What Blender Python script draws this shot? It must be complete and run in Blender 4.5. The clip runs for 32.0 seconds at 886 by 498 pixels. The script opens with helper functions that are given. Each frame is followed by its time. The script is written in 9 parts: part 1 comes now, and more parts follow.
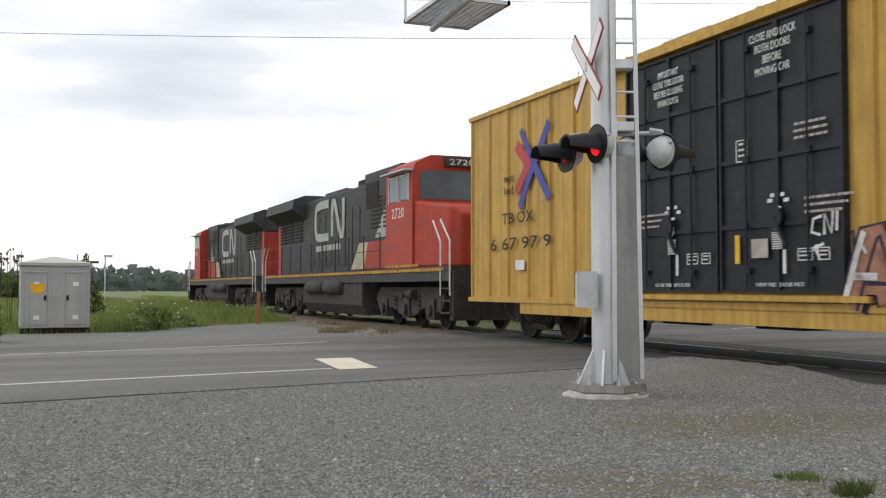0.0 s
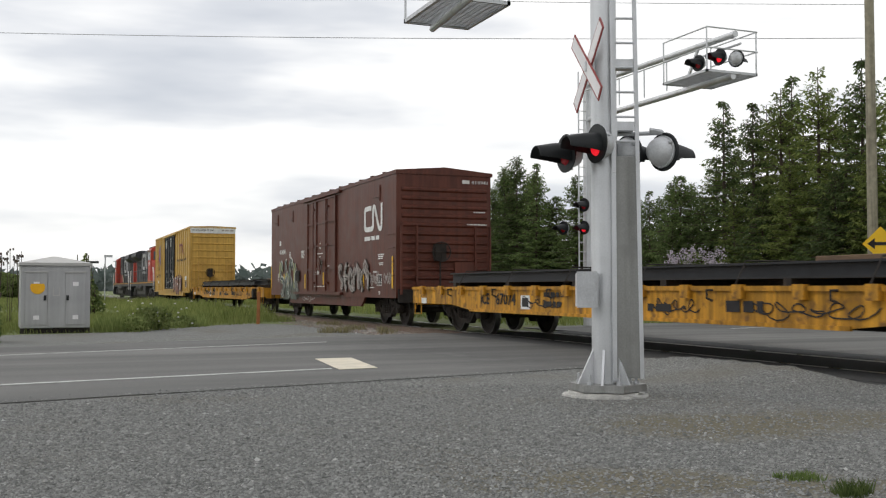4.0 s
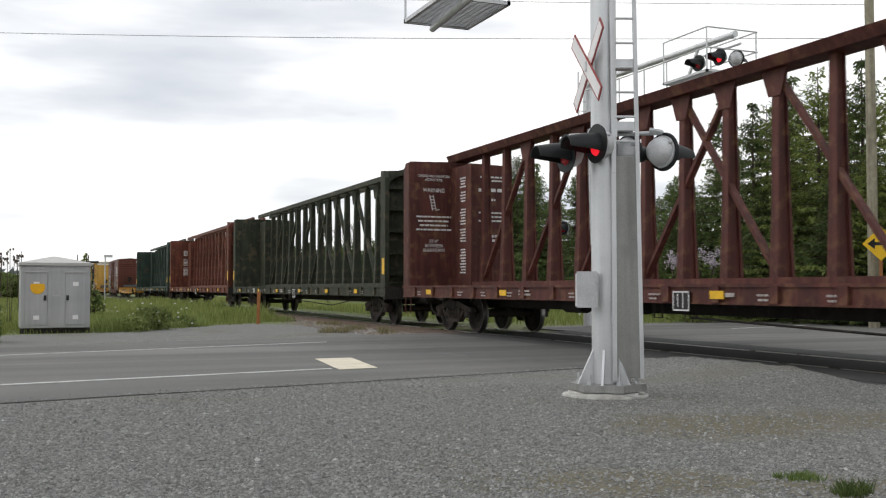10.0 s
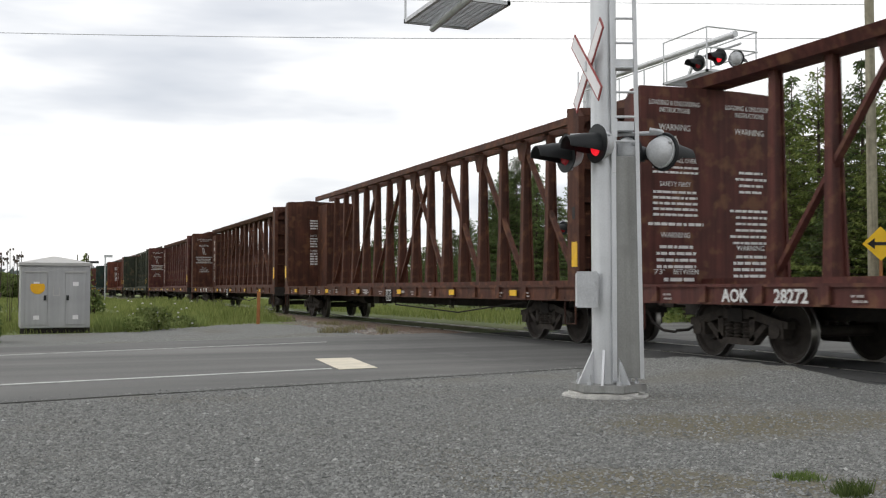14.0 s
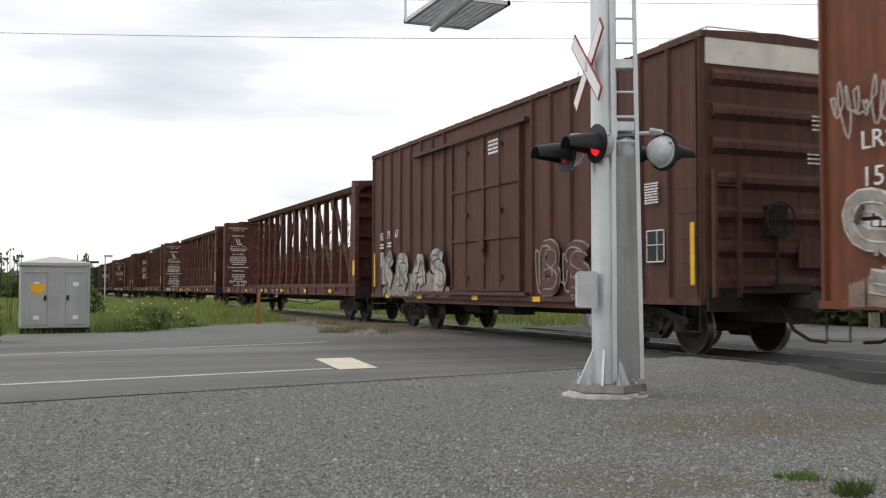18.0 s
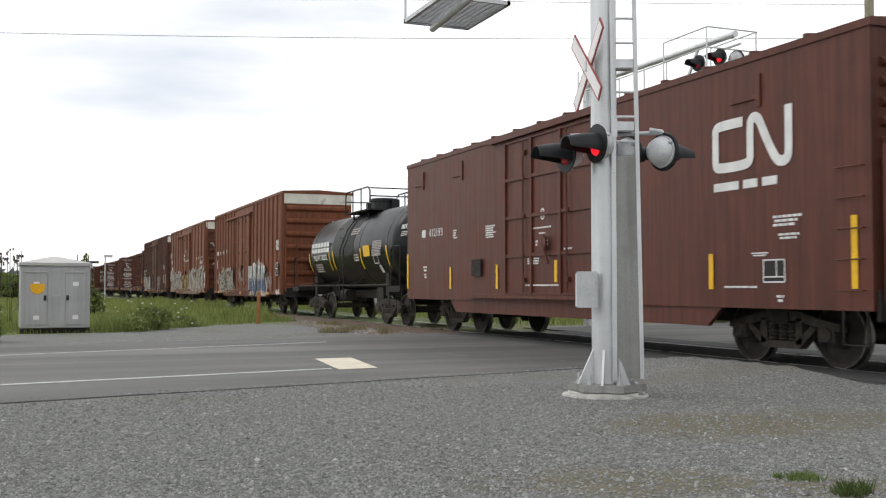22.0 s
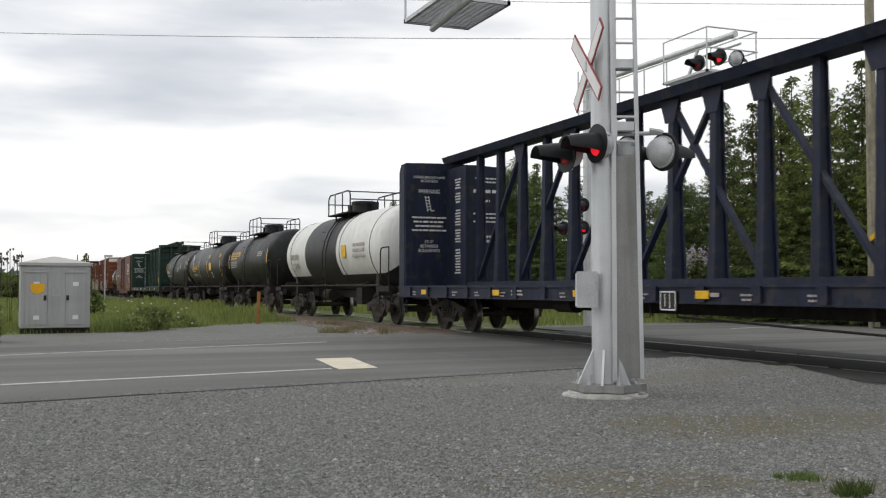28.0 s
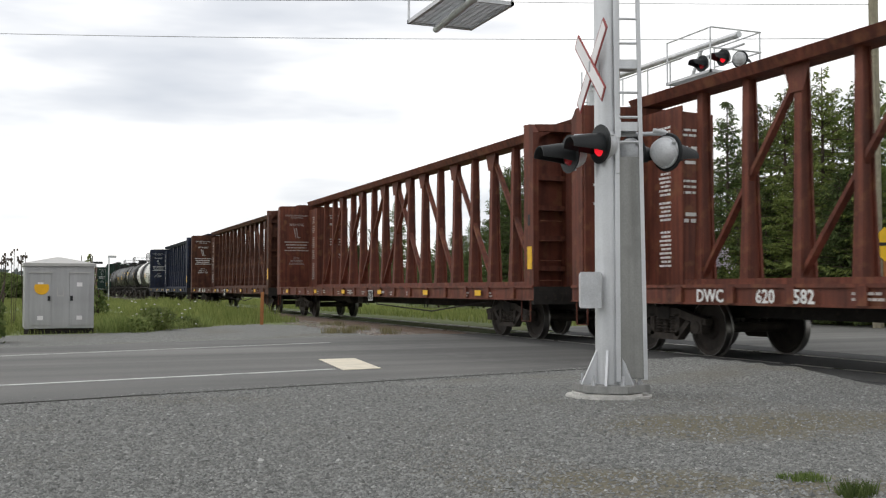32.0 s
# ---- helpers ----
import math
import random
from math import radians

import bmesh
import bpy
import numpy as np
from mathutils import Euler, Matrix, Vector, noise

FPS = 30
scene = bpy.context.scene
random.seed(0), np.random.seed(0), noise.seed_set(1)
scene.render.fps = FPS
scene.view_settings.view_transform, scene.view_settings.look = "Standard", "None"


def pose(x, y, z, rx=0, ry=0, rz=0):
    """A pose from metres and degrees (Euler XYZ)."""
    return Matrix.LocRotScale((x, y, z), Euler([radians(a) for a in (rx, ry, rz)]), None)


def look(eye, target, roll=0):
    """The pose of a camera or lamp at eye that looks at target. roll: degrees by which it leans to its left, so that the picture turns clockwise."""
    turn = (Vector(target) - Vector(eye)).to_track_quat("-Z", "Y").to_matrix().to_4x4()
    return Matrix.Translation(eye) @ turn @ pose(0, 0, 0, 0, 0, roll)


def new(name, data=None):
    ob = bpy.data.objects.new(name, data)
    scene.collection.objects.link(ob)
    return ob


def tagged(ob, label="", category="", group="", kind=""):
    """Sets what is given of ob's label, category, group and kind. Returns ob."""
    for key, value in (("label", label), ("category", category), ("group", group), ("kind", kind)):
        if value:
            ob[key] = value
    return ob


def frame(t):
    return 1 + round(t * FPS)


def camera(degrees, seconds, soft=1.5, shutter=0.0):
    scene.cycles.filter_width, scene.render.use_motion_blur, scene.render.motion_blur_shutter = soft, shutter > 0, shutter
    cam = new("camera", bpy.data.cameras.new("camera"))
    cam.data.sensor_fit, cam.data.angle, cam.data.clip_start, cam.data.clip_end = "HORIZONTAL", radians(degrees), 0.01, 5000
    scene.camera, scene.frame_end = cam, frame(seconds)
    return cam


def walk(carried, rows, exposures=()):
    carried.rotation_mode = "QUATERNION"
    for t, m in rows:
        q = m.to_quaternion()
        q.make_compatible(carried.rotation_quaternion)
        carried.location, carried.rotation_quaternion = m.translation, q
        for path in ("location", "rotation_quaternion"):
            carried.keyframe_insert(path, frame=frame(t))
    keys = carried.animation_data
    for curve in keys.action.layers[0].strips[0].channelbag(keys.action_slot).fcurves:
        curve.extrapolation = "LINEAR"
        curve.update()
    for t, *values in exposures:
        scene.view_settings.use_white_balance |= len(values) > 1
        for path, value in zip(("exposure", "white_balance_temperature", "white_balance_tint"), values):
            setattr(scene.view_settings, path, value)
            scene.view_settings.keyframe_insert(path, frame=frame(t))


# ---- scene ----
# ---- camera: a tripod beside the crossing, nudged once near the end ----
cam = camera(47.14, 32.0, soft=1.2, shutter=0.08)
TILT, PAN = 92.199, -22.136


def aim(dx, dy):
    # a small turn of the head: dx and dy in thousandths of the picture's width
    return pose(0, 0, 1.08, TILT + dy * 0.05, 0, PAN + dx * 0.05)


walk(cam, [(0, aim(0, 0)), (15, aim(0, 0)), (30.5, aim(0, 0)), (30.75, aim(2.4, 1.4)), (31, aim(4.9, -3.1)), (31.25, aim(4.2, -1.6)),
           (31.5, aim(4.0, -0.4)), (32, aim(3.9, 0.6))],
     exposures=[(0, 0.03), (2, -0.03), (3, -0.13), (6, -0.17), (8, -0.06), (12, -0.04), (17, -0.03), (18, 0.02), (19.5, 0.17), (21.5, 0.17), (23, 0.08), (25, 0.0), (27.5, -0.18), (28.5, -0.18), (30, -0.08), (32, -0.02)])

# ---- light: a bright overcast day ----
world = bpy.data.worlds.new("overcast_sky")
scene.world = world
world.use_nodes = True
wn, wl = world.node_tree.nodes, world.node_tree.links
wn.clear()
w_out = wn.new("ShaderNodeOutputWorld")
w_bg = wn.new("ShaderNodeBackground")
w_sky = wn.new("ShaderNodeTexSky")
w_sky.sky_type = "NISHITA"
w_sky.sun_disc = False
w_sky.sun_elevation, w_sky.sun_rotation = radians(52), radians(-60)
w_tc = wn.new("ShaderNodeTexCoord")
w_map = wn.new("ShaderNodeMapping")
w_map.inputs["Scale"].default_value = (1.3, 1.3, 6.5)
w_map.inputs["Location"].default_value = (0.32, 0.1, 0.55)
BANK = (0.145, 0.962, 0.183)
w_noise = wn.new("ShaderNodeTexNoise")
w_noise.inputs["Scale"].default_value = 1.45
w_noise.inputs["Detail"].default_value = 5.0
w_noise.inputs["Roughness"].default_value = 0.5
w_ramp = wn.new("ShaderNodeValToRGB")
w_ramp.color_ramp.elements[0].position, w_ramp.color_ramp.elements[0].color = 0.32, (0.67, 0.71, 0.78, 1)
w_ramp.color_ramp.elements[1].position, w_ramp.color_ramp.elements[1].color = 0.54, (1.30, 1.29, 1.27, 1)
_e = w_ramp.color_ramp.elements.new(0.45)
_e.color = (0.93, 0.95, 0.99, 1)
w_mix = wn.new("ShaderNodeMixRGB")
w_mix.inputs[0].default_value = 0.12
w_gain = wn.new("ShaderNodeMixRGB")
w_gain.blend_type = "MULTIPLY"
w_gain.inputs[0].default_value = 1.0
w_gain.inputs[2].default_value = (0.1, 0.1, 0.1, 1)
wl.new(w_tc.outputs["Generated"], w_map.inputs["Vector"])
wl.new(w_map.outputs["Vector"], w_noise.inputs["Vector"])
# a long grey bank low in the north among the lighter cloud
w_bank = wn.new("ShaderNodeMapping")
w_bank.vector_type = "TEXTURE"
w_bank.inputs["Location"].default_value = BANK
w_bank.inputs["Rotation"].default_value = (0, 0, radians(-8))
w_bank.inputs["Scale"].default_value = (0.32, 0.5, 0.054)
w_grad = wn.new("ShaderNodeTexGradient")
w_grad.gradient_type = "SPHERICAL"
w_less = wn.new("ShaderNodeMath")
w_less.operation = "MULTIPLY_ADD"
w_less.inputs[1].default_value = -0.16
wl.new(w_tc.outputs["Generated"], w_bank.inputs["Vector"])
wl.new(w_bank.outputs["Vector"], w_grad.inputs["Vector"])
wl.new(w_grad.outputs["Fac"], w_less.inputs[0])
wl.new(w_noise.outputs["Fac"], w_less.inputs[2])
# thinner, whiter cloud to the north-east
w_thin = wn.new("ShaderNodeMapping")
w_thin.vector_type = "TEXTURE"
w_thin.inputs["Location"].default_value = (0.62, 0.77, 0.12)
w_thin.inputs["Scale"].default_value = (0.55, 0.55, 0.34)
w_lobe = wn.new("ShaderNodeTexGradient")
w_lobe.gradient_type = "SPHERICAL"
w_more = wn.new("ShaderNodeMath")
w_more.operation = "MULTIPLY_ADD"
w_more.inputs[1].default_value = 0.20
wl.new(w_tc.outputs["Generated"], w_thin.inputs["Vector"])
wl.new(w_thin.outputs["Vector"], w_lobe.inputs["Vector"])
wl.new(w_lobe.outputs["Fac"], w_more.inputs[0])
wl.new(w_less.outputs["Value"], w_more.inputs[2])
wl.new(w_more.outputs["Value"], w_ramp.inputs["Fac"])
wl.new(w_sky.outputs["Color"], w_gain.inputs[1])
wl.new(w_ramp.outputs["Color"], w_mix.inputs[1])
wl.new(w_gain.outputs["Color"], w_mix.inputs[2])
wl.new(w_mix.outputs["Color"], w_bg.inputs["Color"])
wl.new(w_bg.outputs["Background"], w_out.inputs["Surface"])
w_bg.inputs["Strength"].default_value = 1.0

sun_data = bpy.data.lights.new("sun", "SUN")
sun_data.energy, sun_data.angle, sun_data.color = 0.9, radians(25), (1.0, 0.97, 0.92)
sun_ob = new("sun", sun_data)
sun_ob.matrix_world = look((-60, 35, 80), (0, 0, 0))
scene.view_settings.exposure = 0.0


# ---- materials ----
MATS = {}


def mat(name, col, rough=0.55, metal=0.0, var=0.18, scale=2.0, streak=0.0, dirt=None, bump=0.15, fine=60.0, per_object=0.0, spec=0.3):
    """Painted, stained or bare surface: colour varied at two sizes, vertical streaks, dirt in patches, fine relief."""
    if name in MATS:
        return MATS[name]
    m = bpy.data.materials.new(name)
    MATS[name] = m
    m.use_nodes = True
    nt = m.node_tree
    nd, lk = nt.nodes, nt.links
    bs = nd["Principled BSDF"]
    tc = nd.new("ShaderNodeTexCoord")

    def nz(sc, detail=4.0, mapscale=None):
        n = nd.new("ShaderNodeTexNoise")
        n.inputs["Scale"].default_value = sc
        n.inputs["Detail"].default_value = detail
        src = tc.outputs["Object"]
        if mapscale:
            mp = nd.new("ShaderNodeMapping")
            mp.inputs["Scale"].default_value = mapscale
            lk.new(src, mp.inputs["Vector"])
            src = mp.outputs["Vector"]
        lk.new(src, n.inputs["Vector"])
        return n.outputs["Fac"]

    def ramp(src, p0, c0, p1, c1):
        r = nd.new("ShaderNodeValToRGB")
        r.color_ramp.elements[0].position, r.color_ramp.elements[0].color = p0, (*c0, 1)
        r.color_ramp.elements[1].position, r.color_ramp.elements[1].color = p1, (*c1, 1)
        lk.new(src, r.inputs["Fac"])
        return r.outputs["Color"]

    def mul(a, b, fac=1.0, kind="MULTIPLY"):
        x = nd.new("ShaderNodeMixRGB")
        x.blend_type = kind
        x.inputs[0].default_value = fac
        lk.new(a, x.inputs[1])
        if isinstance(b, tuple):
            x.inputs[2].default_value = (*b, 1)
        else:
            lk.new(b, x.inputs[2])
        return x.outputs["Color"], x

    lo, hi = tuple(max(0, c * (1 - var)) for c in col), tuple(min(1, c * (1 + var)) for c in col)
    big = nz(scale)
    out = ramp(big, 0.32, lo, 0.68, hi)
    grain = nz(fine, 3.0)
    out, _ = mul(out, ramp(grain, 0.25, (1 - var * 0.9,) * 3, 0.75, (1 + var * 0.5,) * 3))
    if streak:
        st = nz(1.0, 5.0, (9.0, 9.0, 0.45))
        out, _ = mul(out, ramp(st, 0.38, (1 - streak,) * 3, 0.6, (1.0, 1.0, 1.0)))
    if dirt:
        patch = nz(scale * 1.7, 6.0)
        x = nd.new("ShaderNodeMixRGB")
        lk.new(out, x.inputs[1])
        x.inputs[2].default_value = (*dirt[0], 1)
        lk.new(ramp(patch, dirt[1], (0, 0, 0), min(1, dirt[1] + 0.16), (dirt[2],) * 3), x.inputs[0])
        out = x.outputs["Color"]
    if per_object:
        oi = nd.new("ShaderNodeObjectInfo")
        out, _ = mul(out, ramp(oi.outputs["Random"], 0.0, (1 - per_object,) * 3, 1.0, (1 + per_object,) * 3))
    lk.new(out, bs.inputs["Base Color"])
    rr = nd.new("ShaderNodeMapRange")
    rr.inputs["To Min"].default_value, rr.inputs["To Max"].default_value = max(0.05, rough - 0.12), min(1, rough + 0.12)
    lk.new(big, rr.inputs["Value"])
    lk.new(rr.outputs["Result"], bs.inputs["Roughness"])
    bs.inputs["Metallic"].default_value = metal
    bs.inputs["Specular IOR Level"].default_value = spec
    if bump:
        b = nd.new("ShaderNodeBump")
        b.inputs["Strength"].default_value = bump
        b.inputs["Distance"].default_value = 0.01
        lk.new(grain, b.inputs["Height"])
        lk.new(b.outputs["Normal"], bs.inputs["Normal"])
    return m


def glow(name, col, strength):
    m = bpy.data.materials.new(name)
    MATS[name] = m
    m.use_nodes = True
    bs = m.node_tree.nodes["Principled BSDF"]
    bs.inputs["Base Color"].default_value = (*col, 1)
    bs.inputs["Emission Color"].default_value = (*col, 1)
    bs.inputs["Emission Strength"].default_value = strength
    bs.inputs["Roughness"].default_value = 0.2
    return m


RUSTY = ((0.10, 0.045, 0.025), 0.56, 0.75)
SOOT = ((0.03, 0.028, 0.026), 0.56, 0.6)
YELLOW = mat("yellow_car_paint", (0.55, 0.335, 0.075), 0.5, streak=0.22, var=0.10, dirt=((0.25, 0.15, 0.05), 0.62, 0.5))
FLATYEL = mat("worn_yellow_paint", (0.60, 0.29, 0.025), 0.6, streak=0.45, var=0.2, scale=3.0, dirt=((0.13, 0.065, 0.025), 0.53, 0.85))
BLACKDOOR = mat("black_door_paint", (0.020, 0.022, 0.028), 0.55, var=0.25, dirt=((0.06, 0.06, 0.065), 0.6, 0.5))
CNBROWN = mat("oxide_brown_paint", (0.114, 0.035, 0.022), 0.5, streak=0.28, var=0.12, dirt=((0.07, 0.03, 0.022), 0.58, 0.6))
DULLBROWN = mat("faded_brown_paint", (0.105, 0.046, 0.034), 0.7, streak=0.28, var=0.14, dirt=((0.16, 0.10, 0.08), 0.62, 0.45))
ORANGEBROWN = mat("orange_brown_paint", (0.185, 0.058, 0.026), 0.6, streak=0.28, var=0.14, dirt=((0.085, 0.035, 0.02), 0.58, 0.6))
GREENCB = mat("dark_green_paint", (0.027, 0.050, 0.039), 0.65, streak=0.35, var=0.25, dirt=((0.070, 0.055, 0.036), 0.52, 0.75))
OLIVECB = mat("olive_grime_green_paint", (0.041, 0.047, 0.031), 0.7, streak=0.35, var=0.25, dirt=((0.110, 0.086, 0.052), 0.52, 0.75))
BCGREEN = mat("fresh_green_paint", (0.021, 0.050, 0.038), 0.55, streak=0.3, var=0.2, dirt=((0.035, 0.045, 0.034), 0.55, 0.65))
REDCB = mat("rust_red_paint", (0.150, 0.045, 0.027), 0.65, streak=0.4, var=0.25, dirt=((0.20, 0.085, 0.040), 0.54, 0.7))
MAROONCB = mat("maroon_paint", (0.102, 0.033, 0.026), 0.65, streak=0.35, var=0.22, dirt=((0.17, 0.082, 0.042), 0.53, 0.75))
BROWNCB = mat("rusty_brown_paint", (0.092, 0.034, 0.020), 0.7, streak=0.4, var=0.25, dirt=((0.155, 0.066, 0.032), 0.52, 0.75))
BLUECB = mat("navy_blue_paint", (0.015, 0.021, 0.046), 0.6, streak=0.3, var=0.25, dirt=((0.045, 0.040, 0.038), 0.53, 0.75))
TANKBLACK = mat("black_tank_paint", (0.024, 0.025, 0.027), 0.5, streak=0.3, var=0.3, scale=0.8, dirt=((0.055, 0.052, 0.05), 0.58, 0.6))
TANKOIL = mat("oily_black_tank_paint", (0.011, 0.0115, 0.012), 0.45, streak=0.3, var=0.3, scale=0.8, dirt=((0.028, 0.027, 0.024), 0.56, 0.6))
TANKSHINE = mat("glossy_black_tank_paint", (0.009, 0.009, 0.010), 0.34, streak=0.15, var=0.3, scale=0.8, dirt=((0.035, 0.032, 0.03), 0.6, 0.5))
TANKWHITE = mat("white_tank_paint", (0.74, 0.73, 0.70), 0.45, streak=0.12, var=0.06, dirt=((0.35, 0.32, 0.28), 0.66, 0.5))
LOCORED = mat("locomotive_red_paint", (0.42, 0.050, 0.030), 0.55, var=0.14, streak=0.10, dirt=((0.20, 0.07, 0.05), 0.54, 0.5))
LOCOBLACK = mat("locomotive_black_paint", (0.050, 0.050, 0.053), 0.6, var=0.2, streak=0.15, dirt=((0.10, 0.098, 0.095), 0.56, 0.45))
LOCODUST = mat("dusty_grey_running_gear", (0.064, 0.060, 0.056), 0.85, var=0.3, scale=4, dirt=((0.030, 0.027, 0.024), 0.50, 0.8))
CREAM = mat("faded_cream_paint", (0.50, 0.44, 0.32), 0.6, var=0.12, streak=0.2)
LOCOGREY = mat("weathered_grey_white_stripe", (0.42, 0.42, 0.42), 0.5, var=0.12, streak=0.2)
UNDER = mat("grimy_underframe", (0.031, 0.027, 0.024), 0.85, var=0.35, scale=5, dirt=((0.078, 0.058, 0.044), 0.58, 0.6))
TRUCKM = mat("rusty_dusty_cast_steel", (0.054, 0.045, 0.038), 0.85, var=0.35, scale=6, dirt=((0.105, 0.082, 0.064), 0.56, 0.6))
WHEELM = mat("brown_wheel_steel", (0.040, 0.033, 0.028), 0.8, var=0.3, scale=6)
TREAD = mat("polished_tread_steel", (0.27, 0.26, 0.245), 0.38, metal=1.0, var=0.15)
WHITEP = mat("white_lettering", (0.72, 0.72, 0.70), 0.6, var=0.12, scale=4, bump=0.05)
GREYP = mat("faded_lettering", (0.42, 0.38, 0.36), 0.7, var=0.2, scale=4, bump=0.05)
BLACKP = mat("black_lettering", (0.025, 0.022, 0.022), 0.6, var=0.2, bump=0.05)
YELREF = mat("yellow_reflective_tape", (0.78, 0.46, 0.02), 0.4, var=0.10, scale=5, bump=0.05)
ALU = mat("cast_aluminium_mast", (0.66, 0.67, 0.68), 0.45, metal=0.55, var=0.07, scale=3, streak=0.10, bump=0.08)
ALUDARK = mat("dull_aluminium_panel", (0.30, 0.30, 0.285), 0.45, metal=0.45, var=0.14, scale=2.2, streak=0.25, bump=0.08, dirt=((0.24, 0.24, 0.23), 0.56, 0.7))
GALV = mat("galvanised_steel", (0.55, 0.56, 0.57), 0.5, metal=0.5, var=0.12, scale=6)
LAMPBLACK = mat("black_lamp_housing", (0.016, 0.018, 0.019), 0.5, var=0.2)
SIGNWHITE = mat("white_sign_face", (0.78, 0.76, 0.76), 0.5, var=0.05)
SIGNRED = mat("red_sign_border", (0.30, 0.060, 0.055), 0.5, var=0.08)


# ---- mesh tools ----
class Solid:
    """Gathers vertices and faces of one part."""

    def __init__(self):
        self.v, self.f = [], []

    def add(self, verts, faces):
        n = len(self.v)
        self.v.extend(tuple(p) for p in verts)
        self.f.extend(tuple(i + n for i in f) for f in faces)
        return self

    def box(self, x0, x1, y0, y1, z0, z1):
        return self.add([(x, y, z) for x in (x0, x1) for y in (y0, y1) for z in (z0, z1)],
                        [(0, 1, 3, 2), (4, 6, 7, 5), (0, 4, 5, 1), (2, 3, 7, 6), (0, 2, 6, 4), (1, 5, 7, 3)])

    def cbox(self, x0, x1, y0, y1, z0, z1, c=0.02):
        # a box with chamfered upright and top edges
        def ring(d, z):
            return [(x0 + d, y0 + c + 0, z), (x0 + d + 0, y1 - c, z), (x0 + c, y1 - d, z), (x1 - c, y1 - d, z),
                    (x1 - d, y1 - c, z), (x1 - d, y0 + c, z), (x1 - c, y0 + d, z), (x0 + c, y0 + d, z)]
        a, b, t = ring(0, z0), ring(0, z1 - c), [(min(max(p[0], x0 + c), x1 - c), min(max(p[1], y0 + c), y1 - c), z1) for p in ring(0, z1)]
        return self.loft([a, b, t])

    def beam(self, p0, p1, w, h, up=(0, 0, 1)):
        p0, p1 = Vector(p0), Vector(p1)
        d = (p1 - p0).normalized()
        s = d.cross(Vector(up))
        if s.length < 1e-4:
            s = d.cross(Vector((0, 1, 0)))
        s.normalize()
        u = s.cross(d)
        vs = [p + s * (a * w / 2) + u * (b * h / 2) for p in (p0, p1) for a in (-1, 1) for b in (-1, 1)]
        return self.add(vs, [(0, 1, 3, 2), (4, 6, 7, 5), (0, 4, 5, 1), (2, 3, 7, 6), (0, 2, 6, 4), (1, 5, 7, 3)])

    def loft(self, rings, caps=True):
        n, k = len(rings[0]), len(self.v)
        for r in rings:
            self.v.extend(tuple(p) for p in r)
        for i in range(len(rings) - 1):
            for j in range(n):
                a, b = k + i * n + j, k + i * n + (j + 1) % n
                self.f.append((a, b, b + n, a + n))
        if caps:
            self.f.append(tuple(k + j for j in reversed(range(n))))
            self.f.append(tuple(k + (len(rings) - 1) * n + j for j in range(n)))
        return self

    def cyl(self, p0, p1, r, n=12, r2=None, caps=True):
        return self.lathe(p0, p1, [(0, r), (1, r if r2 is None else r2)], n, caps)

    def lathe(self, p0, p1, prof, n=16, caps=True):
        # prof: (share of the way from p0 to p1, radius)
        p0, p1 = Vector(p0), Vector(p1)
        d = (p1 - p0).normalized()
        s = d.orthogonal().normalized()
        u = d.cross(s)
        rings = [[p0.lerp(p1, t) + (s * math.cos(2 * math.pi * j / n) + u * math.sin(2 * math.pi * j / n)) * r for j in range(n)] for t, r in prof]
        return self.loft(rings, caps)

    def tube(self, pts, r, n=6):
        # one continuous bent tube
        pts = [Vector(p) for p in pts]
        rings, s0 = [], None
        for i, p in enumerate(pts):
            d = (pts[min(i + 1, len(pts) - 1)] - pts[max(i - 1, 0)]).normalized()
            if s0 is None or abs(s0.dot(d)) > 0.98:
                s0 = d.orthogonal()
            s0 = (s0 - d * s0.dot(d)).normalized()
            u = d.cross(s0)
            rings.append([p + (s0 * math.cos(2 * math.pi * j / n) + u * math.sin(2 * math.pi * j / n)) * r for j in range(n)])
        return self.loft(rings)

    def slab(self, outline, axis, d0, d1):
        # an outline in the plane square to an axis, given thickness along it
        def lift(p, d):
            return {"x": (d, p[0], p[1]), "y": (p[0], d, p[1]), "z": (p[0], p[1], d)}[axis]
        return self.loft([[lift(p, d0) for p in outline], [lift(p, d1) for p in outline]])

    def mesh(self, name, material, smooth=False):
        me = bpy.data.meshes.new(name)
        me.from_pydata(self.v, [], self.f)
        bm = bmesh.new()
        bm.from_mesh(me)
        bmesh.ops.recalc_face_normals(bm, faces=bm.faces)
        bm.to_mesh(me)
        bm.free()
        if smooth:
            me.shade_smooth()
            me.set_sharp_from_angle(angle=radians(35))
        if material:
            me.materials.append(material)
        return me


def part(name, solid, material, parent, label="", smooth=False, m=None, bevel=0.0):
    """One mesh object under a thing or a part; solid is a Solid or a mesh to share."""
    me = solid.mesh(name, material, smooth) if isinstance(solid, Solid) else solid
    ob = new(name, me)
    ob.parent = parent
    if m is not None:
        ob.matrix_basis = m
    if label:
        ob["label"] = label
    if bevel:
        b = ob.modifiers.new("edge", "BEVEL")
        b.width, b.segments, b.limit_method = bevel, 2, "ANGLE"
    return ob


def thing(name, label, category, group="", m=None, kind=""):
    ob = new(name)
    ob.empty_display_size = 0.2
    if m is not None:
        ob.matrix_basis = m
    return tagged(ob, label, category, group, kind)


def single(name, solid, material, label, category, group="", m=None, smooth=False, kind="", bevel=0.0):
    ob = part(name, solid, material, None, "", smooth, m, bevel)
    return tagged(ob, label, category, group, kind)


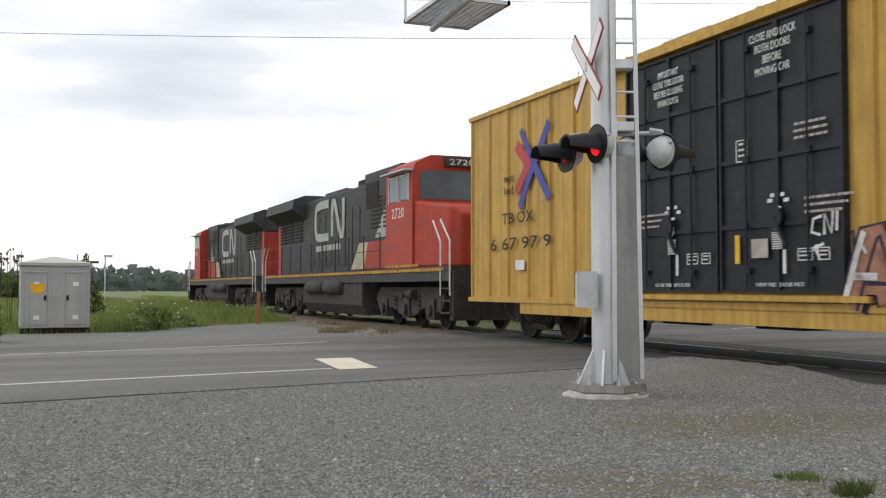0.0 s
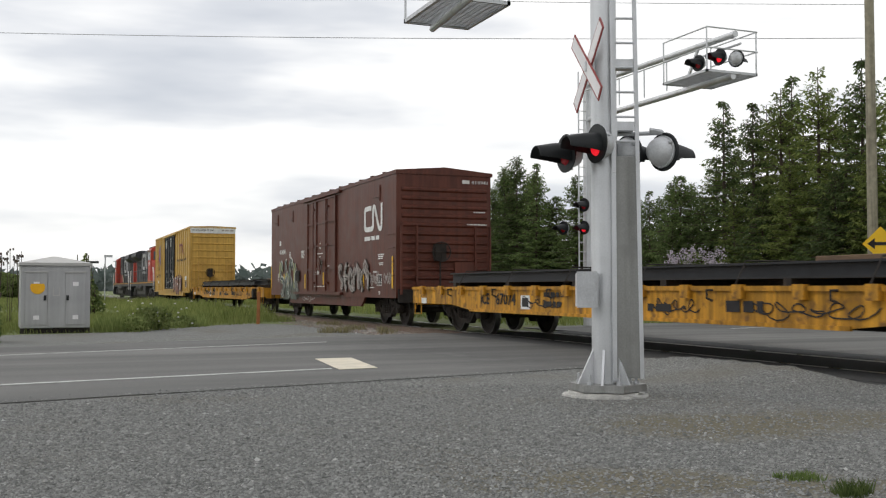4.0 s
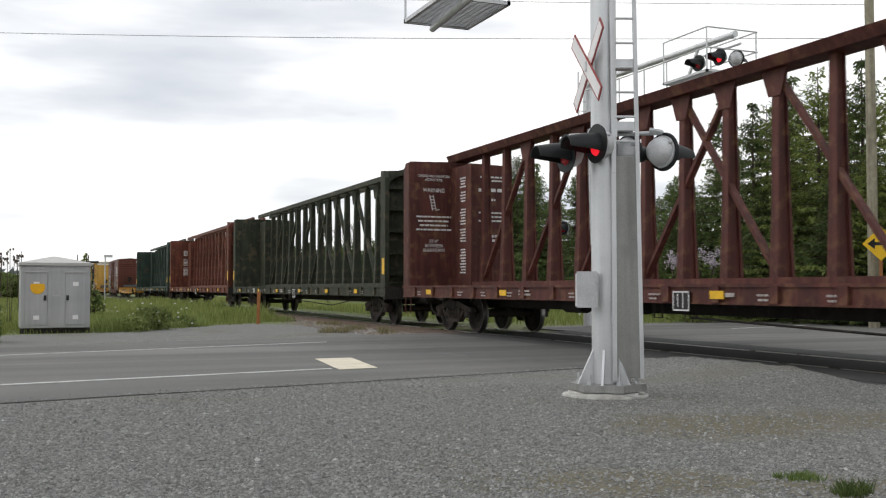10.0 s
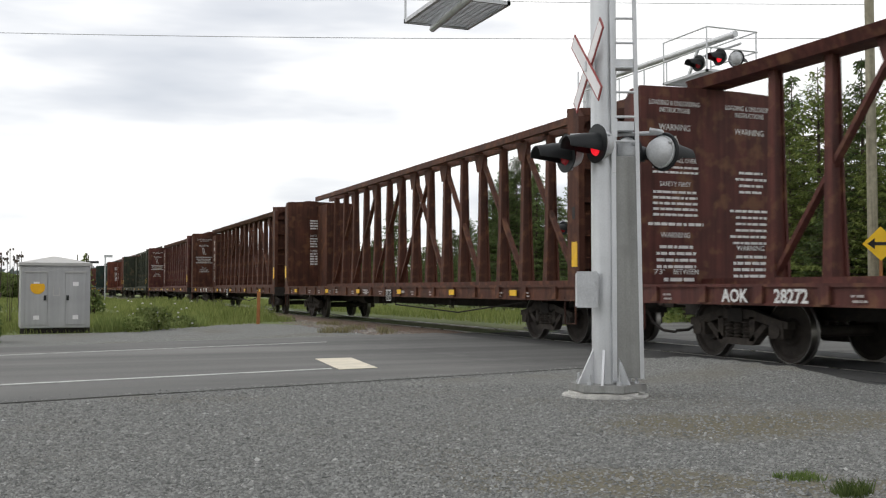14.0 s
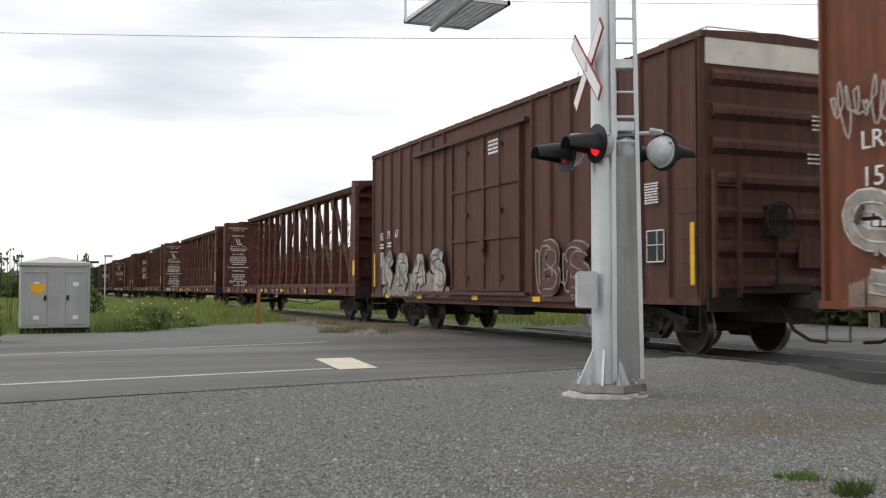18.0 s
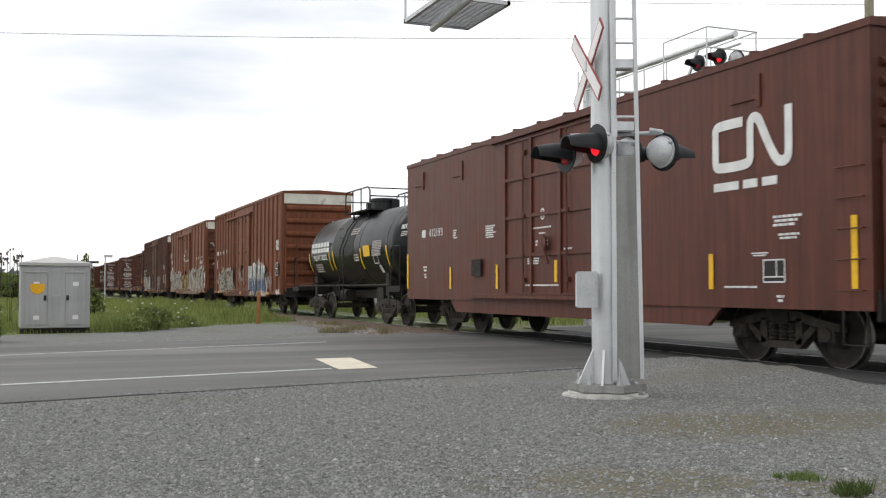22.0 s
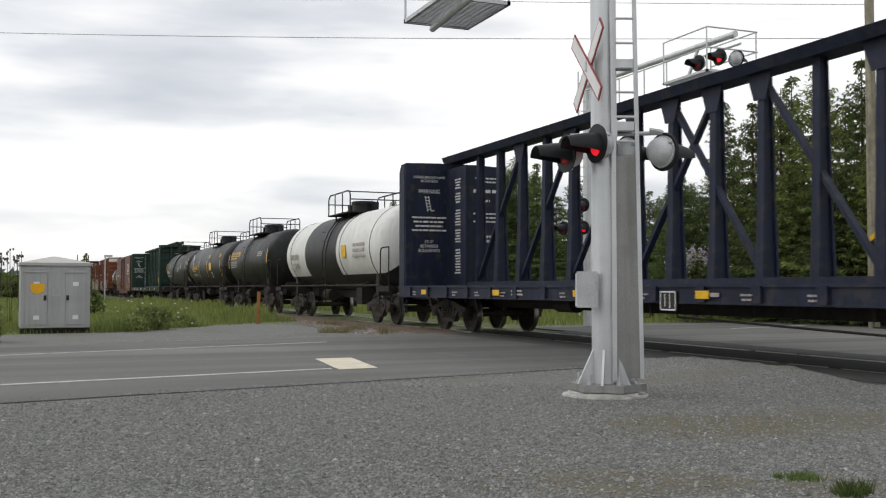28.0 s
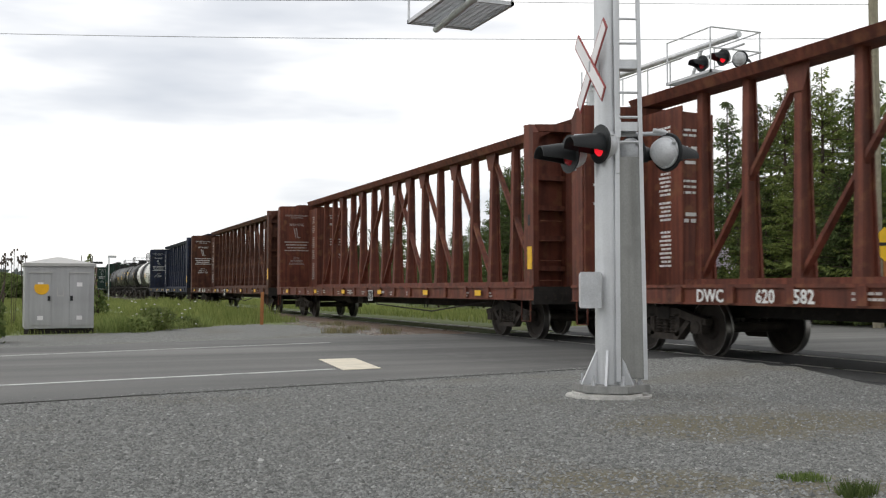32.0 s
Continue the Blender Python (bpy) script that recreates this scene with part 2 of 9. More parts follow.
# faces on which lettering lies: towards the camera's side, and towards the rear
SIDE = Matrix(((0, 0, -1), (-1, 0, 0), (0, 1, 0))).to_4x4()
REAR = Matrix(((1, 0, 0), (0, 0, -1), (0, 1, 0))).to_4x4()
FACE = {"side": SIDE, "rear": REAR}


def place(face, x, y, z):
    return Matrix.Translation((x, y, z)) @ FACE[face]


def words(body, size, material, parent, m, name="lettering", width=None, align="LEFT", bold=0.0):
    cu = bpy.data.curves.new(name, "FONT")
    cu.body, cu.size, cu.extrude, cu.align_x, cu.offset = body, size, 0.002, align, bold
    cu.resolution_u = 2
    tmp = bpy.data.objects.new(name, cu)
    me = bpy.data.meshes.new_from_object(tmp)
    bpy.data.objects.remove(tmp)
    bpy.data.curves.remove(cu)
    me.materials.clear()
    me.materials.append(material)
    if width:
        xs = [v.co.x for v in me.vertices]
        k = width / max(1e-6, max(xs) - min(xs))
        for v in me.vertices:
            v.co.x *= k
    return part(name, me, None, parent, "", False, m)


def bars(rows, material, parent, m, name="small_print"):
    """Lines of writing too small to read: rows of (x, y, length, height) as thin bars broken into words."""
    rnd = random.Random(len(rows) * 7 + int(rows[0][2] * 100))
    s = Solid()
    for x, y, length, h in rows:
        end = x + length
        while x < end - h * 0.4:
            w = min(end - x, h * rnd.uniform(1.2, 4.0))
            s.box(x, x + w, y, y + h, -0.001, 0.002)
            x += w + h * rnd.uniform(0.4, 0.7)
    ob = part(name, s, material, parent, "", False, m)
    return tagged(ob, kind="stuff")


def stroke(s, pts, w, close=False):
    """A flat band of width w along points in the letter plane."""
    if close:
        pts = pts + [pts[0]]
    for (x0, y0), (x1, y1) in zip(pts, pts[1:]):
        d = math.hypot(x1 - x0, y1 - y0) or 1
        ux, uy = (x1 - x0) / d * w / 2, (y1 - y0) / d * w / 2
        o = [(x0 - ux - uy, y0 - uy + ux), (x0 - ux + uy, y0 - uy - ux), (x1 + ux + uy, y1 + uy - ux), (x1 + ux - uy, y1 + uy + ux)]
        s.add([(*p, z) for z in (-0.001, 0.002) for p in o], [(3, 2, 1, 0), (4, 5, 6, 7), (0, 1, 5, 4), (1, 2, 6, 5), (2, 3, 7, 6), (3, 0, 4, 7)])
    return s


def rounded(pts, times=2):
    """A polyline with its corners cut again and again until it bends softly."""
    for _ in range(times):
        out = [pts[0]]
        for (x0, y0), (x1, y1) in zip(pts, pts[1:]):
            out += [(0.75 * x0 + 0.25 * x1, 0.75 * y0 + 0.25 * y1), (0.25 * x0 + 0.75 * x1, 0.25 * y0 + 0.75 * y1)]
        pts = out + [pts[-1]]
    return pts


def ribbon(s, pts, w, lift=0.0):
    """A flat band with mitred bends along points in the letter plane, as one strip."""
    side = []
    for i, (x, y) in enumerate(pts):
        (xa, ya), (xb, yb) = pts[max(0, i - 1)], pts[min(len(pts) - 1, i + 1)]
        d = math.hypot(xb - xa, yb - ya) or 1
        side.append((-(yb - ya) / d * w / 2, (xb - xa) / d * w / 2))
    vs = []
    for k, ((x, y), (nx, ny)) in enumerate(zip(pts, side)):
        up = lift + 0.0012 * k / len(pts)
        vs += [(x - nx, y - ny, 0.002 + up), (x + nx, y + ny, 0.002 + up), (x + nx, y + ny, -0.001 + up), (x - nx, y - ny, -0.001 + up)]
    fs = []
    for i in range(len(pts) - 1):
        a, b = 4 * i, 4 * i + 4
        fs += [(a, b, b + 1, a + 1), (a + 1, b + 1, b + 2, a + 2), (a + 3, a + 2, b + 2, b + 3), (a, a + 3, b + 3, b)]
    e = 4 * (len(pts) - 1)
    fs += [(0, 1, 2, 3), (e + 3, e + 2, e + 1, e)]
    s.add(vs, fs)
    return s


# ---- railway running gear ----
GAUGE_X = 0.755
SHARED = {}


def lathe_x(s, x0, x1, prof, n):
    return s.lathe((x0, 0, 0), (x1, 0, 0), prof, n)


def gear_meshes():
    if SHARED:
        return
    w = Solid()
    lathe_x(w, -1.05, 1.05, [(0, 0.07), (0.08, 0.075), (0.081, 0.085), (0.92, 0.085), (0.921, 0.075), (1, 0.07)], 10)
    for sx in (-1, 1):
        a, b = sx * 0.82, sx * 0.69
        lathe_x(w, a, b, [(0, 0.12), (0.02, 0.17), (0.35, 0.2), (0.35, 0.36), (0.05, 0.39), (0.0, 0.443), (1.0, 0.443), (1.0, 0.39), (0.7, 0.36), (0.7, 0.2), (1.0, 0.15)], 28)
        # three bolts of the bearing cap
        for k in range(3):
            y, z = 0.055 * math.cos(k * 2.094), 0.055 * math.sin(k * 2.094)
            w.cyl((sx * 1.05, y, z), (sx * 1.075, y, z), 0.018, 6)
    t = Solid()
    for sx in (-1, 1):
        t.lathe((sx * 0.83, 0, 0), (sx * 0.70, 0, 0), [(0, 0.445), (0, 0.452), (0.75, 0.458), (0.8, 0.482), (1.0, 0.478), (1.0, 0.445)], 28, False)
    n0 = len(w.f)
    w.add(t.v, t.f)
    me = w.mesh("wheelset", WHEELM, True)
    me.materials.append(TREAD)
    for i, f in enumerate(me.polygons):
        if i >= n0:
            f.material_index = 1
    SHARED["wheelset"] = me
    for side in (-1, 1):
        s = Solid()
        x0, x1 = (side * 0.92, side * 1.06)
        x0, x1 = min(x0, x1), max(x0, x1)
        top = [(-1.12, 0.60), (-0.78, 0.66), (-0.34, 0.76), (0.34, 0.76), (0.78, 0.66), (1.12, 0.60), (1.12, 0.50), (0.78, 0.55), (0.62, 0.56), (0.40, 0.62), (-0.40, 0.62), (-0.62, 0.56), (-0.78, 0.55), (-1.12, 0.50)]
        s.slab(top, "x", x0, x1)
        low = [(-0.70, 0.53), (-0.36, 0.24), (0.36, 0.24), (0.70, 0.53), (0.60, 0.56), (0.30, 0.34), (-0.30, 0.34), (-0.60, 0.56)]
        s.slab(low, "x", x0, x1)
        for yy in (-0.36, 0.36):
            s.box(x0, x1, yy - 0.06, yy + 0.06, 0.30, 0.66)
        for yy in (-0.89, 0.89):
            s.box(x0 - 0.01, x1 + 0.01, yy - 0.15, yy + 0.15, 0.36, 0.60)
            s.cyl((side * 0.95, yy, 0.457), (side * 1.09, yy, 0.457), 0.10, 12)
        SHARED["sideframe", side] = s.mesh("sideframe", TRUCKM, False)
        c = Solid()
        c.lathe((side * 1.0, 0, 0.34), (side * 1.0, 0, 0.60), [(i / 10, 0.085 if i % 2 else 0.06) for i in range(11)], 10)
        SHARED["springs", side] = c.mesh("coil_spring", TRUCKM, True)
    b = Solid().box(-1.08, 1.08, -0.17, 0.17, 0.58, 0.78).cyl((0, 0, 0.7), (0, 0, 0.95), 0.22, 12)
    for yy in (-0.45, 0.45):
        b.box(-0.85, 0.85, yy - 0.05, yy + 0.05, 0.38, 0.48)
    SHARED["bolster"] = b.mesh("truck", UNDER, False)
    h = Solid().cyl((0, 0, 0.02), (0.0, -0.25, -0.30), 0.03, 6).cyl((0, -0.25, -0.30), (0, -0.55, -0.40), 0.03, 6)
    k = Solid()
    k.box(-0.10, 0.10, -0.75, 0.2, 0.78, 0.98).box(-0.17, 0.15, -0.95, -0.72, 0.74, 1.03)
    k.box(0.06, 0.17, -1.08, -0.92, 0.76, 1.01)
    SHARED["coupler"] = k.mesh("coupler", TRUCKM, False)
    hose = Solid().tube([(-0.3, 0, 0.85), (-0.3, -0.25, 0.75), (-0.3, -0.5, 0.45), (-0.28, -0.8, 0.32), (-0.2, -1.05, 0.30)], 0.028, 6)
    SHARED["hose"] = hose.mesh("brake_hose", UNDER, False)


AXLES = []


def truck(car, y, wheels=True):
    gear_meshes()
    t = part("truck", SHARED["bolster"], None, car, "dusty cast steel freight truck", m=pose(0, y, 0))
    for side in (-1, 1):
        part("sideframe", SHARED["sideframe", side], None, t)
        for yy in (-0.20, 0.0, 0.20):
            part("coil_spring", SHARED["springs", side], None, t, m=pose(0, yy, 0))
    for yy in (-0.89, 0.89):
        w = part("wheelset", SHARED["wheelset"], None, t, m=pose(0, yy, 0.457))
        AXLES.append((w, car, y + yy))
    return t


def couplers(car, length):
    part("coupler", SHARED["coupler"], None, car, m=pose(0, -length, 0))
    part("coupler", SHARED["coupler"], None, car, m=pose(0, 0, 0, 0, 0, 180))
    part("brake_hose", SHARED["hose"], None, car, m=pose(0, -length, 0))
    part("brake_hose", SHARED["hose"], None, car, m=pose(0, 0, 0, 0, 0, 180))


def rungs(parent, x, y0, y1, zs, material, name="grab_iron", face="side"):
    """Grab irons one over another, standing a hand's breadth off the wall."""
    key = ("rung", face, round(y1 - y0, 3), material.name)
    if key not in SHARED:
        w = y1 - y0
        pts = [(0, 0, 0), (-0.045, 0, 0), (-0.045, w, 0), (0, w, 0)] if face == "side" else [(0, 0, 0), (0, -0.06, 0), (w, -0.06, 0), (w, 0, 0)]
        SHARED[key] = Solid().tube(pts, 0.009, 5).mesh(name, material)
    for z in zs:
        part(name, SHARED[key], None, parent, m=pose(x, y0, z) if face == "side" else pose(y0, x, z))


def reflectors(car, ys, z, h=0.10, w=0.30, x=-1.565, vertical=False, material=None):
    key = ("reflector", h, w)
    if key not in SHARED:
        SHARED[key] = Solid().box(-0.004, 0.004, -w / 2, w / 2, -h / 2, h / 2).mesh("reflector", YELREF)
    for y in ys:
        part("reflector", SHARED[key], None, car, m=pose(x, y, z))


TRAIN = []      # (thing, place of its front along the track at the start)
TRACK_X = 10.85


def railcar(name, label, category, y0):
    car = thing(name, label, category, "cars of the passing freight train", pose(TRACK_X, y0, 0))
    TRAIN.append((car, y0))
    return car


# ---- freight cars: origin on the rail at the front end, the car reaching back along -y ----
XS = -1.55      # the side that faces the camera
XF = 1.33       # the far side of the box cars


def box_body(car, L, sill, eave, paint, roof_paint, drop=0.0, drop_from=2.6, peak=0.16, seam_high=0.016):
    prof = [(-L, sill), (-L, eave), (0, eave), (0, sill)]
    if drop:
        prof = [(-L, sill), (-L, eave), (0, eave), (0, sill), (-drop_from, sill), (-drop_from - 0.35, sill - drop), (-L + drop_from + 0.35, sill - drop), (-L + drop_from, sill)]
    for a, b in ((XS + 0.03, XS + 0.10), (XF - 0.10, XF - 0.03)):
        part("side_wall", Solid().slab(prof, "x", a, b), paint, car)
    for a, b in ((-L, -L + 0.06), (-0.06, 0)):
        part("end_wall", Solid().box(XS + 0.10, XF - 0.10, a, b, sill, eave), paint, car)
    part("floor_deck", Solid().box(XS + 0.10, XF - 0.10, -L + 0.06, -0.06, sill + 0.30, sill + 0.38), UNDER, car)
    r = Solid()
    r.slab([(XS - 0.02, eave), ((XS + XF) / 2, eave + peak), (XF + 0.02, eave), (XF + 0.02, eave - 0.10), (XS - 0.02, eave - 0.10)], "y", -L - 0.03, 0.03)
    roof = part("roof", r, roof_paint, car)
    key = ("seam", L, peak, roof_paint.name)
    if key not in SHARED:
        SHARED[key] = Solid().slab([(XS - 0.02, 0.0), ((XS + XF) / 2, peak), (XF + 0.02, 0.0), (XF + 0.02, seam_high), ((XS + XF) / 2, peak + seam_high), (XS - 0.02, seam_high)], "y", -0.04, 0.04).mesh("roof_seam", roof_paint)
    n = int(L / 1.05)
    for i in range(1, n):
        part("roof_seam", SHARED[key], None, roof, m=pose(0, -L * i / n, eave))
    part("center_sill", Solid().box(-0.35, 0.35, -L - 0.15, 0.15, 0.55, sill + 0.3), UNDER, car)
    u = Solid()
    for y in [-L * k / 9 for k in range(2, 8)]:
        u.box(-1.4, 1.4, y - 0.06, y + 0.06, sill - 0.06, sill + 0.2)
    u.cyl((-0.9, -L * 0.42, 0.68), (-0.9, -L * 0.36, 0.68), 0.2, 12).box(-1.2, -0.7, -L * 0.55, -L * 0.5, 0.5, 0.85)
    u.tube([(-1.35, -L * 0.3, sill), (-1.35, -L * 0.3, sill - 0.25), (-1.35, -L * 0.3 - 0.4, sill - 0.25), (-1.35, -L * 0.3 - 0.4, sill)], 0.02)
    part("brake_gear", u, UNDER, car)
    return roof


def rib_mesh(kind, sill, eave, paint, w=0.10, d=0.05):
    key = (kind, round(sill, 2), round(eave, 2), paint.name, w, d)
    if key not in SHARED:
        SHARED[key] = Solid().slab([(-w / 2, 0.03), (-w / 4, -d + 0.03), (w / 4, -d + 0.03), (w / 2, 0.03)][::-1], "z", sill, eave).mesh("rib", paint)
    return SHARED[key]


def side_ribs(car, ys, sill, eave, paint, w=0.10, d=0.05):
    me = rib_mesh("rib", sill, eave, paint, w, d)
    for y in ys:
        # the rib's profile lies in x and y: turned so that it stands out of the side
        part("rib", me, None, car, m=Matrix.Translation((XS, y, 0)) @ Matrix(((0, 1, 0), (1, 0, 0), (0, 0, 1))).to_4x4())


def end_corrugation(car, L, zs, paint, h=0.16, d=0.07):
    key = ("corr", paint.name, h, d)
    if key not in SHARED:
        s = Solid()
        s.slab([(-0.0, -h / 2), (-d, -h / 6), (-d, h / 6), (0.0, h / 2)], "x", XS + 0.16, XF - 0.16)
        SHARED[key] = s.mesh("end_corrugation", paint)
    for z in zs:
        part("end_corrugation", SHARED[key], None, car, m=pose(0, -L, z))


def plug_door(car, y0, y1, z0, z1, paint, name="sliding_door", rails=3, bars_n=2, rods=True):
    """A plug door: panel with pressed panels, posts, lock rods and a handle. y0 is its front edge, y1 its rear edge."""
    s = Solid().box(XS - 0.03, XS + 0.03, y1, y0, z0, z1)
    d = part(name, s, paint, car)
    f = Solid()
    for i in range(rails + 1):
        z = z0 + (z1 - z0) * i / rails
        f.box(XS - 0.065, XS - 0.03, y1, y0, max(z0, z - 0.035), min(z1, z + 0.035))
    for i in range(bars_n + 1):
        y = y1 + (y0 - y1) * i / bars_n
        f.box(XS - 0.075, XS - 0.03, max(y1, y - 0.04), min(y0, y + 0.04), z0, z1)
    part("door_frame", f, paint, d)
    if rods:
        for i in (0.25, 0.75):
            r = Solid()
            y = y1 + (y0 - y1) * i
            r.cyl((XS - 0.09, y, z0 + 0.05), (XS - 0.09, y, z1 - 0.05), 0.02, 6)
            for z in (z0 + 0.3, (z0 + z1) / 2, z1 - 0.3):
                r.box(XS - 0.10, XS - 0.03, y - 0.06, y + 0.06, z - 0.04, z + 0.04)
            part("lock_rod", r, paint, d)
        h = Solid().cyl((XS - 0.10, (y0 + y1) / 2, z0 + 1.0), (XS - 0.14, (y0 + y1) / 2, z0 + 1.0), 0.16, 12)
        h.beam((XS - 0.13, (y0 + y1) / 2, z0 + 1.0), (XS - 0.13, (y0 + y1) / 2 - 0.25, z0 + 0.6), 0.04, 0.04)
        part("door_handle", h, paint, d)
    return d


def box_ends(car, L, sill, eave, paint):
    """Ladders, grab irons, brake wheel, platform and steps of the rear end."""
    zs = [sill + 0.25 + 0.38 * i for i in range(5)]
    rungs(car, XS, -L + 0.12, -L + 0.55, zs, paint)
    rungs(car, -L - 0.10, XS + 0.12, XS + 0.55, zs, paint, face="rear")
    rungs(car, -L - 0.10, XF - 0.55, XF - 0.12, zs, paint, face="rear")
    for x in (XS + 0.11, XS + 0.56, XF - 0.56, XF - 0.11):
        part("ladder_stile", Solid().box(x - 0.025, x + 0.025, -L - 0.17, -L - 0.09, sill + 0.1, sill + 2.0), paint, car)
    part("end_board", Solid().box(0.15, 0.75, -L - 0.12, -L - 0.09, sill + 0.55, sill + 1.0), paint, car)
    for y in (-L + 0.3, -0.3):
        part("sill_step", Solid().tube([(XS + 0.01, y - 0.2, sill + 0.02), (XS + 0.01, y - 0.2, sill - 0.42), (XS + 0.01, y + 0.2, sill - 0.42), (XS + 0.01, y + 0.2, sill + 0.02)], 0.015, 5), UNDER, car)
    w = Solid()
    c = (-0.30, -L - 0.24, sill + 1.28)
    ring = [(c[0] + 0.27 * math.cos(a * math.pi / 8), c[1], c[2] + 0.27 * math.sin(a * math.pi / 8)) for a in range(17)]
    w.tube(ring, 0.018, 5)
    for k in range(0, 16, 4):
        w.cyl(c, ring[k], 0.012, 5)
    w.box(c[0] - 0.16, c[0] + 0.16, -L - 0.2, -L - 0.02, c[2] - 0.25, c[2] + 0.22)
    w.box(c[0] - 0.02, c[0] + 0.02, -L - 0.16, -L - 0.12, sill - 0.1, c[2])
    part("brake_wheel", w, UNDER, car, "dark iron hand brake wheel")
    p = Solid().box(-1.0, 1.0, -L - 0.42, -L - 0.05, sill + 0.16, sill + 0.20).box(XS + 0.05, XF - 0.05, -L - 0.06, -L, sill - 0.12, sill + 0.25)
    part("end_platform", p, UNDER, car)


def yellow_boxcar(y0):
    L, sill, eave = 18.8, 0.78, 4.96
    car = railcar("boxcar", "yellow high-cube boxcar with black double doors and graffiti", "boxcar", y0)
    box_body(car, L, sill, eave, YELLOW, YELLOW, peak=0.05)
    d0, d1 = -6.65, -11.6
    side_ribs(car, [-0.12 - 0.93 * i for i in range(8)] + [-L + 0.12 + 0.955 * i for i in range(8)], sill + 0.12, eave - 0.12, YELLOW)
    mid = (d0 + d1) / 2
    for a, b in ((d0, mid), (mid, d1)):
        d = plug_door(car, a - 0.03, b + 0.03, 1.02, eave - 0.25, BLACKDOOR, rails=4)
    part("side_sill", Solid().box(XS - 0.03, XS + 0.10, -L + 2.6, -2.6, sill - 0.22, sill + 0.10).box(XS - 0.05, XS, -L, 0, sill, sill + 0.10), YELLOW, car)
    for rail_ in (Solid().box(XS - 0.12, XS, d1 - 1.2, d0 + 1.2, eave - 0.20, eave - 0.12), Solid().box(XS - 0.12, XS, d1 - 0.4, d0 + 0.4, 0.90, 0.98)):
        part("door_track", rail_, YELLOW, car)
    end_corrugation(car, L, [1.25 + 0.44 * i for i in range(8)], YELLOW, 0.10, 0.045)
    part("end_panel", Solid().box(XS + 0.03, XF - 0.03, -L - 0.03, -L, eave - 0.42, eave - 0.02), WHITEP, car, "white excess-height warning panel")
    words("EXCESS HEIGHT CAR", 0.16, BLACKP, car, place("rear", -1.45, -L - 0.04, eave - 0.28), width=1.4)
    bars([(0, 0, 0.75, 0.10)], GREYP, car, place("rear", 0.42, -L - 0.04, eave - 0.27))
    box_ends(car, L, sill, eave, YELLOW)
    X = XS - 0.03
    words("TB OX", 0.34, BLACKP, car, place("side", X, -1.75, 2.42), width=1.45)
    words("6 67 97 9", 0.36, BLACKP, car, place("side", X, -1.15, 1.88), width=2.75)
    words("next\nload", 0.26, BLACKP, car, place("side", X, -1.85, 3.30))
    # blue and red crossed chevrons
    s = Solid()
    stroke(s, [(-0.66, -0.42), (-0.22, 0.03), (-0.66, 0.40)], 0.24)
    part("emblem", s, mat("emblem_red", (0.45, 0.05, 0.06), 0.5), car, "red half of a chevron emblem", m=place("side", X, -3.2, 3.55))
    s = Solid()
    stroke(s, [(0.62, -0.66), (0.04, 0.0), (0.62, 0.68)], 0.20)
    stroke(s, [(-0.56, -0.76), (-0.02, -0.06)], 0.18)
    stroke(s, [(-0.02, 0.08), (-0.50, 0.70)], 0.16)
    part("emblem", s, mat("emblem_blue", (0.06, 0.07, 0.32), 0.5), car, "blue half of a chevron emblem", m=place("side", X - 0.003, -3.2, 3.55))
    s = Solid()
    for x in (0.0, 0.62, 1.3):
        s.box(x, x + 0.16, 0, 0.55, -0.001, 0.002)
    s.box(-0.2, 0.36, 0.5, 0.66, -0.001, 0.002).box(0.42, 0.98, 0.5, 0.66, -0.001, 0.002)
    stroke(s, [(1.1, 0.62), (1.75, 0.0)], 0.15)
    part("logo_shape", s, mat("logo_maroon", (0.22, 0.05, 0.06), 0.6), car, "dark red block logo", m=place("side", X, -14.35, 3.35))
    words("RAILCAR POOLING EXPERTS", 0.22, BLACKP, car, place("side", X, -13.1, 2.85), width=4.3)
    part("notice", Solid().box(-0.003, 0.003, -0.36, 0.36, -0.13, 0.13), WHITEP, car, "white printed notice", m=pose(X - 0.004, -17.35, 1.72))
    dp = part("data_panel", Solid().box(-0.003, 0.003, -0.25, 0.25, -0.20, 0.20), BLACKP, car, m=pose(X - 0.004, -17.45, 1.32))
    f = Solid()
    stroke(f, [(-0.24, -0.19), (0.24, -0.19), (0.24, 0.19), (-0.24, 0.19)], 0.025, True)
    stroke(f, [(0.08, -0.10), (0.08, 0.18)], 0.02)
    stroke(f, [(-0.22, -0.10), (0.22, -0.10)], 0.02)
    part("panel_frame", f, WHITEP, dp, m=place("side", -0.005, 0, 0))
    words("IMPORTANT\nCLOSE THIS DOOR\nBEFORE CLOSING\nMAIN DOOR", 0.15, WHITEP, car, place("side", XS - 0.113, -7.95, 4.38), align="CENTER", width=0.82)
    words("CLOSE AND LOCK\nBOTH DOORS\nBEFORE\nMOVING CAR", 0.16, WHITEP, car, place("side", XS - 0.113, -10.35, 4.45), align="CENTER", width=0.92)
    XD = XS - 0.079
    for yy, lower in ((-7.95, "CLOSE THIS   DOOR FIRST"), (-10.35, "OPEN THIS   DOOR FIRST")):
        ring = Solid()
        ribbon(ring, [(0.075 * math.cos(a * 0.449), 0.10 * math.sin(a * 0.449)) for a in range(15)], 0.03)
        ring.box(-0.012, 0.012, -0.06, 0.06, -0.001, 0.002)
        part("door_mark", ring, WHITEP, car, "white ring decal beside the lock handle", m=place("side", XD, yy, 1.97))
